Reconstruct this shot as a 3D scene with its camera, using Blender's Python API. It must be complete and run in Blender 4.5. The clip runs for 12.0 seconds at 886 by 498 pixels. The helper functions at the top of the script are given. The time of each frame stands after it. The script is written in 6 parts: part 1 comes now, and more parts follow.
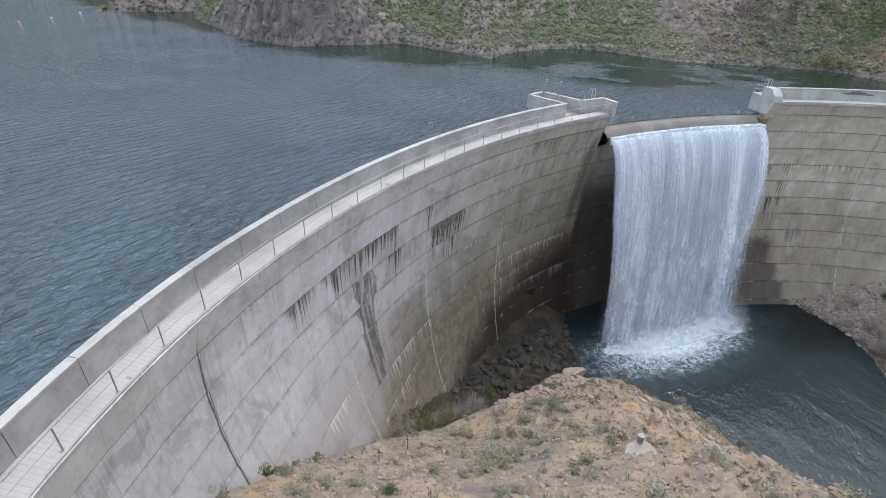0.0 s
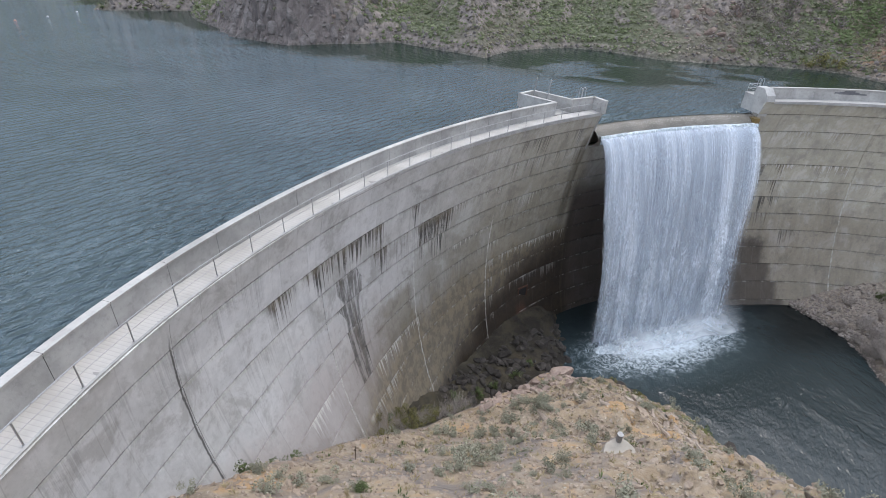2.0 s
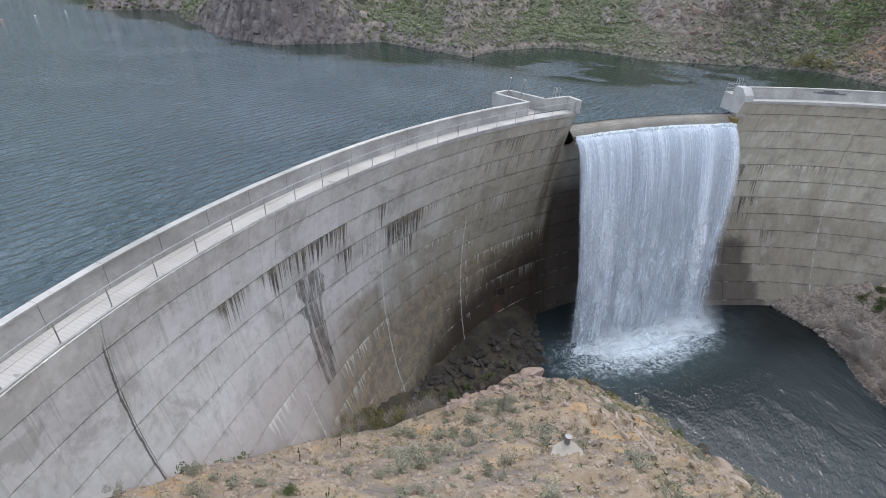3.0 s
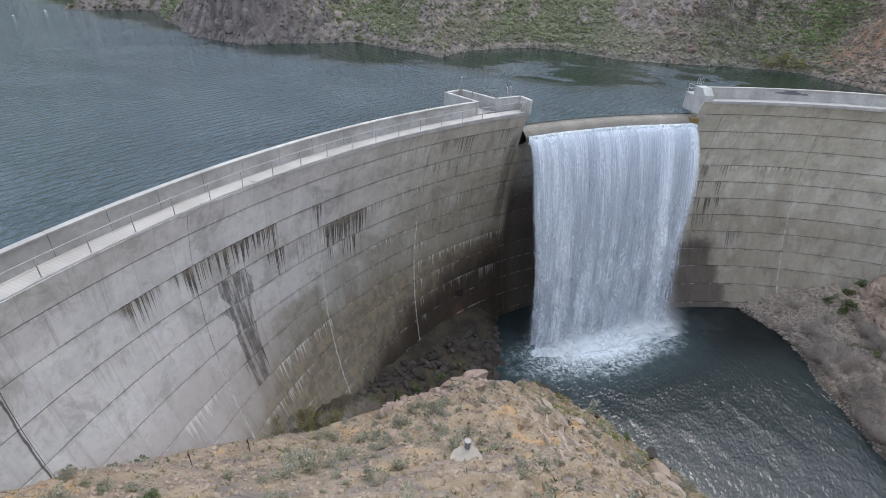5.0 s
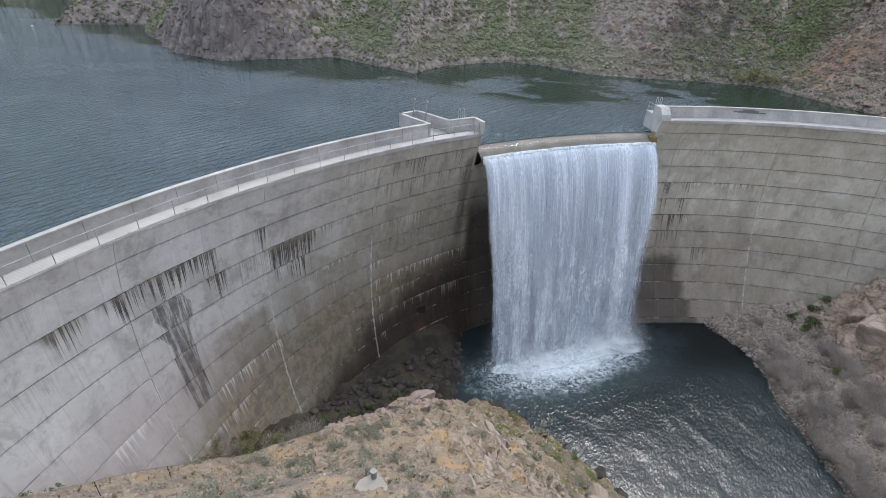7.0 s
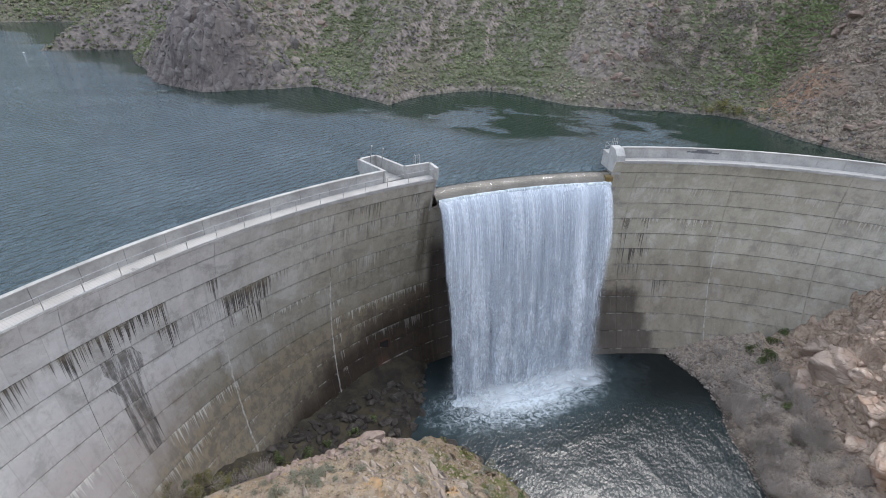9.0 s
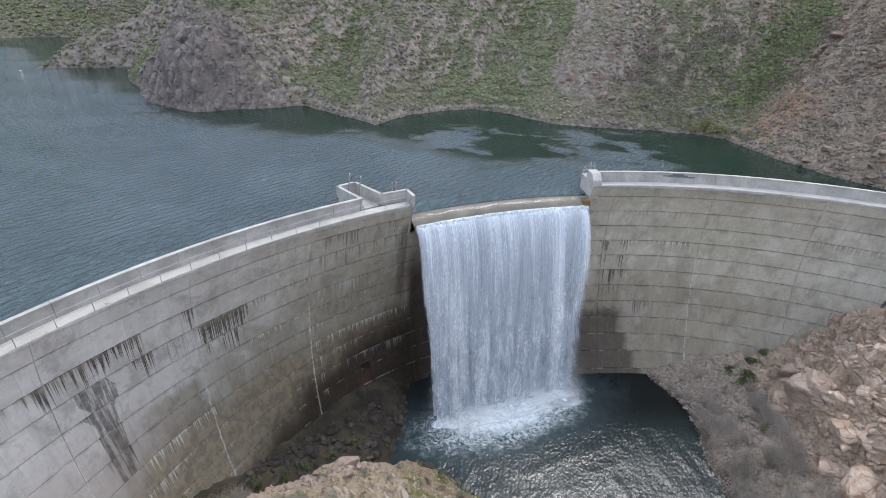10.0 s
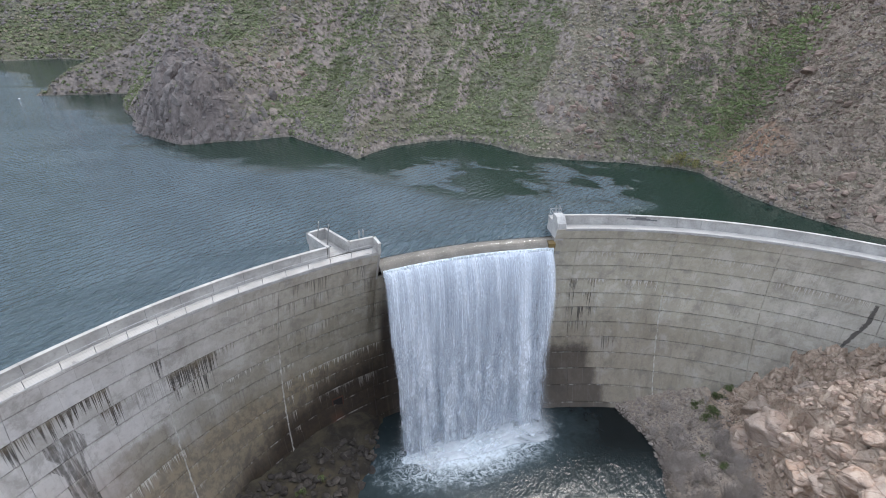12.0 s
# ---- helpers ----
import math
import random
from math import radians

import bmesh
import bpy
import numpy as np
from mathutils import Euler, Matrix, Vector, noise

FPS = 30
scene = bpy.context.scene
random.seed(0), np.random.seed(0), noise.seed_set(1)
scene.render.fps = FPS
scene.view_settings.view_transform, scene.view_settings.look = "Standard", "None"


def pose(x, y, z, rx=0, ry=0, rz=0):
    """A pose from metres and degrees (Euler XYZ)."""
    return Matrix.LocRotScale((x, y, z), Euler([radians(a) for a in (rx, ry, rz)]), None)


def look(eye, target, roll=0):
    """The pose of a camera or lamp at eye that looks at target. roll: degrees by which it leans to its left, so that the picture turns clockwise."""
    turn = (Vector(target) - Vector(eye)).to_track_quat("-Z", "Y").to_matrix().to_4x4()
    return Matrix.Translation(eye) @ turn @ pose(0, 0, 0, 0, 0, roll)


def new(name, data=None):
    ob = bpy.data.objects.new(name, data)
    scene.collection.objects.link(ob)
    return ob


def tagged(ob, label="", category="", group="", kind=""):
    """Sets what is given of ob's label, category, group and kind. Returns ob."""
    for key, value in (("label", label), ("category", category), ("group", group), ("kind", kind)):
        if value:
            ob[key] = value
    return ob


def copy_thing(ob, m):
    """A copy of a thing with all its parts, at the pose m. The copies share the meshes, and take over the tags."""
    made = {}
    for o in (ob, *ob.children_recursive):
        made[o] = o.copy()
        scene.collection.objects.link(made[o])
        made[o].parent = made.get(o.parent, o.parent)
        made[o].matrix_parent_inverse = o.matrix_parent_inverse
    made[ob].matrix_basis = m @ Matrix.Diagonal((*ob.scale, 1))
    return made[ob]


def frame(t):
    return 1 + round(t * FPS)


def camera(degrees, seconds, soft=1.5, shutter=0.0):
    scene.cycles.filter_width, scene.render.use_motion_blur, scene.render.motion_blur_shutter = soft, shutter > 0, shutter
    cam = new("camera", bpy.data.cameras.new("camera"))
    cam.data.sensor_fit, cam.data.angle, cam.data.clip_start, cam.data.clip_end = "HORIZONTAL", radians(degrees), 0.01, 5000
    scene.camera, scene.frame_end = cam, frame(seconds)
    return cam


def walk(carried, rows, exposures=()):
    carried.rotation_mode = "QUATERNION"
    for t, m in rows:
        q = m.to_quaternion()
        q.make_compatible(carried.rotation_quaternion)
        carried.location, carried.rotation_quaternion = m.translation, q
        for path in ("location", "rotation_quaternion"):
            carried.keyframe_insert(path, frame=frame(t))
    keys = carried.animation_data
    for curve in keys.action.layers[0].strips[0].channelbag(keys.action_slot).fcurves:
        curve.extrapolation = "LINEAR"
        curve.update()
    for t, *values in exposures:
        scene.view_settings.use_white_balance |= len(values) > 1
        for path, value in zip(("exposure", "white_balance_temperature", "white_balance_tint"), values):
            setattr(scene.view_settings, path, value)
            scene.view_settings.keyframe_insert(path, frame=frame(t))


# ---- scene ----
cam = camera(83.4, 12.0, soft=0.75)

PATH = [
    (0, (0.226, -0.703, 15.829), (0.226, 1.011, 14.8), 2.5),
    (0.5, (-0.259, -0.751, 15.673), (-0.264, 0.965, 14.646), 2.5),
    (1, (-0.411, -0.788, 15.697), (-0.417, 0.928, 14.67), 2.5),
    (1.5, (0.192, -0.759, 15.684), (0.186, 0.956, 14.656), 2.5),
    (2, (1.434, -0.665, 15.679), (1.43, 1.051, 14.65), 2.6),
    (2.5, (3.013, -0.533, 15.559), (3.009, 1.183, 14.532), 2.6),
    (3, (4.261, -0.403, 15.728), (4.255, 1.311, 14.699), 2.6),
    (5, (9.658, 0.135, 15.736), (9.643, 1.851, 14.708), 2.6),
    (5.5, (10.918, 0.239, 15.29), (10.903, 1.955, 14.263), 2.6),
    (6, (12.143, 0.323, 15.329), (12.122, 2.045, 14.312), 2.4),
    (6.5, (13.375, 0.443, 16.356), (13.349, 2.169, 15.346), 2.3),
    (7, (14.668, 0.587, 17.443), (14.641, 2.314, 16.434), 2.4),
    (9, (19.57, 1.126, 21.857), (19.532, 2.864, 20.868), 2.2),
    (9.5, (20.877, 1.284, 22.999), (20.841, 3.026, 22.017), 2.3),
    (10, (22.27, 1.495, 24.32), (22.223, 3.244, 23.351), 2.0),
    (10.5, (23.432, 1.72, 25.692), (23.378, 3.475, 24.733), 1.8),
    (11, (24.542, 1.9, 27.119), (24.484, 3.657, 26.166), 1.8),
    (11.5, (25.678, 1.968, 28.487), (25.617, 3.727, 27.536), 1.8),
    (12, (26.637, 2.005, 29.496), (26.571, 3.764, 28.547), 1.8),
]
walk(cam, [(t, look(eye, target, roll)) for t, eye, target, roll in PATH], [(0, 0.0), (3, -0.03), (7, -0.1), (9.5, -0.03), (12, 0.07)])

# ---- light ----
SUN_EL, SUN_AZ = radians(59), radians(31)
world = bpy.data.worlds.new("sky")
scene.world = world
world.use_nodes = True
wn = world.node_tree.nodes
wn.clear()
w_sky = wn.new("ShaderNodeTexSky")
w_sky.sky_type, w_sky.sun_disc = "NISHITA", False
w_sky.sun_elevation, w_sky.sun_rotation = SUN_EL, SUN_AZ
w_sky.dust_density, w_sky.ozone_density = 3.0, 1.0
w_grey = wn.new("ShaderNodeMix")
w_grey.data_type = "RGBA"
w_grey.inputs[0].default_value = 0.7
w_grey.inputs[7].default_value = (6.55, 7.25, 8.5, 1)
w_bg = wn.new("ShaderNodeBackground")
w_bg.inputs["Strength"].default_value = 0.28
w_out = wn.new("ShaderNodeOutputWorld")
world.node_tree.links.new(w_sky.outputs[0], w_grey.inputs[6])
world.node_tree.links.new(w_grey.outputs[2], w_bg.inputs["Color"])
world.node_tree.links.new(w_bg.outputs[0], w_out.inputs["Surface"])
sun = new("sun", bpy.data.lights.new("sun", "SUN"))
sun.data.energy, sun.data.angle, sun.data.color = 1.05, radians(14), (1.0, 0.98, 0.95)
sun.matrix_world = look((0, 0, 100), (-math.sin(SUN_AZ) * math.cos(SUN_EL) * 100, -math.cos(SUN_AZ) * math.cos(SUN_EL) * 100, 100 - math.sin(SUN_EL) * 100))


# ---- materials ----
class Graph:
    """A short way to write node materials."""

    def __init__(self, name, rough=0.8, metal=0.0):
        self.mat = bpy.data.materials.new(name)
        self.mat.use_nodes = True
        self.tree = self.mat.node_tree
        self.tree.nodes.clear()
        self.out = self.tree.nodes.new("ShaderNodeOutputMaterial")
        self.bsdf = self.tree.nodes.new("ShaderNodeBsdfPrincipled")
        self.bsdf.inputs["Roughness"].default_value = rough
        self.bsdf.inputs["Metallic"].default_value = metal
        self.link(self.bsdf.outputs[0], self.out.inputs["Surface"])

    def link(self, a, b):
        self.tree.links.new(a, b)

    def put(self, sock, v):
        if isinstance(v, bpy.types.NodeSocket):
            self.link(v, sock)
        elif isinstance(v, (tuple, list)) and len(v) == 3 and sock.type == "RGBA":
            sock.default_value = (*v, 1)
        else:
            sock.default_value = v

    def coord(self, which="Object"):
        return self.tree.nodes.new("ShaderNodeTexCoord").outputs[which]

    def place(self):
        return self.tree.nodes.new("ShaderNodeNewGeometry").outputs["Position"]

    def normal_z(self):
        n = self.tree.nodes.new("ShaderNodeNewGeometry")
        return self.split(n.outputs["Normal"])[2]

    def uv(self, name):
        n = self.tree.nodes.new("ShaderNodeUVMap")
        n.uv_map = name
        return n.outputs[0]

    def attribute(self, name):
        n = self.tree.nodes.new("ShaderNodeAttribute")
        n.attribute_name = name
        return n.outputs["Fac"]

    def info(self, which="Random"):
        return self.tree.nodes.new("ShaderNodeObjectInfo").outputs[which]

    def island(self):
        return self.tree.nodes.new("ShaderNodeNewGeometry").outputs["Random Per Island"]

    def split(self, v):
        n = self.tree.nodes.new("ShaderNodeSeparateXYZ")
        self.put(n.inputs[0], v)
        return n.outputs

    def join(self, x, y, z):
        n = self.tree.nodes.new("ShaderNodeCombineXYZ")
        for i, v in enumerate((x, y, z)):
            self.put(n.inputs[i], v)
        return n.outputs[0]

    def scaled(self, v, s, move=(0, 0, 0)):
        n = self.tree.nodes.new("ShaderNodeMapping")
        self.put(n.inputs["Vector"], v)
        n.inputs["Scale"].default_value = s if isinstance(s, tuple) else (s, s, s)
        n.inputs["Location"].default_value = move
        return n.outputs[0]

    def noise(self, v, scale=1.0, detail=4.0, rough=0.55, warp=0.0):
        n = self.tree.nodes.new("ShaderNodeTexNoise")
        self.put(n.inputs["Vector"], v)
        n.inputs["Scale"].default_value, n.inputs["Detail"].default_value = scale, detail
        n.inputs["Roughness"].default_value, n.inputs["Distortion"].default_value = rough, warp
        return n.outputs["Fac"]

    def waves(self, v, scale, warp, detail, fine):
        n = self.tree.nodes.new("ShaderNodeTexWave")
        n.wave_type, n.bands_direction, n.wave_profile = "BANDS", "X", "SIN"
        self.put(n.inputs["Vector"], v)
        for k, x in (("Scale", scale), ("Distortion", warp), ("Detail", detail), ("Detail Scale", fine), ("Detail Roughness", 0.6)):
            n.inputs[k].default_value = x
        return n.outputs["Fac"]

    def cells(self, v, scale=1.0, feature="F1"):
        n = self.tree.nodes.new("ShaderNodeTexVoronoi")
        n.feature = feature
        self.put(n.inputs["Vector"], v)
        n.inputs["Scale"].default_value = scale
        return n.outputs["Distance"]

    def math(self, op, a, b=0.5, c=0.5, clamp=False):
        n = self.tree.nodes.new("ShaderNodeMath")
        n.operation, n.use_clamp = op, clamp
        for i, v in enumerate((a, b, c)):
            if i < len(n.inputs):
                self.put(n.inputs[i], v)
        return n.outputs[0]

    def step(self, v, lo, hi, to0=0.0, to1=1.0):
        n = self.tree.nodes.new("ShaderNodeMapRange")
        n.interpolation_type = "SMOOTHSTEP"
        self.put(n.inputs["Value"], v)
        for k, x in (("From Min", lo), ("From Max", hi), ("To Min", to0), ("To Max", to1)):
            self.put(n.inputs[k], x)
        return n.outputs[0]

    def mix(self, f, a, b, blend="MIX"):
        n = self.tree.nodes.new("ShaderNodeMix")
        n.data_type, n.blend_type = "RGBA", blend
        n.clamp_factor = True
        self.put(n.inputs[0], f)
        self.put(n.inputs[6], a)
        self.put(n.inputs[7], b)
        return n.outputs[2]

    def ramp(self, v, stops):
        n = self.tree.nodes.new("ShaderNodeValToRGB")
        e = n.color_ramp.elements
        while len(e) < len(stops):
            e.new(0.5)
        for i, (p, c) in enumerate(stops):
            e[i].position, e[i].color = p, (*c, 1)
        self.put(n.inputs[0], v)
        return n.outputs[0]

    def bump(self, height, strength=0.4, distance=0.05, under=None):
        n = self.tree.nodes.new("ShaderNodeBump")
        n.inputs["Strength"].default_value, n.inputs["Distance"].default_value = strength, distance
        self.put(n.inputs["Height"], height)
        if under is not None:
            self.link(under, n.inputs["Normal"])
        return n.outputs[0]

    def set(self, **kw):
        for k, v in kw.items():
            self.put(self.bsdf.inputs[k.replace("_", " ")], v)
        return self


def concrete_material():
    g = Graph("weathered_concrete", 0.85)
    uv = g.uv("wall")
    u, v, _ = g.split(uv)
    _, lv, _ = g.split(g.uv("block"))
    dark, lime, _ = g.split(g.uv("seep"))
    ochre, vein, _ = g.split(g.uv("rim"))
    rnd = g.info("Random")
    deg = g.math("DIVIDE", u, 1.117)
    lift = g.math("DIVIDE", g.math("SUBTRACT", 2.286, v), 2.286)
    row = g.math("FLOOR", lift)
    big = g.noise(uv, 0.16, 5, 0.6)
    fine = g.noise(uv, 2.2, 8, 0.7)
    blot = g.noise(g.scaled(uv, (1.0, 0.55, 1)), 0.7, 6, 0.65, 0.4)
    cloud = g.noise(g.scaled(uv, (1.0, 0.8, 1), (7, 3, 0)), 0.33, 7, 0.7, 0.35)
    base = g.ramp(big, [(0.3, (0.43, 0.425, 0.417)), (0.5, (0.5, 0.494, 0.487)), (0.72, (0.565, 0.558, 0.55))])
    # form panels, each poured a little lighter or darker
    panel = g.noise(g.join(g.math("MULTIPLY", g.math("FLOOR", g.math("DIVIDE", g.math("ADD", u, g.math("MULTIPLY", row, 0.9)), 2.44)), 3.7), g.math("MULTIPLY", row, 5.3), 0.0), 1.0, 0, 0.5)
    base = g.mix(g.step(panel, 0.35, 0.7, 0.0, 0.26), base, (0.29, 0.28, 0.26))
    base = g.mix(g.step(rnd, 0, 1, 0.0, 0.28), base, (0.34, 0.325, 0.285))
    base = g.mix(g.step(fine, 0.4, 0.75, 0.0, 0.3), base, (0.29, 0.285, 0.27))
    # browner towards the spillway and on the far wing
    warm = g.step(g.math("ADD", deg, g.math("MULTIPLY", g.math("SUBTRACT", big, 0.5), 14.0)), 150, 128)
    warm = g.math("MULTIPLY", warm, g.step(deg, 62, 84, 0.35, 1.0))
    base = g.mix(g.math("MULTIPLY", warm, 0.9), base, g.mix(1.0, base, (0.9, 0.855, 0.74), "MULTIPLY"))
    base = g.mix(g.step(cloud, 0.51, 0.63, 0.0, 0.5), base, (0.57, 0.56, 0.545))
    base = g.mix(g.step(cloud, 0.48, 0.37, 0.0, 0.6), base, (0.255, 0.24, 0.22))
    base = g.mix(g.step(deg, 104.0, 98.0, 0.0, 0.7), base, g.mix(1.0, base, (1.03, 1.01, 0.92), "MULTIPLY"))
    mott = g.noise(g.scaled(uv, (1.0, 0.75, 1), (3, 11, 0)), 1.15, 7, 0.75, 0.15)
    base = g.mix(g.step(mott, 0.5, 0.66, 0.0, 0.36), base, (0.24, 0.228, 0.21))
    base = g.mix(g.step(mott, 0.47, 0.34, 0.0, 0.28), base, (0.56, 0.55, 0.53))
    grime = g.math("MULTIPLY", g.step(lv, 0.34, 0.02), g.step(g.noise(g.scaled(uv, (0.7, 0.2, 1)), 1.0, 6, 0.75), 0.42, 0.62, 0.0, 0.6))
    base = g.mix(grime, base, (0.2, 0.185, 0.165))
    soot = g.math("MULTIPLY", g.step(lv, 2.1, 2.27), g.step(g.noise(g.scaled(uv, (0.9, 0.2, 1), (5, 0, 0)), 1.0, 6, 0.75), 0.45, 0.62, 0.0, 0.5))
    base = g.mix(soot, base, (0.22, 0.2, 0.18))
    base = g.mix(g.step(blot, 0.46, 0.3, 0.0, 0.3), base, (0.27, 0.255, 0.24))
    speck = g.noise(uv, 7.5, 6, 0.75)
    base = g.mix(g.step(speck, 0.42, 0.3, 0.0, 0.35), base, (0.2, 0.19, 0.175))
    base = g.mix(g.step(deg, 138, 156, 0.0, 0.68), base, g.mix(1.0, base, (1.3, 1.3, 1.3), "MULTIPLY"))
    # reddish silt on the lower lifts beside the knoll
    silt = g.math("MULTIPLY", g.step(deg, 144, 150), g.step(g.math("ADD", lift, g.math("MULTIPLY", g.math("SUBTRACT", cloud, 0.5), 6.0)), 3.6, 6.4))
    base = g.mix(g.math("MULTIPLY", silt, 0.6), base, (0.33, 0.275, 0.25))
    # rain streaks
    streak = g.noise(g.scaled(uv, (1.5, 0.05, 1)), 1.0, 6, 0.62)
    base = g.mix(g.math("MULTIPLY", g.step(streak, 0.54, 0.75, 0.0, 0.42), g.step(cloud, 0.38, 0.6, 0.15, 1.0)), base, (0.2, 0.19, 0.17))
    pale = g.noise(g.scaled(uv, (2.3, 0.07, 1), (31, 0, 0)), 1.0, 5, 0.6)
    base = g.mix(g.math("MULTIPLY", g.step(pale, 0.58, 0.74, 0.0, 0.4), g.step(cloud, 0.42, 0.6)), base, (0.6, 0.59, 0.57))
    # drips that start at the joint above: each its own length
    shift = g.math("MULTIPLY", g.math("MULTIPLY", row, -7.7), g.step(dark, 1.85, 1.6))
    comb = g.noise(g.scaled(g.join(u, shift, 0.0), (4.4, 1, 1)), 1.0, 4, 0.8)
    wide = g.noise(g.scaled(g.join(u, g.math("MULTIPLY", shift, 0.02), 0.0), (0.55, 1, 1)), 1.0, 3, 0.6)
    length = g.math("MULTIPLY", g.step(comb, 0.40, 0.70, 0.0, 1.15), g.step(wide, 0.36, 0.60, g.step(dark, 1.2, 1.5, 0.04, 0.62), 1.6))
    below = g.math("DIVIDE", lv, 2.286)
    length = g.math("MULTIPLY", length, g.math("MAXIMUM", dark, 1.0))
    dripd = g.math("MULTIPLY", g.step(g.math("SUBTRACT", length, below), -0.1, 0.55), dark, clamp=True)
    run = g.noise(g.scaled(uv, (2.2, 0.16, 1)), 1.0, 6, 0.75, 0.1)
    run = g.math("MULTIPLY", g.step(run, 0.38, 0.54), g.step(dark, 1.3, 2.4))
    dripd = g.math("MAXIMUM", g.math("MULTIPLY", dripd, g.step(dark, 2.2, 1.6, 0.2, 1.0)), g.math("MULTIPLY", run, 0.8))
    rusty = g.noise(g.scaled(uv, (1.0, 0.3, 1)), 1.1, 4, 0.6)
    base = g.mix(g.math("MULTIPLY", dripd, g.step(fine, 0.25, 0.6, 0.7, 1.0)), base, g.mix(g.step(rusty, 0.45, 0.65), (0.045, 0.043, 0.04), (0.07, 0.055, 0.038)))
    rim = g.math("MULTIPLY", g.step(below, 0.5, 0.0), ochre)
    base = g.mix(g.math("MULTIPLY", rim, g.step(wide, 0.3, 0.6, 0.15, 0.6)), base, (0.2, 0.16, 0.1))
    comb2 = g.noise(g.scaled(g.join(u, g.math("ADD", shift, 3.0), 0.0), (3.9, 1, 1)), 1.0, 4, 0.85)
    len2 = g.math("MULTIPLY", g.step(comb2, 0.44, 0.70, 0.0, 0.6), g.step(wide, 0.32, 0.6, g.step(lime, 0.8, 1.0, 0.2, 0.85), 1.4))
    dripl = g.math("MULTIPLY", g.step(g.math("SUBTRACT", len2, below), -0.03, 0.16), lime, clamp=True)
    base = g.mix(g.math("MULTIPLY", dripl, 0.85), base, (0.66, 0.65, 0.62))
    # wall wet with fall spray; gorge shade also painted into wet and damp
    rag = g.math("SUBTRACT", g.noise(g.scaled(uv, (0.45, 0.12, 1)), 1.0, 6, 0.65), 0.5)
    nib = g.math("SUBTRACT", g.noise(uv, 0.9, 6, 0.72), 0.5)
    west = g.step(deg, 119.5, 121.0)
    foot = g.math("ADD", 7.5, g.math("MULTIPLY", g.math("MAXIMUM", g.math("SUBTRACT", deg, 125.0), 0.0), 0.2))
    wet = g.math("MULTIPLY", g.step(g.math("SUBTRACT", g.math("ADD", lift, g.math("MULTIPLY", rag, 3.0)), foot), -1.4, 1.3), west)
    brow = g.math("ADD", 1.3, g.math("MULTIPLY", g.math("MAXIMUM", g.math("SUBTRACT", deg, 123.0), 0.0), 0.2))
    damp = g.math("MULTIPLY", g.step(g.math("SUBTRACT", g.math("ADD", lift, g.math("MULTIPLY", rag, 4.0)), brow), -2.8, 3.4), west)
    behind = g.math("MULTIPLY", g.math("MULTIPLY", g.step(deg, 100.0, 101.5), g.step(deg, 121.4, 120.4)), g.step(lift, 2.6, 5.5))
    side = g.math("SUBTRACT", g.math("ADD", deg, g.math("MULTIPLY", nib, 1.5)), g.math("SUBTRACT", 93.9, g.math("MULTIPLY", g.math("MAXIMUM", g.math("SUBTRACT", row, 9.0), 0.0), 1.1)))
    patch = g.math("MULTIPLY", g.math("MULTIPLY", g.step(side, -0.6, 0.8), g.step(deg, 101.6, 100.6)), g.step(g.math("ADD", lift, g.math("MULTIPLY", nib, 1.4)), 8.2, 8.9))
    ring = g.math("MULTIPLY", g.math("MULTIPLY", g.step(deg, 62.0, 92.0, 0.4, 1.0), g.step(deg, 101.6, 100.6)), g.step(g.math("ADD", lift, g.math("MULTIPLY", rag, 4.0)), 4.0, 8.6))
    # darker upright band down the wall next to the spillway's left end
    edge_band = g.math("MULTIPLY", g.step(g.math("ABSOLUTE", g.math("SUBTRACT", g.math("ADD", deg, g.math("MULTIPLY", nib, 0.7)), g.math("ADD", 121.9, g.math("MULTIPLY", g.math("SUBTRACT", lift, 1.5), 0.03)))), 0.75, 0.25), g.math("MULTIPLY", g.step(lift, 1.3, 1.8), g.step(lift, 7.5, 5.5)))
    sink = g.math("MULTIPLY", g.math("MULTIPLY", g.step(g.math("ADD", deg, nib), 143.9, 144.3), g.step(g.math("ADD", deg, g.math("MULTIPLY", nib, 5.0)), 149.5, 147.0)), g.math("MULTIPLY", g.step(g.math("ADD", lift, nib), 5.0, 5.5), g.step(g.math("ADD", lift, nib), 7.3, 6.9)))
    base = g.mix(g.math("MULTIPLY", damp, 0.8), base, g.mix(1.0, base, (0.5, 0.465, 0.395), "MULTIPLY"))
    base = g.mix(g.math("MULTIPLY", ring, 0.9), base, g.mix(1.0, base, (0.57, 0.525, 0.5), "MULTIPLY"))
    base = g.mix(g.math("MULTIPLY", sink, 0.7), base, g.mix(1.0, base, (0.55, 0.51, 0.42), "MULTIPLY"))
    base = g.mix(g.math("MULTIPLY", edge_band, 0.55), base, g.mix(1.0, base, (0.33, 0.29, 0.24), "MULTIPLY"))
    mossy = g.math("SUBTRACT", g.math("ADD", lift, g.math("MULTIPLY", rag, 3.0)), g.math("ADD", 6.8, g.math("MULTIPLY", g.math("MAXIMUM", g.math("SUBTRACT", deg, 147.0), 0.0), 0.18)))
    mossy = g.math("MULTIPLY", g.step(mossy, -0.6, 0.9), west)
    base = g.mix(g.math("MULTIPLY", mossy, 0.82), base, g.mix(g.step(mott, 0.42, 0.58), (0.13, 0.105, 0.075), (0.23, 0.185, 0.12)))
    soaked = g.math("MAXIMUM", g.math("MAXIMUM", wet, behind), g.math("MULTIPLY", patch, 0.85))
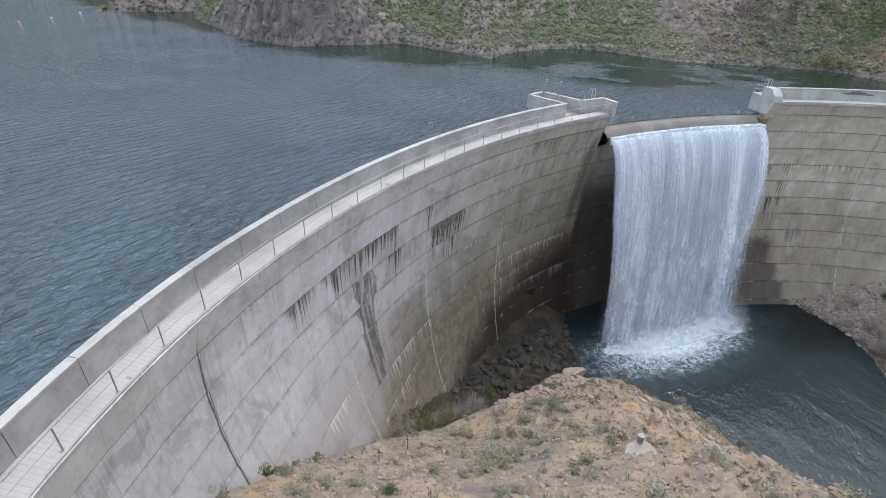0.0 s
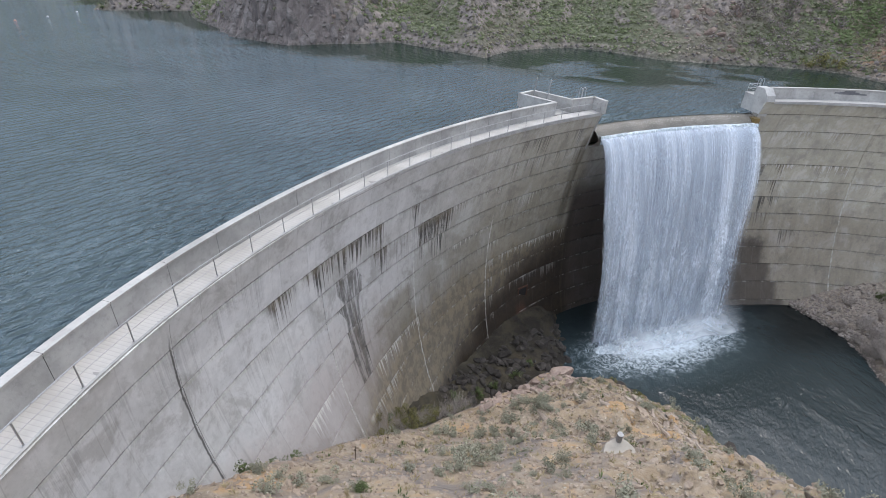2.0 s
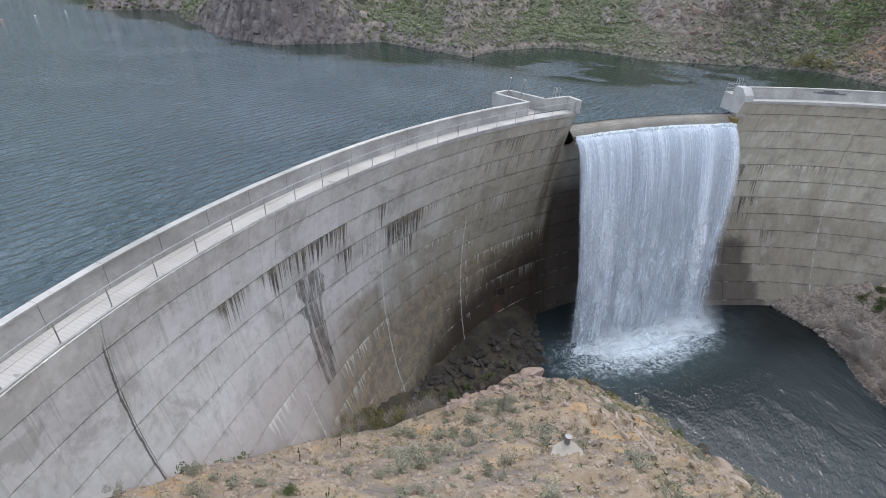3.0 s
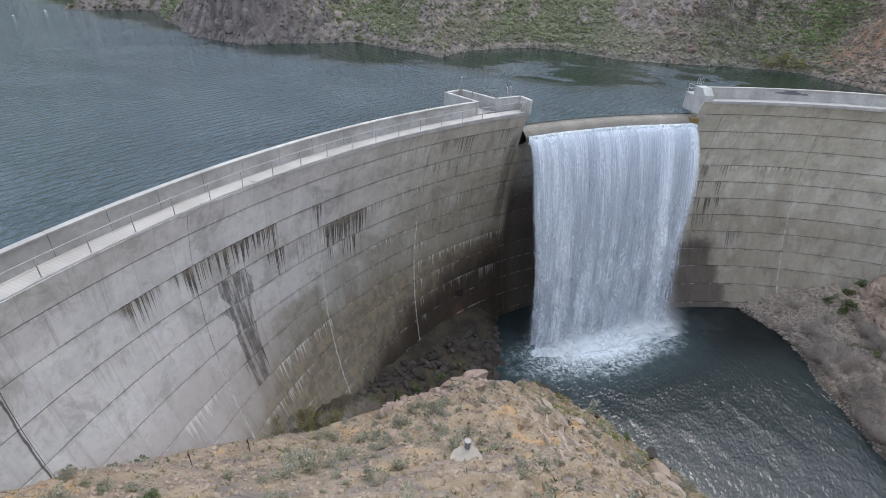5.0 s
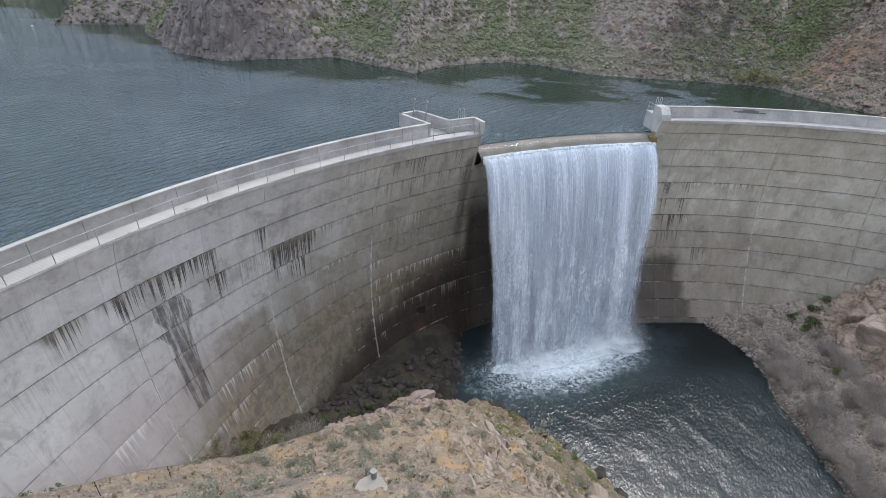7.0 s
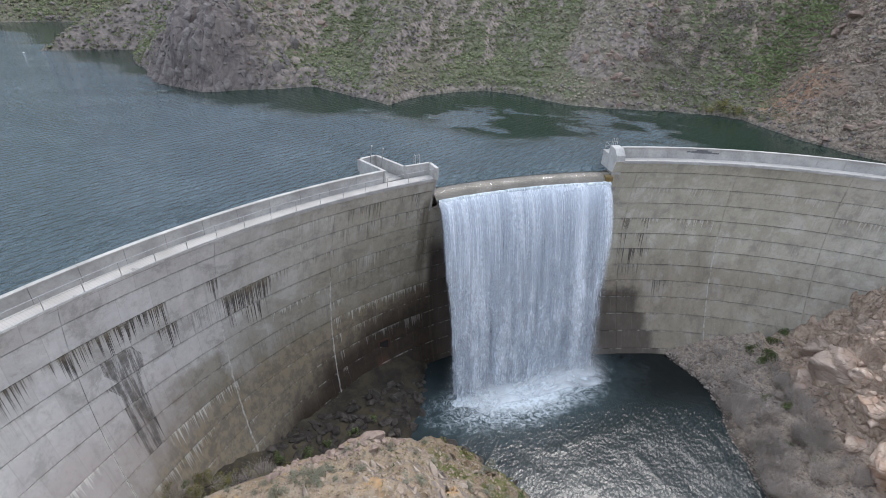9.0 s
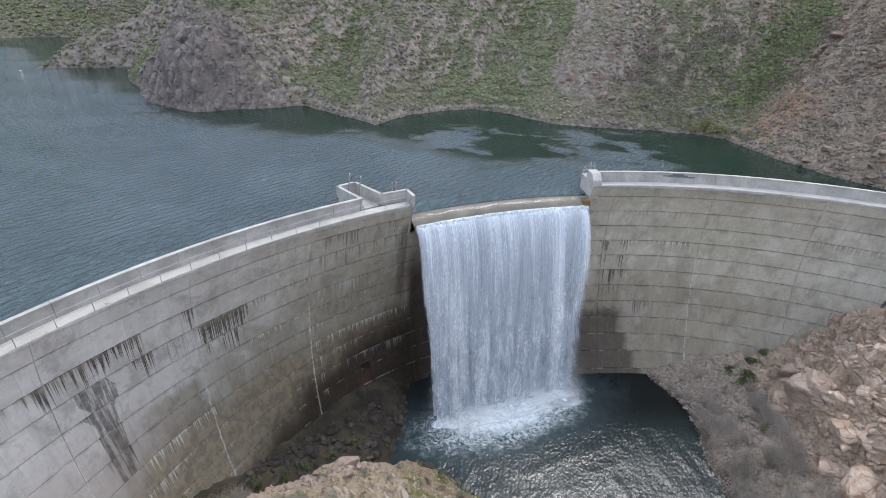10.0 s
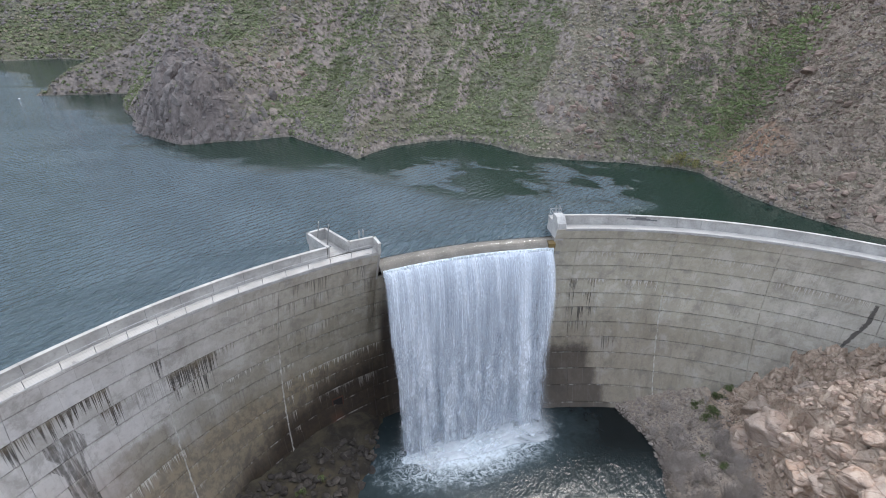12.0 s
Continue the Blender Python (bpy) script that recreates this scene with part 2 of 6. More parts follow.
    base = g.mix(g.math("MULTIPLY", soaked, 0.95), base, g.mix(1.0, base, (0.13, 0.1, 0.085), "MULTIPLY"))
    rust = g.math("MULTIPLY", g.step(g.math("ABSOLUTE", g.math("SUBTRACT", g.math("ADD", deg, g.math("MULTIPLY", nib, 1.5)), 127.3)), 1.1, 0.3), g.step(lift, 10.2, 11.2))
    base = g.mix(g.math("MULTIPLY", rust, 0.6), base, (0.12, 0.05, 0.03))
    # lime crust along the joints and down the upright joints
    crust = g.math("MULTIPLY", g.step(lv, 0.2, 0.03), g.step(g.noise(g.scaled(uv, (1, 0.1, 1)), 0.7, 7, 0.78), 0.5, 0.62))
    crust = g.math("MULTIPLY", crust, g.step(g.math("ABSOLUTE", g.math("SUBTRACT", deg, 131.0)), 32.0, 16.0, 0.42, 0.6))
    base = g.mix(crust, base, (0.5, 0.485, 0.45))
    vein = g.step(g.math("ADD", vein, g.math("MULTIPLY", g.math("SUBTRACT", g.noise(g.scaled(uv, (1, 0.5, 1)), 3.0, 4, 0.7), 0.5), 0.9)), 0.8, 1.1)
    base = g.mix(g.math("MULTIPLY", vein, 0.8), base, (0.62, 0.6, 0.55))
    base = g.mix(g.math("MULTIPLY", dripl, 0.6), base, (0.52, 0.495, 0.45))
    # dark leaks: the upright joint on the near wing, the cracked joint at the far abutment
    wob = g.math("MULTIPLY", g.math("SUBTRACT", g.noise(uv, 1.3, 4, 0.7), 0.5), 0.22)
    gone = g.math("ABSOLUTE", g.math("ADD", g.math("SUBTRACT", deg, g.math("ADD", 163.42, g.math("MULTIPLY", lift, 0.12))), wob))
    near = g.math("MULTIPLY", g.step(gone, 0.07, 0.03), g.step(lift, 0.5, 1.2))
    bend = g.math("ADD", 64.15, g.math("MULTIPLY", g.math("MAXIMUM", g.math("SUBTRACT", lift, 4.4), 0.0), 0.72))
    gone2 = g.math("ABSOLUTE", g.math("ADD", g.math("SUBTRACT", deg, bend), g.math("MULTIPLY", wob, 3.0)))
    far = g.math("MULTIPLY", g.step(gone2, 0.3, 0.16), g.math("MULTIPLY", g.step(lift, 3.05, 3.2), g.step(lift, 6.6, 6.0)))
    base = g.mix(g.math("MULTIPLY", g.math("MAXIMUM", near, far), 0.85), base, (0.05, 0.047, 0.043))
    board = g.math("ABSOLUTE", g.math("SUBTRACT", g.math("FRACT", g.math("DIVIDE", g.math("ADD", u, g.math("MULTIPLY", row, 0.9)), 2.44)), 0.5))
    base = g.mix(g.math("MULTIPLY", g.step(board, 0.486, 0.497), g.step(big, 0.3, 0.6, 0.05, 0.3)), base, (0.2, 0.19, 0.17))
    relief = g.math("ADD", g.math("MULTIPLY", fine, 0.5), g.math("MULTIPLY", g.noise(uv, 9.0, 4, 0.6), 0.5))
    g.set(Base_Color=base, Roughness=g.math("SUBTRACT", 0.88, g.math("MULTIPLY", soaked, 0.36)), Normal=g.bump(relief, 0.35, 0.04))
    return g.mat


def walkway_material():
    """Broom-ribbed pale screed, broken away in patches along the outer edge."""
    g = Graph("pale_ribbed_walkway", 0.9)
    p = g.place()
    u, v, _ = g.split(g.uv("wall"))
    big, fine = g.noise(p, 0.5, 5, 0.6), g.noise(p, 4.0, 7, 0.7)
    base = g.mix(g.step(big, 0.3, 0.7), (0.40, 0.375, 0.345), (0.5, 0.475, 0.445))
    base = g.mix(g.step(fine, 0.5, 0.78, 0.0, 0.4), base, (0.3, 0.275, 0.25))
    rib = g.math("ABSOLUTE", g.math("SUBTRACT", g.math("FRACT", g.math("MULTIPLY", u, 5.0)), 0.5))
    base = g.mix(g.step(rib, 0.36, 0.48, 0.0, 0.3), base, (0.25, 0.24, 0.225))
    reach = g.step(g.noise(g.join(g.math("MULTIPLY", u, 0.42), 0.0, 0.0), 1.0, 5, 0.75), 0.5, 0.68, -0.1, 0.62)
    bite = g.step(g.math("SUBTRACT", g.math("ADD", reach, g.math("MULTIPLY", g.math("SUBTRACT", fine, 0.5), 0.15)), g.math("SUBTRACT", v, 64.05)), 0.0, 0.05)
    base = g.mix(g.math("MULTIPLY", bite, 0.8), base, (0.25, 0.24, 0.23))
    g.set(Base_Color=base, Normal=g.bump(g.math("SUBTRACT", rib, bite), 0.4, 0.02))
    return g.mat


def plain_concrete(name, tone, stain=0.4, rough=0.85, scale=1.0):
    g = Graph(name, rough)
    p = g.place()
    big, fine = g.noise(p, 0.45 * scale, 5, 0.6), g.noise(p, 3.5 * scale, 7, 0.7)
    lo = tuple(c * 0.72 for c in tone)
    hi = tuple(min(1, c * 1.16) for c in tone)
    base = g.mix(g.step(big, 0.3, 0.7), lo, hi)
    base = g.mix(g.step(fine, 0.45, 0.8, 0.0, stain), base, tuple(c * 0.4 for c in tone))
    base = g.mix(g.step(g.info(), 0, 1, 0, 0.16), base, tuple(c * 0.65 for c in tone))
    g.set(Base_Color=base, Normal=g.bump(g.noise(p, 11 * scale, 5, 0.6), 0.3, 0.02))
    return g.mat


def metal_material(name, tone, rough=0.45, rust=0.3):
    g = Graph(name, rough, 0.85)
    p = g.place()
    f = g.noise(p, 6.0, 6, 0.65)
    g.set(Base_Color=g.mix(g.step(f, 0.5, 0.75, 0, rust), tone, (0.22, 0.12, 0.06)), Roughness=g.step(f, 0.3, 0.7, rough, rough + 0.25))
    return g.mat


def reservoir_material():
    """Wind ripples on open water, calm lee along the far shore; reflected light and dark tinted in."""
    g = Graph("lake_water", 0.06)
    p = g.place()
    a = g.waves(g.rotate(p, 42), 0.31, 5.5, 3.0, 1.3)
    b = g.waves(g.rotate(p, 27), 0.54, 6.5, 3.0, 1.7)
    c = g.noise(g.scaled(g.rotate(p, 42), (2.5, 0.75, 1)), 1.0, 3, 0.6, 0.4)
    gust = g.noise(g.scaled(p, 1.0), 0.09, 4, 0.6)
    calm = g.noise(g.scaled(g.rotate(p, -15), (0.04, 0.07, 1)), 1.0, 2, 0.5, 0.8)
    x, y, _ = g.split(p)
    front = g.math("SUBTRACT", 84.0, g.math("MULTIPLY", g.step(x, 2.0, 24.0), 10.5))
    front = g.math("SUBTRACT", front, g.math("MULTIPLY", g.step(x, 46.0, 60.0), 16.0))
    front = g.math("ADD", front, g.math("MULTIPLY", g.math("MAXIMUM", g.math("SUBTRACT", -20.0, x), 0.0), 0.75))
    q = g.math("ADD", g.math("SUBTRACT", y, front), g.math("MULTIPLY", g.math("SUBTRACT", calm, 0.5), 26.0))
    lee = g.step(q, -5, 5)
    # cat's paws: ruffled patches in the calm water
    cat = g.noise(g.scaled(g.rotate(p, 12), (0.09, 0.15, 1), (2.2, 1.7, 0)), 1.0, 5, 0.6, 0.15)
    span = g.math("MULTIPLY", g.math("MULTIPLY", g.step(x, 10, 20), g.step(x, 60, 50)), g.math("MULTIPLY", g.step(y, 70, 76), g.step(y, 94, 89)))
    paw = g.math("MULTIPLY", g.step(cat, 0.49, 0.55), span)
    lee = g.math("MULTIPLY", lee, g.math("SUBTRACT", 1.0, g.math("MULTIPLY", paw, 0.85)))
    amp = g.math("MULTIPLY", g.step(gust, 0.3, 0.65, 0.65, 1.1), g.step(lee, 0, 1, 1.0, 0.05))
    h = g.math("ADD", g.math("MULTIPLY", a, 0.8), g.math("ADD", g.math("MULTIPLY", b, 0.5), g.math("MULTIPLY", c, 1.5)))
    h = g.math("MULTIPLY", h, amp)
    # sky sheen painted into the open water's colour, dark hill reflection into the lee's
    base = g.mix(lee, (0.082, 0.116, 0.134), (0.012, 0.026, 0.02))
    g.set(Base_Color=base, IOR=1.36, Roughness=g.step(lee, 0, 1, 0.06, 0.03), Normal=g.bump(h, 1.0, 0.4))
    return g.mat


def pool_material():
    g = Graph("plunge_pool_water", 0.07)
    p = g.place()
    a = g.noise(g.scaled(g.rotate(p, 25), (1.0, 0.65, 1)), 2.9, 3, 0.5, 0.4)
    x, y, _ = g.split(p)
    dx, dy = g.math("SUBTRACT", x, 29.4), g.math("SUBTRACT", y, 48.0)
    along = g.math("ADD", g.math("MULTIPLY", dx, 0.93), g.math("MULTIPLY", dy, 0.36))
    across = g.math("SUBTRACT", g.math("MULTIPLY", dy, 0.93), g.math("MULTIPLY", dx, 0.36))
    far = g.math("SQRT", g.math("ADD", g.math("POWER", g.math("DIVIDE", along, 11.2), 2.0), g.math("POWER", g.math("DIVIDE", across, 4.4), 2.0)))
    rag = g.math("ADD", g.math("MULTIPLY", g.math("SUBTRACT", g.noise(p, 0.35, 6, 0.7, 1.2), 0.5), 0.8), g.math("MULTIPLY", g.math("SUBTRACT", g.noise(p, 1.3, 3, 0.6, 0.6), 0.5), 0.45))
    edge = g.math("ADD", far, rag)
    swirl = g.math("ABSOLUTE", g.math("SUBTRACT", g.noise(p, 0.75, 5, 0.62, 1.4), 0.5))
    curl = g.math("ABSOLUTE", g.math("SUBTRACT", g.noise(g.scaled(p, (1, 1, 1), (17, 4, 0)), 1.7, 5, 0.65, 1.0), 0.5))
    lace = g.math("MAXIMUM", g.step(swirl, 0.05, 0.0), g.math("MULTIPLY", g.step(curl, 0.05, 0.0), 0.8))
    lace = g.math("MULTIPLY", lace, g.step(edge, 1.25, 0.7, 0.0, 0.85))
    foam = g.math("MAXIMUM", g.math("MULTIPLY", g.step(edge, 0.8, 0.35), g.step(g.noise(p, 2.2, 5, 0.75, 0.8), 0.34, 0.56, 0.35, 1.0)), lace)
    drift = g.math("MULTIPLY", g.step(g.noise(g.scaled(g.rotate(p, 55), (0.5, 2.2, 1)), 1.0, 6, 0.75, 1.5), 0.66, 0.74), g.step(far, 3.0, 1.2, 0.0, 0.35))
    foam = g.math("MAXIMUM", foam, drift)
    milk = g.step(edge, 2.0, 0.6)
    # deep: the dam's shadow on this pool corner, painted as near-black base colour
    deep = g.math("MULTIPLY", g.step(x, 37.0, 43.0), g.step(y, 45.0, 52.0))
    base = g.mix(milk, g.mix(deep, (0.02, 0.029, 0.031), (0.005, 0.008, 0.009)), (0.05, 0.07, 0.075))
    base = g.mix(foam, base, (0.6, 0.66, 0.7))
    h = g.math("ADD", a, g.math("MULTIPLY", g.noise(g.scaled(g.rotate(p, 25), (1.0, 0.7, 1)), 6.5, 2, 0.5, 0.3), 0.22))
    h = g.math("MULTIPLY", h, g.step(x, 32.0, 50.0, 0.75, 1.25))
    h = g.math("MULTIPLY", h, g.math("SUBTRACT", 1.0, g.math("MULTIPLY", g.step(x, 38.0, 44.0), g.step(y, 47.0, 53.0, 0.0, 0.8))))
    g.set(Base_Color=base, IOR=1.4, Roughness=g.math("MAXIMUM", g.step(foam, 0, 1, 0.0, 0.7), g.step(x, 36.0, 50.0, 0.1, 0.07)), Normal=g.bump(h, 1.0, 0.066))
    return g.mat


def graph_rotate(self, v, degrees):
    n = self.tree.nodes.new("ShaderNodeMapping")
    self.put(n.inputs["Vector"], v)
    n.inputs["Rotation"].default_value = (0, 0, radians(degrees))
    return n.outputs[0]


Graph.rotate = graph_rotate


def fall_material(name, solid, grain):
    """White water: opaque threads with gaps between them, finer and looser lower down."""
    g = Graph(name, 0.55)
    u, v, _ = g.split(g.uv("sheet"))
    thread = g.noise(g.join(g.math("MULTIPLY", u, 9.0 * grain), g.math("MULTIPLY", v, 0.10), 0.0), 1.0, 5, 0.7)
    spray = g.noise(g.join(g.math("MULTIPLY", u, 8.0 * grain), g.math("MULTIPLY", v, 2.6), 4.0), 1.0, 3, 0.85)
    band = g.noise(g.join(g.math("MULTIPLY", u, 0.55), g.math("MULTIPLY", v, 0.05), 8.0), 1.0, 3, 0.5)
    low = g.step(v, 2.0, 18.0)
    tex = g.math("ADD", g.math("MULTIPLY", thread, g.step(low, 0, 1, 0.55, 0.34)), g.math("MULTIPLY", spray, g.step(low, 0, 1, 0.45, 0.66)))
    tex = g.math("ADD", tex, g.math("MULTIPLY", g.math("SUBTRACT", band, 0.5), 0.6))
    clump = g.noise(g.join(g.math("MULTIPLY", u, 1.3), g.math("MULTIPLY", v, 0.42), 6.0), 1.0, 5, 0.65, 0.8)
    tex = g.math("ADD", tex, g.math("MULTIPLY", g.math("MULTIPLY", g.math("SUBTRACT", clump, 0.5), 0.7), low))
    alpha = g.step(tex, 0.42 - solid, 0.72 - solid, 0.1, 1.0)
    rim = g.math("MINIMUM", u, g.math("SUBTRACT", 23.1, u))
    ragged = g.math("SUBTRACT", rim, g.math("MULTIPLY", g.noise(g.join(g.math("MULTIPLY", u, 2.0), g.math("MULTIPLY", v, 0.35), 2.0), 1.0, 5, 0.7), g.step(low, 0, 1, 0.15, 2.0)))
    alpha = g.math("MULTIPLY", alpha, g.step(ragged, -0.1, 0.5))
    tone = g.mix(g.step(tex, 0.4, 0.72), (0.58, 0.64, 0.72), (0.9, 0.935, 0.975))
    glow = g.tree.nodes.new("ShaderNodeBsdfTranslucent")
    g.put(glow.inputs["Color"], tone)
    g.set(Base_Color=tone, Normal=g.bump(tex, 0.6, 0.12))
    both = g.tree.nodes.new("ShaderNodeMixShader")
    both.inputs[0].default_value = 0.35
    clear = g.tree.nodes.new("ShaderNodeBsdfTransparent")
    end = g.tree.nodes.new("ShaderNodeMixShader")
    g.link(g.bsdf.outputs[0], both.inputs[1])
    g.link(glow.outputs[0], both.inputs[2])
    g.link(alpha, end.inputs[0])
    g.link(clear.outputs[0], end.inputs[1])
    g.link(both.outputs[0], end.inputs[2])
    g.link(end.outputs[0], g.out.inputs["Surface"])
    return g.mat


def mist_material():
    """Fine spray hanging over the foot of the fall."""
    g = Graph("spray_mist", 0.9)
    u, v, _ = g.split(g.uv("sheet"))
    puff = g.noise(g.join(g.math("MULTIPLY", u, 5.0), g.math("MULTIPLY", v, 2.0), 0.0), 1.0, 4, 0.55, 0.6)
    ends = g.math("MULTIPLY", g.step(u, 0.0, 0.16), g.step(u, 1.0, 0.86))
    up = g.math("MULTIPLY", g.step(v, 1.0, 0.0), g.step(v, 0.0, 0.06, 0.3, 1.0))
    alpha = g.math("MULTIPLY", g.math("MULTIPLY", ends, g.math("POWER", up, 1.6)), g.step(puff, 0.3, 0.7, 0.12, 0.65))
    g.set(Base_Color=(0.8, 0.83, 0.86))
    clear = g.tree.nodes.new("ShaderNodeBsdfTransparent")
    end = g.tree.nodes.new("ShaderNodeMixShader")
    g.link(alpha, end.inputs[0])
    g.link(clear.outputs[0], end.inputs[1])
    g.link(g.bsdf.outputs[0], end.inputs[2])
    g.link(end.outputs[0], g.out.inputs["Surface"])
    return g.mat


def film_material():
    """Clear water sliding over the brown spillway crest."""
    g = Graph("thin_clear_water", 0.05)
    p = g.place()
    h = g.noise(p, 1.6, 4, 0.6)
    clear = g.tree.nodes.new("ShaderNodeBsdfTransparent")
    clear.inputs[0].default_value = (0.95, 0.94, 0.92, 1)
    g.set(Base_Color=(0.05, 0.05, 0.045), IOR=1.33, Normal=g.bump(h, 0.35, 0.08))
    end = g.tree.nodes.new("ShaderNodeMixShader")
    end.inputs[0].default_value = 0.3
    g.link(clear.outputs[0], end.inputs[1])
    g.link(g.bsdf.outputs[0], end.inputs[2])
    g.link(end.outputs[0], g.out.inputs["Surface"])
    return g.mat


def foam_material():
    g = Graph("white_foam", 0.8)
    p = g.place()
    f = g.noise(p, 2.4, 6, 0.75, 0.6)
    g.set(Base_Color=g.mix(g.step(f, 0.35, 0.65), (0.42, 0.49, 0.53), (0.8, 0.84, 0.86)), Normal=g.bump(f, 0.8, 0.15))
    return g.mat


def ground_material():
    """Dry slopes: grey scree, ochre soil, red rock where steep, green grass on the far hills."""
    g = Graph("dry_hillside", 0.95)
    p = g.place()
    x, y, z = g.split(p)
    nz = g.normal_z()
    big, mid = g.noise(p, 0.045, 5, 0.6, 0.6), g.noise(p, 0.35, 6, 0.65, 0.4)
    fine, grit = g.noise(p, 2.6, 8, 0.72), g.noise(p, 14.0, 5, 0.7)
    soil = g.ramp(mid, [(0.3, (0.2, 0.145, 0.088)), (0.44, (0.3, 0.225, 0.15)), (0.56, (0.34, 0.265, 0.18)), (0.64, (0.44, 0.275, 0.135))])
    hillsoil = g.ramp(mid, [(0.3, (0.085, 0.082, 0.054)), (0.55, (0.12, 0.114, 0.078)), (0.75, (0.155, 0.135, 0.098))])
    far = g.step(g.math("ADD", y, g.math("MULTIPLY", x, 0.25)), 84, 92)
    soil = g.mix(far, soil, hillsoil)
    soil = g.mix(g.math("MULTIPLY", g.step(fine, 0.5, 0.72, 0, 0.5), g.step(far, 0, 1, 1.0, 0.3)), soil, (0.40, 0.35, 0.285))
    stony = g.step(g.noise(p, 0.22, 5, 0.65, 0.8), 0.48, 0.62)
    soil = g.mix(g.math("MULTIPLY", stony, g.step(far, 0, 1, 0.75, 0.0)), soil, g.ramp(g.noise(p, 3.4, 6, 0.75), [(0.35, (0.19, 0.145, 0.105)), (0.5, (0.32, 0.258, 0.195)), (0.66, (0.43, 0.37, 0.3))]))
    pebble = g.math("MULTIPLY", g.step(g.cells(p, 4.2), 0.36, 0.24), g.step(g.noise(p, 0.8, 4, 0.7), 0.42, 0.58))
    pebble = g.math("MULTIPLY", pebble, g.math("SUBTRACT", 1.0, far))
    soil = g.mix(g.math("MULTIPLY", pebble, 0.75), soil, g.mix(g.step(mid, 0.4, 0.6), (0.36, 0.31, 0.25), (0.5, 0.45, 0.38)))
    rock = g.ramp(g.noise(g.scaled(g.rotate(p, 35), (1, 1, 2.2)), 0.5, 7, 0.65, 0.5), [(0.3, (0.12, 0.1, 0.09)), (0.5, (0.22, 0.187, 0.165)), (0.7, (0.29, 0.235, 0.2))])
    grass = g.ramp(g.noise(p, 0.9, 6, 0.7), [(0.3, (0.06, 0.068, 0.036)), (0.5, (0.095, 0.102, 0.058)), (0.7, (0.13, 0.132, 0.082))])
    red = g.step(g.math("ADD", x, g.math("MULTIPLY", big, 22.0)), 66, 84)
    cover = g.math("MULTIPLY", far, g.step(g.math("ADD", g.math("MULTIPLY", mid, 0.5), g.math("MULTIPLY", big, 0.7)), 0.36, 0.62))
    cover = g.math("MULTIPLY", cover, g.step(red, 0, 1, 1.0, 0.35))
    crest = g.step(g.math("ADD", g.attribute("spur"), g.math("MULTIPLY", g.math("SUBTRACT", mid, 0.5), 0.5)), 0.52, 0.8)
    scree = g.ramp(g.noise(p, 1.3, 7, 0.75, 0.3), [(0.3, (0.08, 0.066, 0.052)), (0.5, (0.145, 0.12, 0.095)), (0.7, (0.22, 0.185, 0.148))])
    soil = g.mix(g.math("MULTIPLY", crest, g.math("MULTIPLY", far, 0.6)), soil, scree)
    cover = g.math("MULTIPLY", cover, g.step(crest, 0, 1, 1.0, 0.3))
    base = g.mix(cover, soil, grass)
    mx, my = g.math("SUBTRACT", x, 85.0), g.math("SUBTRACT", y, 109.5)
    lush = g.step(g.math("ADD", g.math("SQRT", g.math("ADD", g.math("MULTIPLY", mx, mx), g.math("MULTIPLY", my, my))), g.math("MULTIPLY", mid, 12.0)), 20, 9)
    base = g.mix(g.math("MULTIPLY", lush, 0.5), base, (0.14, 0.17, 0.082))
    steep = g.step(g.math("ADD", nz, g.math("MULTIPLY", g.math("SUBTRACT", mid, 0.5), 0.3)), 0.84, 0.66)
    rock = g.mix(g.math("MULTIPLY", red, 0.8), rock, g.mix(g.step(fine, 0.35, 0.7), (0.24, 0.19, 0.15), (0.42, 0.345, 0.275)))
    base = g.mix(steep, base, rock)
    tide = g.math("MULTIPLY", far, g.step(g.math("ADD", z, g.math("MULTIPLY", mid, 0.9)), 1.0, 0.6))
    wx, wy = g.math("ADD", x, 33.0), g.math("SUBTRACT", y, 101.0)
    along = g.math("DIVIDE", g.math("SUBTRACT", g.math("MULTIPLY", wx, 0.78), g.math("MULTIPLY", wy, 0.62)), 25.0)
    inland = g.math("DIVIDE", g.math("ADD", g.math("MULTIPLY", wx, 0.62), g.math("MULTIPLY", wy, 0.78)), 9.5)
    crag = g.step(g.math("ADD", g.math("SQRT", g.math("ADD", g.math("MULTIPLY", along, along), g.math("MULTIPLY", inland, inland))), g.math("MULTIPLY", mid, 0.9)), 1.65, 1.15)
    base = g.mix(g.math("MULTIPLY", crag, 0.85), base, g.ramp(g.noise(g.scaled(p, (1, 1, 0.35)), 0.6, 8, 0.7, 0.6), [(0.3, (0.065, 0.054, 0.052)), (0.5, (0.165, 0.138, 0.13)), (0.72, (0.28, 0.238, 0.215))]))
    ox, oy = g.math("SUBTRACT", x, 76.5), g.math("SUBTRACT", y, 91.0)
    orange = g.step(g.math("ADD", g.math("SQRT", g.math("ADD", g.math("MULTIPLY", ox, ox), g.math("MULTIPLY", g.math("MULTIPLY", oy, oy), 0.4))), g.math("MULTIPLY", mid, 10.0)), 11, 6.5)
    base = g.mix(g.math("MULTIPLY", orange, 0.75), base, (0.33, 0.19, 0.115))
    base = g.mix(g.math("MULTIPLY", tide, 0.75), base, g.mix(g.step(fine, 0.4, 0.62), (0.075, 0.066, 0.055), (0.21, 0.185, 0.155)))
    # bare rock of the downstream bank, grey gravel below it
    bank = g.math("MULTIPLY", g.step(g.math("ADD", x, g.math("MULTIPLY", mid, 5.0)), 64.5, 67.0), g.step(y, 64, 60))
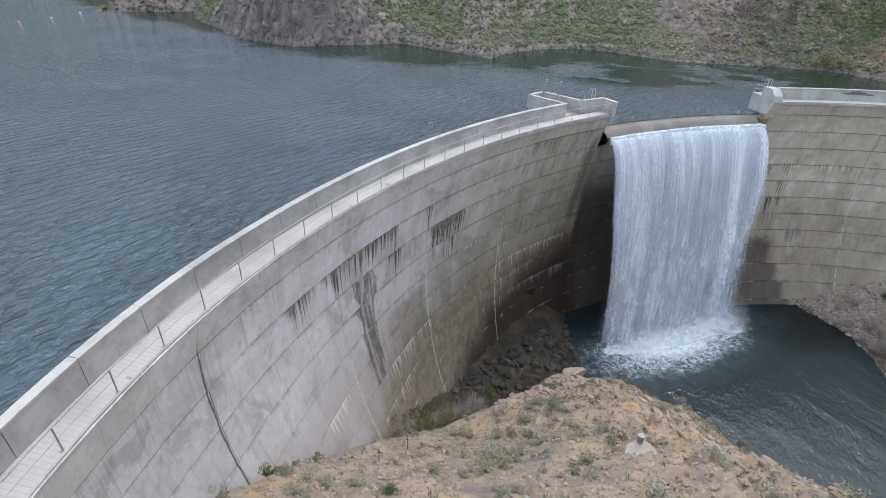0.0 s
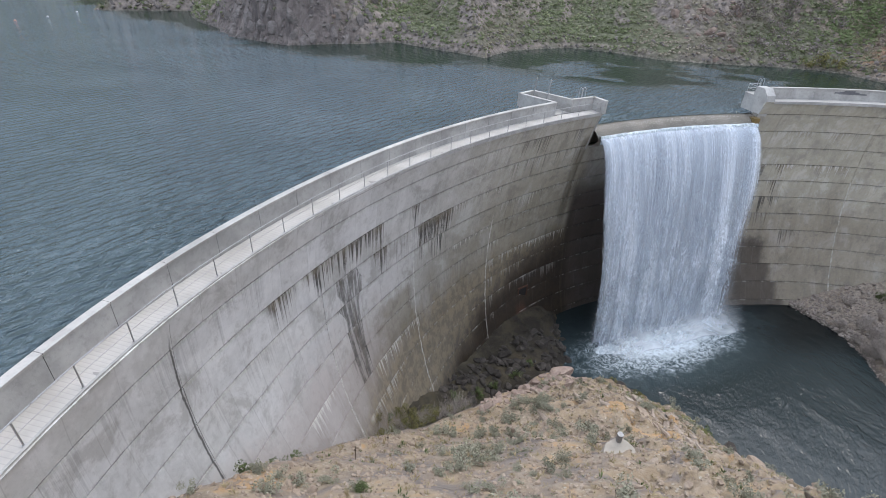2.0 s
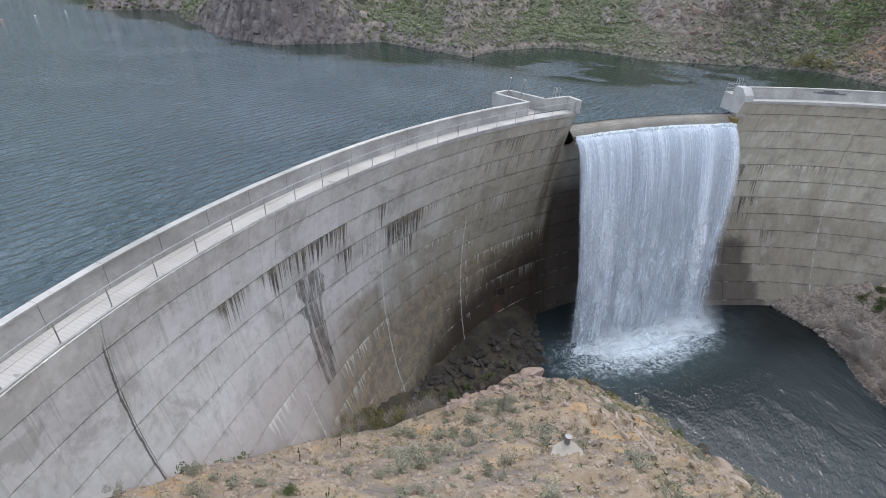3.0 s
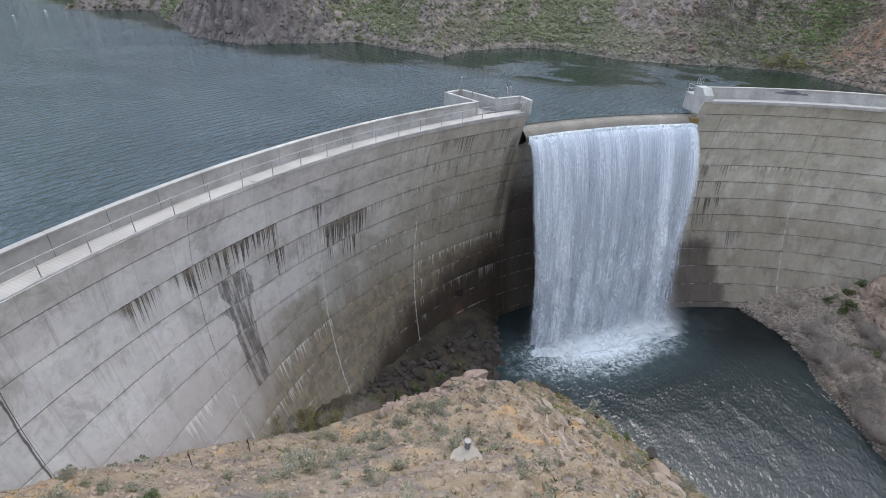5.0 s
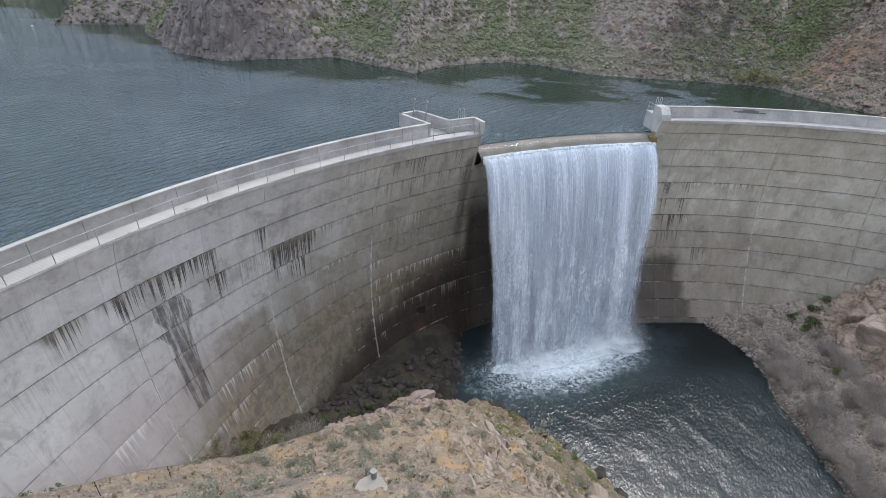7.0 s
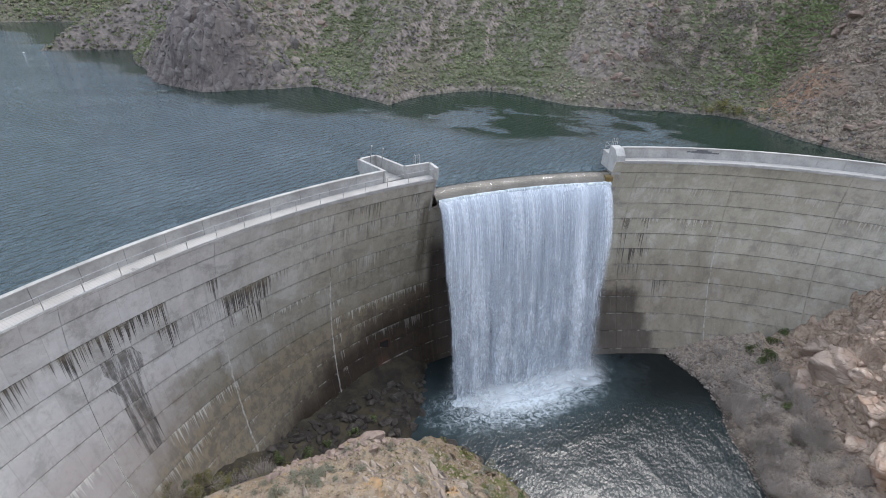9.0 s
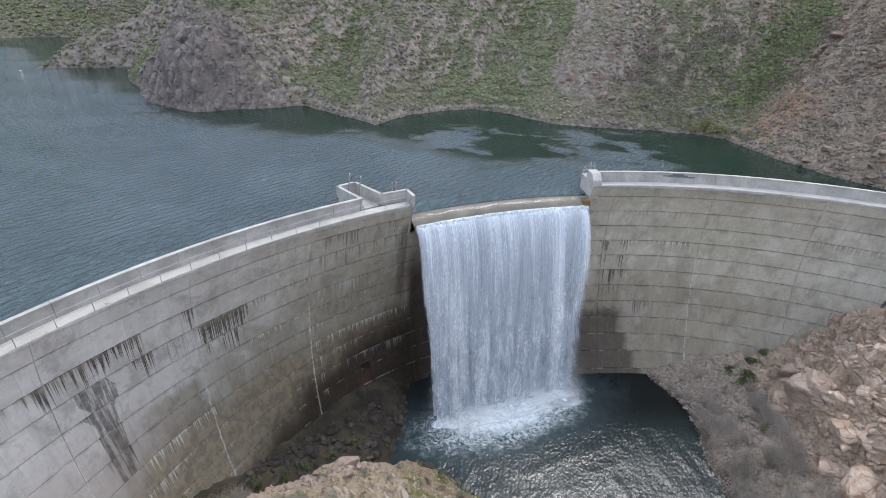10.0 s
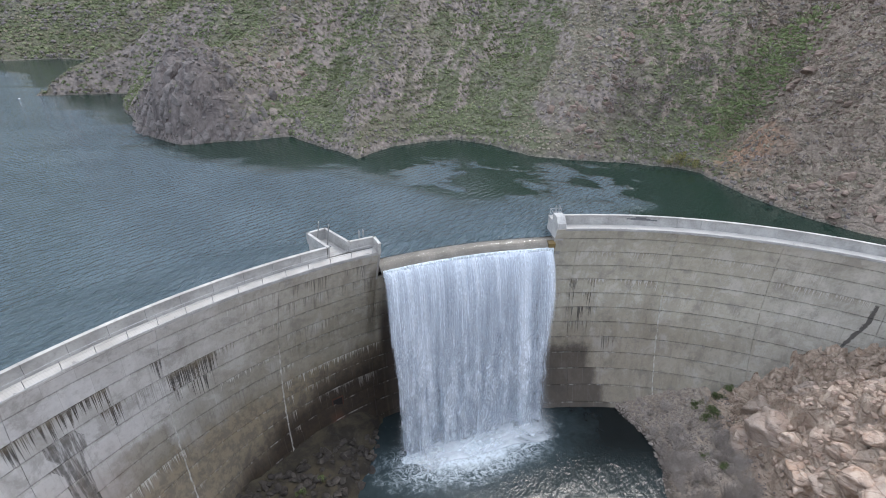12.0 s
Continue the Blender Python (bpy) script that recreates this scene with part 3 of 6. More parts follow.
    bare = g.ramp(g.noise(g.scaled(g.rotate(p, 25), (1, 1, 1.8)), 0.6, 8, 0.68, 0.5), [(0.3, (0.33, 0.235, 0.18)), (0.5, (0.5, 0.385, 0.3)), (0.7, (0.63, 0.52, 0.42))])
    base = g.mix(bank, base, g.mix(g.step(mid, 0.55, 0.7, 0, 0.5), bare, (0.36, 0.22, 0.13)))
    strand = g.math("MULTIPLY", g.math("MULTIPLY", g.step(x, 44, 47), g.step(z, -18.5, -20.5)), g.math("SUBTRACT", 1.0, bank))
    base = g.mix(g.math("MULTIPLY", strand, 0.8), base, g.mix(g.step(fine, 0.38, 0.66), (0.19, 0.155, 0.128), (0.4, 0.34, 0.285)))
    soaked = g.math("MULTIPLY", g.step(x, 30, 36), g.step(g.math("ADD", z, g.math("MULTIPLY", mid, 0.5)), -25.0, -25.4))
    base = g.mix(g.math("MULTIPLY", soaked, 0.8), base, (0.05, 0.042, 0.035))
    # moss and mud beside the pool, near-black brown ground between knoll and dam
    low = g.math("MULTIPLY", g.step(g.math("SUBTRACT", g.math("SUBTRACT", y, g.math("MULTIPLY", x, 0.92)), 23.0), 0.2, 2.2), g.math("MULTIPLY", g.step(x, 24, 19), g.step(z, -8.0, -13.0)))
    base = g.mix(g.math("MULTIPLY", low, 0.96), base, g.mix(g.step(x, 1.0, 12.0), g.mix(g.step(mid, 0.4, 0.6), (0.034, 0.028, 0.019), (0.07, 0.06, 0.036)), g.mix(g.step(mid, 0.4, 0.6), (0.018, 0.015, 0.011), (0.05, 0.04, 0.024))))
    moss = g.math("MULTIPLY", g.math("MULTIPLY", g.step(z, -17.6, -19.2), g.step(x, 16, 20)), g.step(x, 34, 30))
    base = g.mix(g.math("MULTIPLY", moss, 0.6), base, (0.2, 0.14, 0.085))
    base = g.mix(g.math("MULTIPLY", moss, g.step(mid, 0.47, 0.58)), base, (0.12, 0.125, 0.04))
    relief = g.math("ADD", g.math("ADD", g.math("MULTIPLY", fine, 0.75), g.math("MULTIPLY", pebble, 0.25)), g.math("MULTIPLY", grit, 0.25))
    tussock = g.math("MULTIPLY", g.math("SUBTRACT", 0.6, g.cells(g.scaled(p, (1, 1, 0.6)), 1.05)), g.math("MULTIPLY", far, g.math("SUBTRACT", 1.0, crag)))
    ribs = g.noise(g.scaled(g.rotate(p, 38.5), (0.55, 0.14, 0.14)), 1.0, 7, 0.62, 0.5)
    crack = g.cells(g.scaled(g.rotate(p, 30), (0.6, 1.1, 1.5)), 0.42, "DISTANCE_TO_EDGE")
    split = g.math("ADD", g.math("MULTIPLY", g.step(crack, 0.0, 0.1), 0.25), g.math("MULTIPLY", g.noise(g.scaled(g.rotate(p, 30), (1, 1, 1.9)), 0.9, 7, 0.65, 0.4), 0.6))
    stone = g.math("ADD", g.math("MULTIPLY", ribs, g.math("MULTIPLY", crag, 1.6)), g.math("MULTIPLY", split, g.math("MAXIMUM", bank, g.math("MULTIPLY", red, far))))
    base = g.mix(g.math("MULTIPLY", g.step(crack, 0.035, 0.005), g.math("MULTIPLY", bank, 0.15)), base, (0.12, 0.085, 0.06))
    base = g.mix(g.math("MULTIPLY", g.step(ribs, 0.46, 0.36), g.math("MULTIPLY", crag, 0.7)), base, (0.07, 0.06, 0.058))
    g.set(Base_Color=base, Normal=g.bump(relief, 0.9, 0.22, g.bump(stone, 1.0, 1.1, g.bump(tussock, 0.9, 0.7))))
    return g.mat


def rock_material(name, lo, mid, hi):
    g = Graph(name, 0.92)
    p = g.place()
    f, c = g.noise(g.scaled(g.rotate(p, 20), (1, 1, 1.9)), 1.1, 8, 0.68, 0.4), g.noise(p, 7.0, 6, 0.7)
    base = g.ramp(f, [(0.3, lo), (0.5, mid), (0.72, hi)])
    base = g.mix(g.step(g.info(), 0, 1, 0, 0.4), base, lo)
    base = g.mix(g.step(c, 0.58, 0.75, 0, 0.5), base, tuple(v * 0.35 for v in lo))
    g.set(Base_Color=base, Normal=g.bump(g.math("ADD", f, g.math("MULTIPLY", c, 0.4)), 0.8, 0.12))
    return g.mat


def cliff_material():
    """Pink-tan bedrock with orange staining, grey lichen and dark open cracks."""
    g = Graph("cracked_pink_bedrock", 0.93)
    p = g.place()
    bed = g.scaled(g.rotate(p, 25), (1, 1, 1.8))
    f, c = g.noise(bed, 0.7, 8, 0.68, 0.5), g.noise(p, 5.0, 7, 0.72)
    base = g.ramp(f, [(0.3, (0.29, 0.205, 0.16)), (0.48, (0.47, 0.355, 0.28)), (0.66, (0.61, 0.5, 0.41))])
    base = g.mix(g.step(g.noise(p, 0.32, 5, 0.6, 0.5), 0.5, 0.66, 0.0, 0.6), base, (0.42, 0.25, 0.16))
    base = g.mix(g.step(g.info(), 0.3, 1.0, 0.0, 0.55), base, (0.33, 0.27, 0.23))
    base = g.mix(g.step(c, 0.55, 0.72, 0.0, 0.5), base, (0.17, 0.14, 0.12))
    base = g.mix(g.step(c, 0.45, 0.3, 0.0, 0.45), base, (0.56, 0.49, 0.42))
    crack = g.cells(g.scaled(g.rotate(p, 40), (0.8, 1.2, 1.6)), 0.75, "DISTANCE_TO_EDGE")
    wob = g.math("ADD", crack, g.math("MULTIPLY", g.math("SUBTRACT", c, 0.5), 0.1))
    base = g.mix(g.math("MULTIPLY", g.step(wob, 0.035, 0.0), g.step(f, 0.42, 0.56, 0.55, 0.0)), base, (0.13, 0.095, 0.075))
    h = g.math("ADD", g.math("ADD", f, g.math("MULTIPLY", c, 0.35)), g.math("MULTIPLY", g.step(wob, 0.0, 0.07), 0.4))
    g.set(Base_Color=base, Normal=g.bump(h, 0.9, 0.2))
    return g.mat


def leaf_material(name, dark, light, hue=None, parched=True):
    g = Graph(name, 0.85)
    r, p = g.island(), g.place()
    base = g.mix(r, dark, light)
    if hue is not None:
        patch = g.noise(p, 0.05, 4, 0.6, 0.5)
        base = g.mix(g.step(patch, 0.42, 0.62, 0, 0.8), base, g.mix(r, tuple(c * 0.6 for c in hue), hue))
        base = g.mix(g.step(g.noise(p, 3.2, 3, 0.7), 0.45, 0.7, 0, 0.55), base, tuple(c * 0.45 for c in dark))
    base = g.mix(g.step(g.noise(p, 0.16, 4, 0.6), 0.35, 0.68, 0, 0.5), base, tuple(v * 0.55 for v in dark))
    if hue is not None and parched:
        x, y, _ = g.split(p)
        wob = g.math("MULTIPLY", g.math("SUBTRACT", patch, 0.5), 16.0)
        rib = g.math("ABSOLUTE", g.math("ADD", g.math("SUBTRACT", g.math("SUBTRACT", x, 46.0), g.math("MULTIPLY", g.math("SUBTRACT", y, 106.0), 0.35)), wob))
        east = g.step(g.math("ADD", g.math("SUBTRACT", x, g.math("MULTIPLY", g.math("SUBTRACT", y, 80.0), 0.35)), wob), 68, 78)
        dry = g.math("MAXIMUM", g.step(rib, 9, 4), east)
        base = g.mix(g.math("MULTIPLY", dry, 0.75), base, g.mix(r, (0.2, 0.17, 0.135), (0.34, 0.295, 0.24)))
    g.set(Base_Color=base)
    if hue is not None:
        g.set(Normal=g.bump(g.noise(p, 4.0, 4, 0.7), 0.7, 0.18))
    g.bsdf.inputs["Specular IOR Level"].default_value = 0.15
    return g.mat


M_CONCRETE = concrete_material()
M_JOINT = plain_concrete("joint_shadowed_concrete", (0.15, 0.14, 0.12), 0.5)
M_WALK, M_DECK = walkway_material(), plain_concrete("pale_deck_concrete", (0.43, 0.41, 0.38), 0.55)
M_PARAPET = plain_concrete("parapet_concrete", (0.385, 0.378, 0.362), 0.5)
M_CAP = plain_concrete("parapet_cap_concrete", (0.42, 0.405, 0.38), 0.4)
M_CREST = plain_concrete("brown_wet_spillway_concrete", (0.345, 0.32, 0.285), 0.3, 0.4)
M_MUD = plain_concrete("algae_brown_concrete", (0.16, 0.11, 0.04), 0.5, 0.5)
M_RAIL = metal_material("galvanised_steel", (0.42, 0.42, 0.42), 0.5, 0.35)
M_STEEL = metal_material("dull_steel", (0.3, 0.3, 0.3), 0.5, 0.4)
M_DARK = plain_concrete("black_opening_shade", (0.015, 0.013, 0.012), 0.3)
M_RUST = plain_concrete("rust_streak", (0.085, 0.04, 0.026), 0.4)
M_LAKE, M_POOL = reservoir_material(), pool_material()
M_FALL, M_FALL_BACK, M_SPRAY = fall_material("falling_water", 0.085, 0.9), fall_material("falling_water_behind", 0.22, 0.6), fall_material("loose_spray", -0.06, 1.3)
M_FILM, M_FOAM, M_MIST = film_material(), foam_material(), mist_material()
M_GROUND = ground_material()
M_ROCK_TAN = rock_material("tan_rock", (0.2, 0.15, 0.11), (0.32, 0.25, 0.19), (0.44, 0.37, 0.3))
M_ROCK_PALE = rock_material("pale_ledge_rock", (0.27, 0.21, 0.165), (0.39, 0.32, 0.26), (0.5, 0.435, 0.37))
M_ROCK_EAST = rock_material("purple_brown_rock", (0.1, 0.072, 0.06), (0.205, 0.15, 0.122), (0.33, 0.255, 0.205))
M_ROCK_PINK = rock_material("pinkish_grey_rock", (0.2, 0.145, 0.12), (0.33, 0.25, 0.205), (0.44, 0.355, 0.3))
M_ROCK_RED = rock_material("reddish_rock", (0.3, 0.21, 0.165), (0.46, 0.35, 0.275), (0.58, 0.475, 0.39))
M_CLIFF = cliff_material()
M_ROCK_GREY = rock_material("grey_brown_rock", (0.16, 0.132, 0.115), (0.28, 0.237, 0.205), (0.40, 0.35, 0.31))
M_ROCK_DARK = rock_material("dark_grey_crag", (0.085, 0.074, 0.07), (0.19, 0.166, 0.155), (0.30, 0.265, 0.245))
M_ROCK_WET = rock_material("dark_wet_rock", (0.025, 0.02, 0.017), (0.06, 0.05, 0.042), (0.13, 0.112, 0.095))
M_SAGE = leaf_material("sage_leaves", (0.25, 0.245, 0.18), (0.37, 0.36, 0.275))
M_GREEN = leaf_material("green_leaves", (0.075, 0.1, 0.04), (0.19, 0.225, 0.1))
M_HILLGREEN = leaf_material("hill_shrub_leaves", (0.13, 0.148, 0.08), (0.245, 0.266, 0.155), (0.195, 0.222, 0.112))
M_HILLSAGE = leaf_material("hill_sage_leaves", (0.155, 0.142, 0.098), (0.285, 0.262, 0.19), (0.23, 0.203, 0.148))
M_LUSH = leaf_material("fresh_green_leaves", (0.14, 0.175, 0.075), (0.245, 0.29, 0.14), (0.19, 0.23, 0.115), False)
M_DRY = leaf_material("dry_twigs", (0.29, 0.25, 0.22), (0.52, 0.46, 0.42))
M_BARE = leaf_material("bare_mauve_brush", (0.15, 0.125, 0.115), (0.29, 0.25, 0.235))
M_STRAW = leaf_material("straw_grass", (0.30, 0.235, 0.13), (0.50, 0.42, 0.27))
M_YELLOW = leaf_material("yellow_green_leaves", (0.13, 0.125, 0.045), (0.26, 0.235, 0.1))
M_EAST = leaf_material("dry_brown_brush", (0.19, 0.155, 0.12), (0.36, 0.305, 0.235))
M_TWIG = leaf_material("brown_twigs", (0.07, 0.05, 0.035), (0.15, 0.115, 0.085))


# ---- building helpers ----
def finish(name, verts, faces, material, parent=None, smooth=False):
    me = bpy.data.meshes.new(name)
    me.from_pydata(verts, [], faces)
    me.materials.append(material)
    if smooth:
        me.polygons.foreach_set("use_smooth", [True] * len(me.polygons))
    me.update()
    ob = new(name, me)
    if parent is not None:
        ob.parent = parent
    return ob


def part(name, bm, material, parent=None, label="", smooth=False):
    bmesh.ops.recalc_face_normals(bm, faces=bm.faces)
    me = bpy.data.meshes.new(name)
    bm.to_mesh(me)
    bm.free()
    me.materials.append(material)
    if smooth:
        me.polygons.foreach_set("use_smooth", [True] * len(me.polygons))
    ob = new(name, me)
    if parent is not None:
        ob.parent = parent
    return tagged(ob, label)


def empty(name, place=(0, 0, 0)):
    ob = new(name)
    ob.location = place
    return ob


def grid_faces(n, m, wrap=False):
    """Quads of a grid of n rows by m points."""
    return [(i * m + j, i * m + (j + 1) % m, (i + 1) * m + (j + 1) % m, (i + 1) * m + j) for i in range(n - 1) for j in range(m if wrap else m - 1)]


def tube(bm, a, b, radius, sides=8):
    a, b = Vector(a), Vector(b)
    q = (b - a).to_track_quat("Z", "Y").to_matrix()
    rings = []
    for c in (a, b):
        rings.append([bm.verts.new(c + q @ Vector((radius * math.cos(k * 2 * math.pi / sides), radius * math.sin(k * 2 * math.pi / sides), 0))) for k in range(sides)])
    for k in range(sides):
        bm.faces.new((rings[0][k], rings[0][(k + 1) % sides], rings[1][(k + 1) % sides], rings[1][k]))
    bm.faces.new(rings[0][::-1])
    bm.faces.new(rings[1])


def prism(bm, foot, z0, z1, bevel=0.0):
    """An upright block over a plan outline."""
    lo = [bm.verts.new((x, y, z0)) for x, y in foot]
    hi = [bm.verts.new((x, y, z1)) for x, y in foot]
    n = len(foot)
    fs = [bm.faces.new(lo[::-1]), bm.faces.new(hi)]
    for k in range(n):
        fs.append(bm.faces.new((lo[k], lo[(k + 1) % n], hi[(k + 1) % n], hi[k])))
    if bevel:
        edges = list({e for f in fs for e in f.edges})
        bmesh.ops.bevel(bm, geom=edges, offset=bevel, segments=1, affect="EDGES")


def wall_strip(bm, points, thick, z0, z1, bevel=0.02):
    """A wall of even thickness along plan points."""
    for (ax, ay), (bx, by) in zip(points, points[1:]):
        d = Vector((bx - ax, by - ay)).normalized() * thick / 2
        n = Vector((-d.y, d.x))
        ax2, ay2, bx2, by2 = ax - d.x * 0.98, ay - d.y * 0.98, bx + d.x * 0.98, by + d.y * 0.98
        prism(bm, [(ax2 + n.x, ay2 + n.y), (ax2 - n.x, ay2 - n.y), (bx2 - n.x, by2 - n.y), (bx2 + n.x, by2 + n.y)], z0, z1, bevel)


def hash2(ix, iy, seed):
    h = np.sin(ix * 127.1 + iy * 311.7 + seed * 74.7) * 43758.5453
    return h - np.floor(h)


def value_noise(x, y, seed=0):
    x, y = np.asarray(x, float), np.asarray(y, float)
    ix, iy = np.floor(x), np.floor(y)
    fx, fy = x - ix, y - iy
    fx, fy = fx * fx * (3 - 2 * fx), fy * fy * (3 - 2 * fy)
    a, b = hash2(ix, iy, seed), hash2(ix + 1, iy, seed)
    c, d = hash2(ix, iy + 1, seed), hash2(ix + 1, iy + 1, seed)
    return (a + (b - a) * fx) * (1 - fy) + (c + (d - c) * fx) * fy - 0.5


def fractal(x, y, octaves=4, seed=0, ridged=False):
    total, amp, s = 0.0, 1.0, 1.0
    for k in range(octaves):
        v = value_noise(x * s + 17.3 * k, y * s - 9.1 * k, seed + k)
        total = total + amp * ((0.25 - np.abs(v)) * 2 if ridged else v)
        amp, s = amp * 0.5, s * 2.03
    return total


def blocks(x, y, seed=0):
    """Split rock: nearest-cell tone, gap to the next cell, place in the cell."""
    ix, iy = np.floor(x), np.floor(y)
    one, two = np.full(x.shape, 9.0), np.full(x.shape, 9.0)
    tone, lean = np.zeros(x.shape), np.zeros(x.shape)
    for di in (-1, 0, 1):
        for dj in (-1, 0, 1):
            cx, cy = ix + di + hash2(ix + di, iy + dj, seed), iy + dj + hash2(ix + di, iy + dj, seed + 5)
            d = np.hypot(x - cx, y - cy)
            first = d < one
            two = np.where(first, one, np.minimum(two, d))
            tone = np.where(first, hash2(ix + di, iy + dj, seed + 9), tone)
            lean = np.where(first, (x - cx) * (hash2(ix + di, iy + dj, seed + 3) - 0.5) + (y - cy) * (hash2(ix + di, iy + dj, seed + 4) - 0.3), lean)
            one = np.where(first, d, one)
    return tone - 0.5, two - one, lean


def smooth01(v, lo, hi):
    t = np.clip((v - lo) / (hi - lo), 0, 1)
    return t * t * (3 - 2 * t)


# ---- plan of the dam: an arc round AXIS; angles in degrees, heights over the lake ----
AXIS = (50.86, -2.47)
CREST, TOP, POOL = 1.68, 3.04, -25.8
R_IN, R_OUT, R_EDGE = 65.3, 65.62, 63.95
LIFT = 2.286
SPILL_R, SPILL_L = 100.6, 121.4


def on_arc(deg, r, z):
    a = radians(deg)
    r -= 0.006 * max(deg - 160, 0) ** 2 if deg < 175 else 1.35 + 0.18 * (deg - 175)
    return (AXIS[0] + r * math.cos(a), AXIS[1] + r * math.sin(a), z)


def face_radius(deg, z):
    """Radius of the downstream face: it leans over the pool above and swells out towards the foot."""
    u = min(max((deg - 112) / 40, -0.75), 1.3)
    d = 2.2 - z
    r = 63.9 + d * (0.37363 - 0.21277 * u + 0.02046 * u * u) + d * d * (-0.00873 + 0.01246 * u - 0.01849 * u * u) - 0.00013 * d ** 3
    k = min(max((108 - deg) / 9, 0.0), 1.0)
    r += ((63.9 + 0.314 * d - 0.0164 * d * d) - r) * k * k * (3 - 2 * k)
    return r - 0.2 * math.exp(-d / 1.2)


# ---- ground: one sheet, with the gorge, the knoll, the right bank and the hills behind the lake ----
SHORE = np.array([(-420, 215), (-260, 190), (-140, 181), (-127, 191), (-110, 193), (-92, 204), (-70, 208), (-64, 190), (-74, 160), (-83, 140), (-86, 131), (-78, 134), (-66, 137.5), (-60, 127), (-53, 116), (-40, 102), (-27, 95.5), (-18, 98.5), (-9, 103.5), (2, 95), (6.2, 89.8), (12.5, 99), (24, 105.7), (32, 102.4), (39, 96.8), (47, 95), (57, 94.8), (66, 92.2), (71, 88.9), (73, 80.5), (75.6, 75), (78.5, 71.3), (82, 68), (91, 62), (96, 50)], float)
KNOLL = np.array([(-60, -14), (-24, -6), (-12, 6), (-7, 14), (-3.4, 19.6), (2, 25.6), (8, 30.8), (13, 34.6), (18, 36.6), (22, 37.2), (27, 35), (31, 30.5), (34, 24), (36.5, 14), (38, -20), (40, -80)], float)


def signed_gap(px, py, line, close):
    """Distance to an open line, positive inside the polygon that the points close make of it."""
    best = np.full(px.shape, 1e9)
    for (ax, ay), (bx, by) in zip(line, line[1:]):
        ex, ey = bx - ax, by - ay
        t = np.clip(((px - ax) * ex + (py - ay) * ey) / (ex * ex + ey * ey), 0, 1)
        best = np.minimum(best, np.hypot(px - ax - t * ex, py - ay - t * ey))
    ring = list(map(tuple, line)) + close
    inside = np.zeros(px.shape, bool)
    for (ax, ay), (bx, by) in zip(ring, ring[1:] + ring[:1]):
        if ay != by:
            inside ^= ((ay > py) != (by > py)) & (px < (bx - ax) * (py - ay) / (by - ay) + ax)
    return np.where(inside, best, -best)


SPURS = [((-27, 96), (-12, 145), 8, 0.9), ((4, 91), (15, 150), 6.5, 1.0), ((46, 95), (67, 152), 8, 1.25), ((80, 84), (106, 104), 9, 0.9), ((-86, 131), (-46, 148), 8, 0.8)]
GULLIES = [((68, 92), (99, 117), 6, 1.2), ((25, 105), (38, 152), 8, 0.8), ((-9, 103), (2, 150), 7, 0.9), ((-62, 128), (-34, 150), 7, 0.7)]


def spur_field(x, y):
    """Spurs positive, gullies negative, with finer ribs that run down the slope."""
    total = 0.0
    wx = x + 4 * fractal(x / 14, y / 14, 3, 401)
    for sign, lines in ((1, SPURS), (-1, GULLIES)):
        for (ax, ay), (bx, by), wide, much in lines:
            ex, ey = bx - ax, by - ay
            t = np.clip(((wx - ax) * ex + (y - ay) * ey) / (ex * ex + ey * ey), 0, 1.6)
            total = total + sign * much * np.exp(-(np.hypot(wx - ax - t * ex, y - ay - t * ey) / (wide * (0.7 + 0.6 * t))) ** 2)
    return total + 0.75 * fractal((wx - 0.3 * y) / 7.5, y / 34, 4, 411, True)


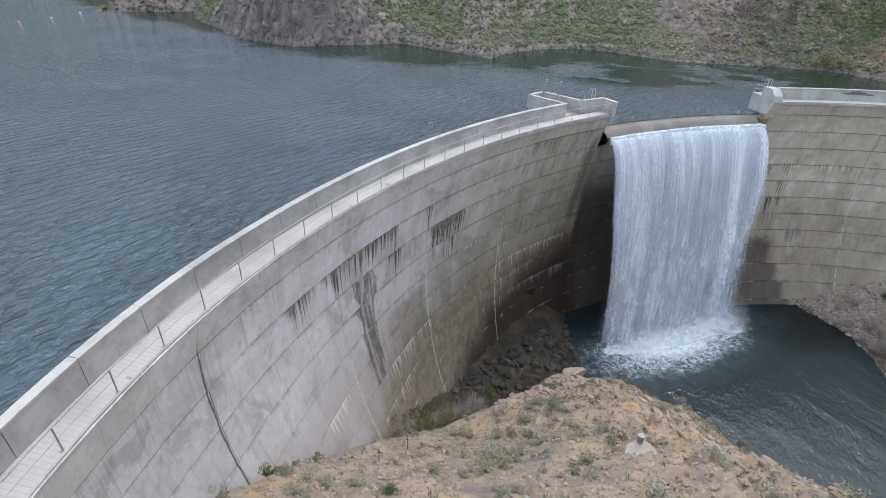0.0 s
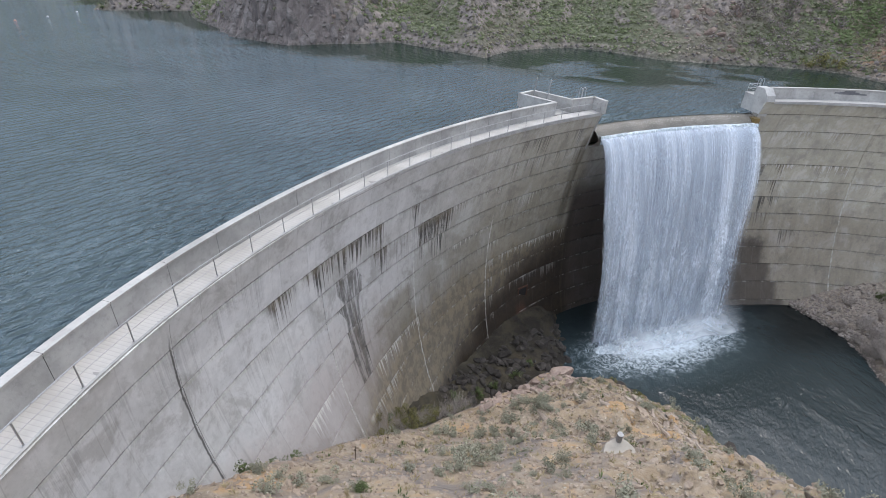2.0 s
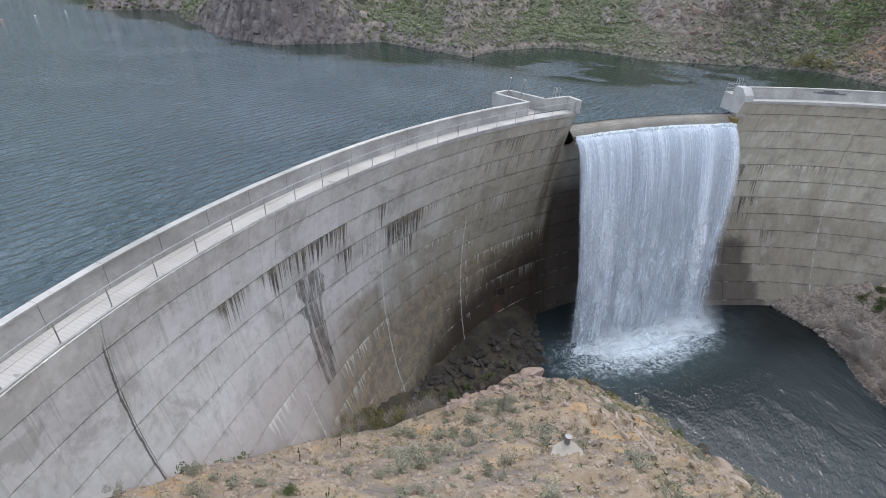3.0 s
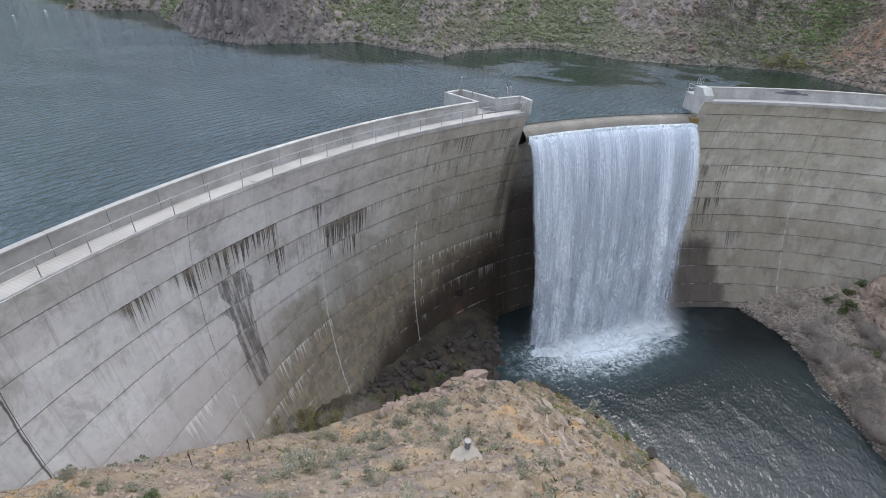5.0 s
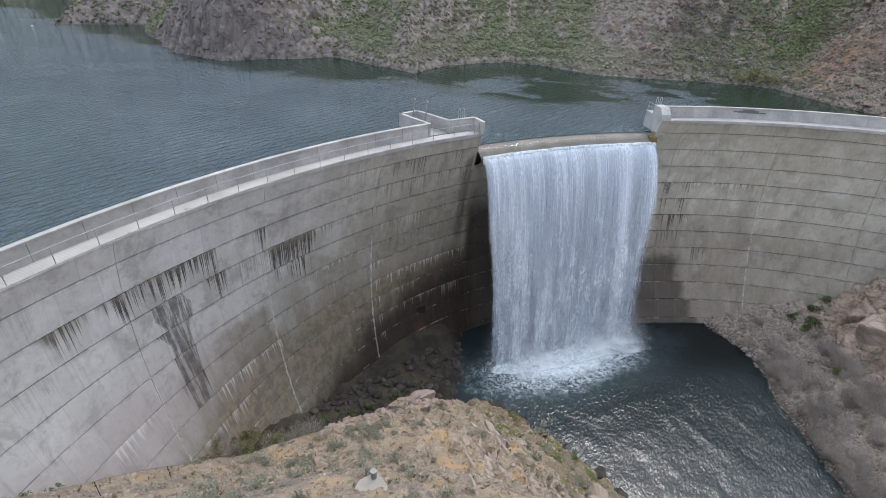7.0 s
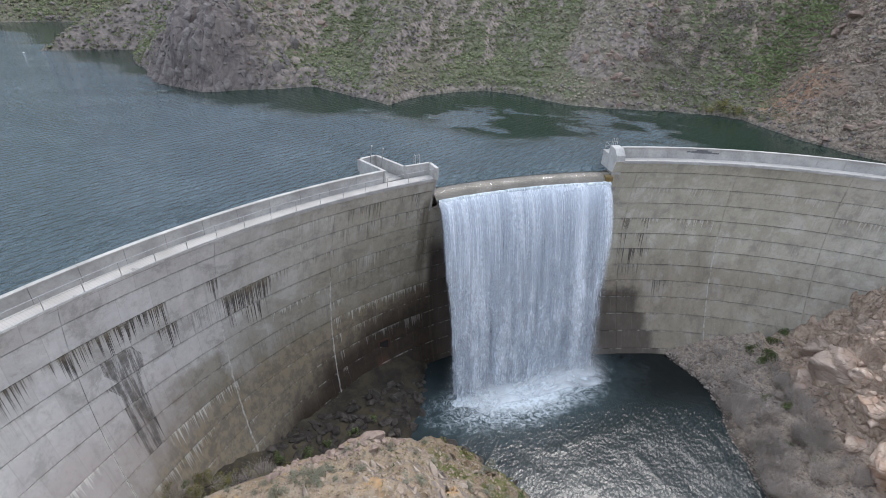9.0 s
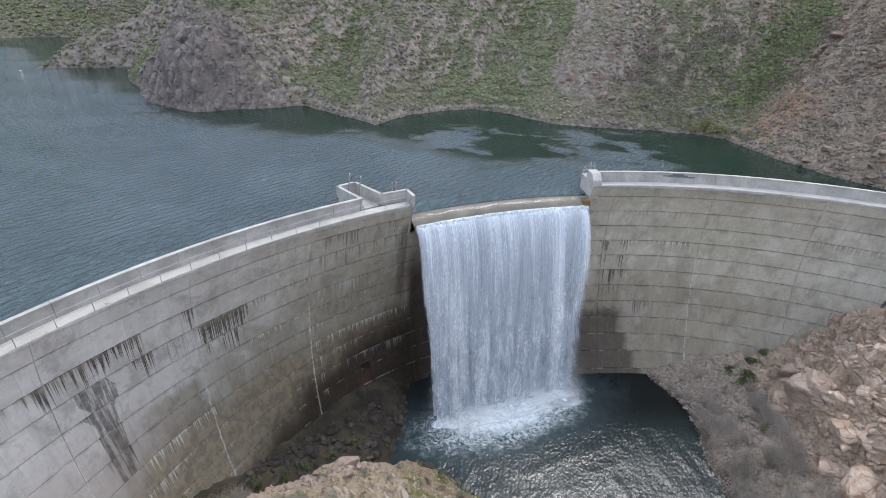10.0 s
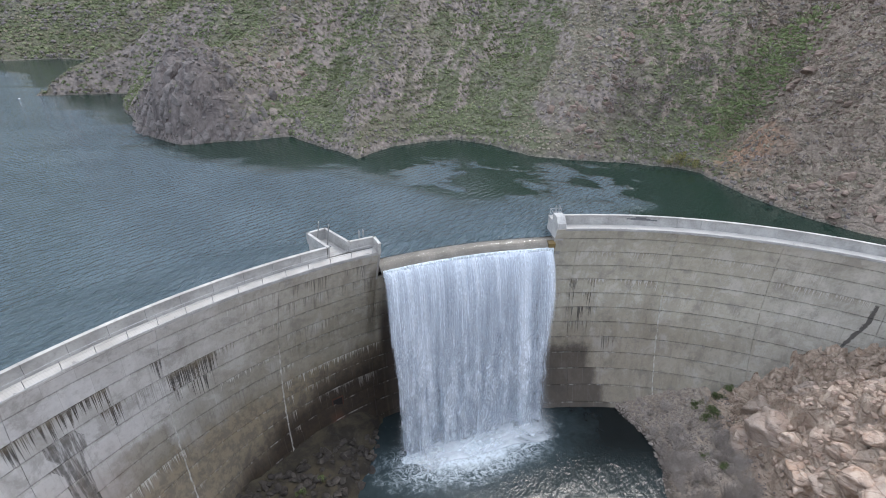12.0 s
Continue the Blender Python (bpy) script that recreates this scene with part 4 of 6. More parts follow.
def hills(x, y):
    wx, wy = x + 5 * fractal(x / 18, y / 18, 3, 5), y + 5 * fractal(x / 18, y / 18, 3, 9)
    d = signed_gap(wx * 0.6 + x * 0.4, wy * 0.6 + y * 0.4, SHORE, [(2000, -300), (2000, 3000), (-2000, 3000), (-2000, 215)])
    up = np.maximum(d, 0)
    along, inland = (x + 33) * 0.78 - (y - 101) * 0.62, (x + 33) * 0.62 + (y - 101) * 0.78
    bluff = np.exp(-(along / 22) ** 4) * np.exp(-((inland - 2) / 13) ** 2)
    rough = smooth01(up, 0, 10)
    z = up * (0.46 + 0.36 * bluff) + 1.1 * (1 - np.exp(-up / 1.0))
    z = z + rough * (9 * fractal(x / 46, y / 46, 4, 21, True) * smooth01(up, 4, 45) + 3.2 * fractal(x / 15, y / 15, 4, 31, True) * (0.35 + bluff) + 0.7 * fractal(x / 3.1, y / 3.1, 3, 41))
    tone, gap, lean = blocks(along / 4.2 + 0.4 * fractal(along / 5, inland / 5, 2, 52), inland / 9.0, 53)
    z = z + bluff * smooth01(up, 0, 2.5) * (4.0 * fractal(along / 3.4, inland / 13, 4, 51, True) + 3.6 * (1 - np.exp(-up / 1.6)) + 3.4 * tone - 2.2 * smooth01(0.25 - gap, 0, 0.25))
    east = smooth01(x, 68, 84) * smooth01(up, 0, 3)
    tone, gap, lean = blocks((x * 0.55 + y * 0.83) / 3.0, (x * 0.83 - y * 0.55) / 6.5, 63)
    z = z + east * (2.6 * fractal((x + y) / 9, (x - y) / 16, 4, 61, True) + up * 0.12 + 1.3 * tone + 1.2 * lean - 0.7 * smooth01(0.15 - gap, 0, 0.15))
    # spur behind the bluff
    t = np.clip(((x + 86) * 0.9 + (y - 131) * 0.43) / 45, 0, 1)
    sx, sy = x + 86 - 40.5 * t, y - 131 - 19.4 * t
    z = z + np.minimum(up * 0.9, 10 * t + 1.5) * np.exp(-(np.hypot(sx, sy) / 9) ** 2)
    z = z + smooth01(up, 1, 13) * 2.7 * spur_field(x, y) * (1 - 0.5 * bluff)
    gully = np.abs((x - 72) * 0.80 - (y - 90) * 0.60)
    z = z - np.minimum(up * 0.25, 5) * np.exp(-(gully / 7) ** 2)
    return np.where(d > 0, np.maximum(z, 0.12 + 0.05 * up), np.maximum(d * 0.45, -24))


def gorge(x, y):
    """Downstream ground."""
    n1, n2 = fractal(x / 6, y / 6, 4, 71), fractal(x / 1.3, y / 1.3, 3, 81)
    n3 = fractal(x / 2.2, y / 2.2, 3, 85, True)
    jag = fractal((x * 0.8 + y * 0.6) / 3.2, (y * 0.8 - x * 0.6) / 7.5, 4, 91, True)
    # knoll
    top = 6.2 + 0.073 * x - 0.838 * y - 0.08 * np.maximum(x - 10, 0) + 0.242 * np.maximum(y - 24, 0) - 0.6 * np.maximum(x - 18, 0)
    top = top + 1.3 * np.exp(-((x - 12.5) ** 2 + (y - 33) ** 2) / 5)
    top = top + 1.1 * np.exp(-((x - 15) ** 2 + (y - 26.5) ** 2) / 9) + 1.2 * np.exp(-((x - 24) ** 2 + (y - 30.5) ** 2) / 9)
    top = top - 1.1 * np.exp(-((x - 3.5) ** 2 / 24 + (y - 22.5) ** 2 / 40))
    off = -signed_gap(x, y, KNOLL, [(-60, -80)])
    out = np.maximum(off + 0.9 * n1, 0)
    tone3, gap3, lean3 = blocks((x * 0.55 - y * 0.83) / 1.7 + 0.5 * n1, (x * 0.83 + y * 0.55) / 1.1 + 0.4 * n1, 93)
    rough = smooth01(x, 7, 14) * 1.5 * (0.4 * jag + 0.5 * tone3 + 0.3 * lean3 - 0.35 * smooth01(0.16 - gap3, 0, 0.16))
    knoll = top + 0.9 * n1 + 0.3 * n2 + 0.25 * n3 + rough - out * (0.85 + 0.3 * smooth01(x, 2, 8)) - 0.06 * smooth01(x, -2, 8) * out ** 2
    # floor: river bed, and rubble between the knoll and the dam
    floor = -24.0 + 1.3 * n1 + 0.5 * n2 - smooth01(x, 12.5, 21) * 4.5 + smooth01(14 - x, 0, 12) * 2.0 + smooth01(-x, -3.5, 8.5) * 7
    # right bank
    xs = 53.9 - 0.085 * np.maximum(y - 50, 0) ** 1.8 + 1.2 * fractal(y / 7, x * 0 + 3.3, 3, 101)
    d = x - xs
    face = x - 63.7 + 1.2 * fractal(x / 9, y / 9, 3, 111)
    bank = POOL + 0.32 * np.maximum(d, 0) + 0.75 * np.minimum(d, 0) + np.clip(face, 0, 7.5) * (1.12 - 0.5 * smooth01(y, 47, 55)) + np.maximum(face - 7.5, 0) * 0.4
    tone, gap, lean = blocks((x * 0.8 + y * 0.6) / 2.7 + 0.5 * n1, (y * 0.8 - x * 0.6) / 1.9 + 0.3 * n3, 113)
    tone2, gap2, lean2 = blocks((x * 0.7 + y * 0.7) / 1.1 + 0.4 * n1, (y * 0.7 - x * 0.7) / 0.8, 117)
    split = 2.6 * tone + 1.8 * lean - 1.1 * smooth01(0.14 - gap, 0, 0.14) + 0.45 * tone2 + 0.4 * lean2 - 0.3 * smooth01(0.2 - gap2, 0, 0.2)
    bank = bank + 0.35 * n2 * smooth01(d, 0, 3) + smooth01(face, -1, 2) * (0.9 * jag + 0.5 * n1 + 0.3 * n3 + split)
    bank = bank - 2.6 * smooth01(np.hypot(x - AXIS[0], y - AXIS[1]), 55, 60.5) * smooth01(x, 63, 67)
    z = np.maximum(np.maximum(knoll, floor), np.maximum(bank, -29))
    west = np.maximum(-x - 22, 0) * 0.5 * smooth01(y, 30, 5)
    return z + west


def ground_height(x, y):
    x, y = np.asarray(x, float), np.asarray(y, float)
    rr = np.hypot(x - AXIS[0], y - AXIS[1])
    deg = np.degrees(np.arctan2(y - AXIS[1], x - AXIS[0]))
    up = smooth01(rr, 67.6, 69.0)
    deg = np.where(deg < -90, deg + 360, deg)
    side = np.maximum(smooth01(deg, 57, 46), smooth01(deg, 184, 196))
    lake = hills(x, y)
    z = gorge(x, y) * (1 - up) + lake * up
    # abutments rise past both ends of the dam
    z = z + side * (np.clip(4 - z, 0, 30)) * smooth01(rr, 40, 62) * smooth01(130 - rr, 0, 50)
    return z


def spaced(stops):
    """Grid lines: (from, to, step) stretches joined."""
    v = [stops[0][0]]
    for a, b, s in stops:
        n = max(1, round((b - a) / s))
        v += [a + (b - a) * k / n for k in range(1, n + 1)]
    return np.array(v)


GX = spaced([(-900, -420, 60), (-420, -150, 9), (-150, -66, 1.7), (-66, -16, 0.8), (-16, 34, 0.36), (34, 61, 0.5), (61, 84, 0.3), (84, 104, 0.7), (104, 150, 1.8), (150, 420, 10), (420, 900, 60)])
GY = spaced([(-700, -160, 60), (-160, -20, 7), (-20, 8, 1.0), (8, 56, 0.36), (56, 64, 0.5), (64, 118, 0.72), (118, 150, 1.1), (150, 240, 2.0), (240, 420, 10), (420, 900, 60)])
gx, gy = np.meshgrid(GX, GY)
gz = ground_height(gx, gy)
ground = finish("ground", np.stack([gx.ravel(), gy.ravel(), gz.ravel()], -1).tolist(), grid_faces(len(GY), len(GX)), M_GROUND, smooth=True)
spur = ground.data.attributes.new("spur", "FLOAT", "POINT")
spur.data.foreach_set("value", np.clip(0.5 + 0.4 * spur_field(gx, gy), 0, 1).ravel())
tagged(ground, "dry rocky canyon slopes with ochre soil, scree and green hills beyond", "ground", kind="structure")


# broken rock is faceted, soil is soft
cx, cy = (gx[:-1, :-1] + gx[1:, 1:]) / 2, (gy[:-1, :-1] + gy[1:, 1:]) / 2
facet = ((cx > 63) & (cy < 60)) | ((cx - (cy - 80) * 0.35 > 74) & (cy > 60)) | (np.abs((cx + 33) * 0.78 - (cy - 101) * 0.62) < 23) & (np.abs((cx + 33) * 0.62 + (cy - 101) * 0.78) < 14)
ground.data.polygons.foreach_set("use_smooth", (~facet).ravel())


def height_at(x, y):
    i, j = np.clip(np.searchsorted(GX, x) - 1, 0, len(GX) - 2), np.clip(np.searchsorted(GY, y) - 1, 0, len(GY) - 2)
    fx, fy = (x - GX[i]) / (GX[i + 1] - GX[i]), (y - GY[j]) / (GY[j + 1] - GY[j])
    return (gz[j, i] * (1 - fx) + gz[j, i + 1] * fx) * (1 - fy) + (gz[j + 1, i] * (1 - fx) + gz[j + 1, i + 1] * fx) * fy


# ---- water ----
def lake_surface():
    degs = np.linspace(44, 212, 85)
    rad = [65.6, 68, 75, 90, 120, 160, 220, 300, 420, 600]
    dip = lambda a, r: -0.2 if r < 66 and SPILL_R - 0.4 < a < SPILL_L + 0.4 else 0.0
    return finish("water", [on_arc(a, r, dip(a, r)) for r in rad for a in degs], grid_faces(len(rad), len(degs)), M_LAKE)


tagged(lake_surface(), "rippled dark blue-green reservoir water behind the dam", "lake", kind="structure")
PX, PY = spaced([(5, 18, 1.5), (18, 58, 0.27), (58, 72, 3)]), spaced([(-90, 10, 8), (10, 61, 0.27), (61, 66, 2)])
pxx, pyy = np.meshgrid(PX, PY)
chop = fractal((pxx * 0.9 + pyy * 0.42) / 1.9, (pyy * 0.9 - pxx * 0.42) / 2.6, 3, 171, True) + 0.6 * fractal(pxx / 4.5, pyy / 4.5, 2, 181)
chop = chop * (0.02 + 0.045 * smooth01(np.hypot(pxx - 29, pyy - 50), 5, 20)) * smooth01(pyy, -20, 12)
pool = finish("water", np.stack([pxx.ravel(), pyy.ravel(), (POOL + chop).ravel()], -1).tolist(), grid_faces(len(PY), len(PX)), M_POOL, smooth=True)
tagged(pool, "dark choppy plunge pool with drifting foam below the fall", "pool", kind="structure")


# ---- the dam ----
dam = empty("dam", (*AXIS, POOL))
tagged(dam, "curved grey concrete arch dam with lift joints and mineral streaks", "dam", kind="structure")
bpy.context.view_layer.update()
DAM_INV = Matrix.Translation((-AXIS[0], -AXIS[1], -POOL))


def under(ob, parent, inv=DAM_INV):
    """Hang a part under a thing without moving it."""
    ob.parent = parent
    ob.matrix_parent_inverse = inv
    return ob


def dam_core():
    """The body behind the face blocks, seen only in the joints."""
    degs = [60 + k * 1.25 for k in range(105)]
    rows = []
    for a in degs:
        spill = SPILL_R <= a <= SPILL_L
        prof = []
        for z in (CREST - 0.05, 0.9, -0.1, -1.6) if not spill else (-2.4, -2.4, -2.4, -2.4):
            prof.append((face_radius(a, z) + 0.17, z))
        for k in range(1, 13):
            z = -2.286 * k - 0.2
            prof.append((face_radius(a, z) + 0.17, z))
        prof += [(69.5, -28.0), (69.5, -4.0), (67.6, -1.0 if not spill else -2.7), (R_OUT - 0.1, -0.25 if not spill else -2.6), (R_OUT - 0.1, CREST - 0.05 if not spill else -2.5)]
        rows += [on_arc(a, r, z) for r, z in prof]
    n = 21
    faces = grid_faces(len(degs), n, True)
    faces += [tuple(range(n)), tuple(range(len(rows) - n, len(rows)))[::-1]]
    return finish("core", rows, faces, M_JOINT)


under(dam_core(), dam)

JOINTS = [60, 63.6, 75.0, 86.3, 97.6, 109.5, 121.4, 131.9, 142.7, 153.0, 163.3, 174.0, 185.0]


# where seepage comes out: from, to angle; from, to depth of the lifts; dark, lime, ochre
SEEPS = [
    (153.4, 157.6, 2, 2, 1.0, 0.15, 0.5), (147.0, 151.2, 2, 2, 1.5, 0.15, 0.8), (151.2, 153.4, 2, 2, 1.1, 0.15, 0.5), (149.6, 151.8, 3, 3, 2.6, 0.0, 0.1), (150.0, 151.9, 4, 5, 3.0, 0.0, 0.1), (150.2, 151.8, 6, 6, 2.2, 0.0, 0.1), (146.8, 148.2, 2, 3, 1.2, 0.0, 0.2),
    (138.7, 142.9, 3, 3, 1.6, 0.1, 0.7), (139.3, 142.2, 4, 4, 1.1, 0.4, 0.0), (142.6, 144.0, 2, 2, 0.9, 0.0, 0.0), (143.0, 146.5, 3, 3, 0.35, 0.3, 0.1), (132.2, 138.6, 3, 3, 0.75, 0.6, 0.2), (133.0, 138.8, 5, 5, 0.2, 0.8, 0.0),
    (121.0, 130.8, 7, 7, 0.3, 1.0, 0.5), (127.0, 130.6, 7, 8, 0.9, 0.5, 0.9), (143.4, 149.6, 7, 7, 0.15, 1.0, 0.8), (145.0, 152.8, 8, 8, 0.1, 0.8, 1.0), (150.5, 154.0, 9, 9, 0.1, 0.8, 0.6),
    (154.6, 157.6, 6, 6, 0.15, 1.0, 0.1), (121.0, 131.6, 2, 2, 0.45, 0.3, 0.1), (121.0, 131.6, 4, 4, 0.3, 0.35, 0.0), (121.0, 131.6, 5, 5, 0.2, 0.15, 0.1), (132.5, 137.0, 1, 2, 0.15, 0.4, 0.0), (123.0, 130.5, 1, 1, 0.7, 0.1, 0.2),
    (87.5, 97.0, 2, 2, 0.1, 0.4, 0.5), (86.6, 97.5, 4, 4, 0.25, 0.75, 0.8), (94.0, 97.4, 4, 5, 0.9, 0.3, 0.3), (93.8, 97.5, 6, 6, 1.0, 0.1, 0.0), (93.0, 97.3, 7, 7, 0.6, 0.2, 0.0), (89.5, 93.0, 8, 8, 0.7, 0.1, 0.0),
    (64.5, 74.0, 3, 3, 0.05, 0.6, 0.6), (71.0, 74.0, 3, 3, 0.1, 0.4, 1.0), (69.8, 82.5, 2, 2, 0.08, 0.45, 0.1),
    (158.0, 170.0, 1, 1, 0.2, 0.15, 0.0), (132.0, 142.6, 6, 6, 0.2, 0.12, 0.15), (121.5, 131.8, 9, 9, 0.2, 0.5, 0.3), (157.0, 163.0, 3, 3, 0.15, 0.35, 0.1), (75.2, 86.0, 5, 5, 0.15, 0.15, 0.1), (131.5, 132.4, 6, 10, 0.0, 1.0, 0.0), (143.0, 144.0, 7, 11, 0.0, 0.9, 0.0),
]


def stain_of(deg, z):
    """(dark drips, lime drips, ochre rim) at a place on the face."""
    lift = (2.286 - z) / LIFT
    s = [0.0, 0.0, 0.0]
    for d0, d1, l0, l1, *amount in SEEPS:
        if d0 <= deg <= d1 and l0 - 0.02 <= lift <= l1 + 1.02:
            s = [max(p, q) for p, q in zip(s, amount)]
    return s


def joint_at(deg, z):
    """Upright joints fan out towards the foot."""
    return deg + 0.12 * min(max((deg - 110) / 18, -1.0), 1.0) * (2.286 - z) / LIFT


def face_block(d0, d1, z0, z1, name="concrete_block"):
    """One pour of the face: a curved slab with clean arrises and a shadow gap all round."""
    arc = 64.0 * math.pi / 180
    gap = 0.034
    proud = random.uniform(-0.012, 0.012)
    nu, nv = max(3, round((d1 - d0) * arc / 0.6)), 2
    side = 0.016 / arc
    vs = [z0 + gap + (z1 - z0 - 2 * gap) * k / nv for k in range(nv + 1)]
    verts, uv, loc, seep, rim, at = [], [], [], [], [], []
    for z in vs:
        e0, e1 = joint_at(d0, z) + side, joint_at(d1, z) - side
        for k in range(nu + 1):
            a = e0 + (e1 - e0) * k / nu
            at.append((a, z))
            edge = 0.018 if z in (vs[0], vs[-1]) or k in (0, nu) else 0.0
            verts.append(on_arc(a, face_radius(a, z) + proud + edge, z))
            uv.append((a * arc, z))
            loc.append((a * arc - d0 * arc, z1 - z))
            st = stain_of(a, (z0 + z1) / 2)
            seep.append(st[:2])
            flank = {0: d0, nu: d1}.get(k)
            line = (flank in (131.9, 142.7) and z < -7.0) or (flank in (86.3, 153.0) and z < -9.0)
            rim.append((st[2], 1.0 if line else 0.0))
    m = nu + 1
    faces = grid_faces(nv + 1, m)
    # the returns into the joint
    ring = [j for j in range(m)] + [i * m + nu for i in range(1, nv + 1)] + [nv * m + j for j in range(nu - 1, -1, -1)] + [i * m for i in range(nv - 1, 0, -1)]
    base = len(verts)
    for k in ring:
        a, z = at[k]
        verts.append(on_arc(a, face_radius(a, z) + 0.22, z))
        uv.append(uv[k])
        loc.append(loc[k])
        seep.append(seep[k])
        rim.append(rim[k])
    n = len(ring)
    faces += [(ring[(k + 1) % n], ring[k], base + k, base + (k + 1) % n) for k in range(n)]
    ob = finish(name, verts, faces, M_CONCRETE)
    for label, values in (("wall", uv), ("block", loc), ("seep", seep), ("rim", rim)):
        layer = ob.data.uv_layers.new(name=label)
        idx = np.empty(len(ob.data.loops), int)
        ob.data.loops.foreach_get("vertex_index", idx)
        layer.data.foreach_set("uv", np.array(values)[idx].ravel())
    return ob


def spillway_crest():
    """Rounded concrete lip that the water slides over."""
    prof = [(66.6, -3.0), (66.6, -0.9), (66.3, -0.42), (65.7, -0.22), (65.0, -0.3), (64.4, -0.58), (63.95, -1.0), (63.8, -1.3), (63.95, -1.55), (64.8, -2.25), (66.0, -3.0)]
    degs = [SPILL_R + (SPILL_L - SPILL_R) * k / 24 for k in range(25)]
    ob = finish("spillway_crest", [on_arc(a, r, z) for a in degs for r, z in prof], grid_faces(25, len(prof), True), M_CREST, smooth=True)
    return under(tagged(ob, "wet brown rounded spillway lip"), dam)


spillway_crest()


def arc_box(d0, d1, r0, r1, z0, z1, n=3):
    """A curved block, as vertices and faces."""
    verts, faces = [], []
    for k in range(n + 1):
        a = d0 + (d1 - d0) * k / n
        verts += [on_arc(a, r0, z0), on_arc(a, r1, z0), on_arc(a, r1, z1), on_arc(a, r0, z1)]
    faces = grid_faces(n + 1, 4, True)
    faces += [(0, 1, 2, 3), (4 * n + 3, 4 * n + 2, 4 * n + 1, 4 * n)]
    return verts, faces


def crest_slab(d0, d1):
    ob = finish("walkway", *arc_box(d0, d1, R_EDGE + 0.02, R_IN - 0.004, CREST - 0.25, CREST, 40), M_WALK)
    place = [((d0 + (d1 - d0) * (k // 4) / 40) * 1.117, R_IN if k % 4 in (1, 2) else R_EDGE) for k in range(164)]
    layer = ob.data.uv_layers.new(name="wall")
    layer.data.foreach_set("uv", np.array([place[l.vertex_index] for l in ob.data.loops]).ravel())
    under(tagged(ob, "pale worn walkway along the dam crest"), dam)
    kerb = finish("kerb", *arc_box(d0, d1, R_EDGE - 0.012, R_EDGE + 0.1, CREST - 0.3, CREST + 0.03, 40), M_PARAPET)
    under(kerb, dam)


crest_slab(SPILL_L + 0.25, 186)
crest_slab(60, SPILL_R - 1.1)


def parapet(d0, d1):
    step = 3.05 / 65.5 * 180 / math.pi
    n = round((d1 - d0) / step)
    for k in range(n):
        a, b = d0 + (d1 - d0) * k / n, d0 + (d1 - d0) * (k + 1) / n
        g = 0.012
        under(finish("parapet_panel", *arc_box(a + g, b - g, R_IN, R_OUT, CREST - 0.6, TOP - 0.1), M_PARAPET), dam)
        under(finish("parapet_cap", *arc_box(a + g, b - g, R_IN - 0.05, R_OUT + 0.04, TOP - 0.096, TOP), M_CAP), dam)


parapet(126.6, 186)
parapet(60, SPILL_R - 1.1)


def left_pier():
    """Gate platform that juts into the lake, and the wing wall to the spillway."""
    bm = bmesh.new()
    prism(bm, [(11.9, 50.2), (8.75, 53.4), (10.4, 54.9), (14.0, 51.9)], 0.9, CREST - 0.004)
    prism(bm, [(9.9, 52.25), (8.8, 53.36), (10.4, 54.84), (11.8, 53.7)], -6.0, 0.9)
    under(part("gate_platform", bm, M_DECK, None, "concrete gate platform over the lake"), dam)
    bm = bmesh.new()
    wall_strip(bm, [(11.95, 50.25), (8.75, 53.4), (10.4, 54.9), (13.95, 51.75), (16.6, 53.35), (17.5, 51.75)], 0.28, CREST - 0.02, TOP - 0.09)
    under(part("platform_wall", bm, M_PARAPET), dam)
    bm = bmesh.new()
    wall_strip(bm, [(11.95, 50.25), (8.75, 53.4), (10.4, 54.9), (13.95, 51.75), (16.6, 53.35), (17.5, 51.75)], 0.34, TOP - 0.086, TOP)
    under(part("wall_cap", bm, M_CAP), dam)
    pier_end(SPILL_L - 0.05, SPILL_L + 0.2)


def pier_end(d0, d1):
    """Flush end of the wall beside the spillway, following the lean of the face."""
    zs = [CREST - 0.02, 1.0, 0.2, -0.8, -1.8, -2.8]
    ring = [(0.01, z) for z in zs] + [(None, -2.8), (None, CREST - 0.02)]
    verts = []
    for a in (d0, d1):
        verts += [on_arc(a, 66.3 if dr is None else face_radius(a, z) + dr, z) for dr, z in ring]
    n = len(ring)
    faces = grid_faces(2, n, True) + [tuple(range(n)), tuple(range(2 * n - 1, n - 1, -1))]
    under(finish("pier_end", verts, faces, M_PARAPET), dam)


left_pier()


def right_pier():
    for name, d0, d1, r0, r1, z0, z1, m in (
        ("pier_step", SPILL_R - 1.7, SPILL_R - 0.12, 66.3, 67.9, -4.0, 1.85, M_PARAPET),
        ("pier_step_cap", SPILL_R - 1.74, SPILL_R - 0.08, 66.34, 67.95, 1.854, 1.93, M_CAP),
        ("pier_foot", SPILL_R - 0.08, SPILL_R + 0.7, 63.9, 66.2, -3.0, -0.35, M_MUD),
    ):
        under(finish(name, *arc_box(d0, d1, r0, r1, z0, z1, 2), m), dam)
    # end of the wing: its nose leans out with the face
    zs = [1.6, 1.0, 0.2, -0.8, -1.8, -2.8]
    ring = [(65.0, TOP - 0.05), (64.2, 2.3)] + [(None, z) for z in zs] + [(66.3, -2.8), (66.3, TOP - 0.05)]
    verts = []
    for a in (SPILL_R - 1.12, SPILL_R - 0.1):
        verts += [on_arc(a, face_radius(a, z) + 0.01 if r is None else r, z) for r, z in ring]
    n = len(ring)
    under(finish("pier_end", verts, grid_faces(2, n, True) + [tuple(range(n)), tuple(range(2 * n - 1, n - 1, -1))], M_PARAPET), dam)


right_pier()


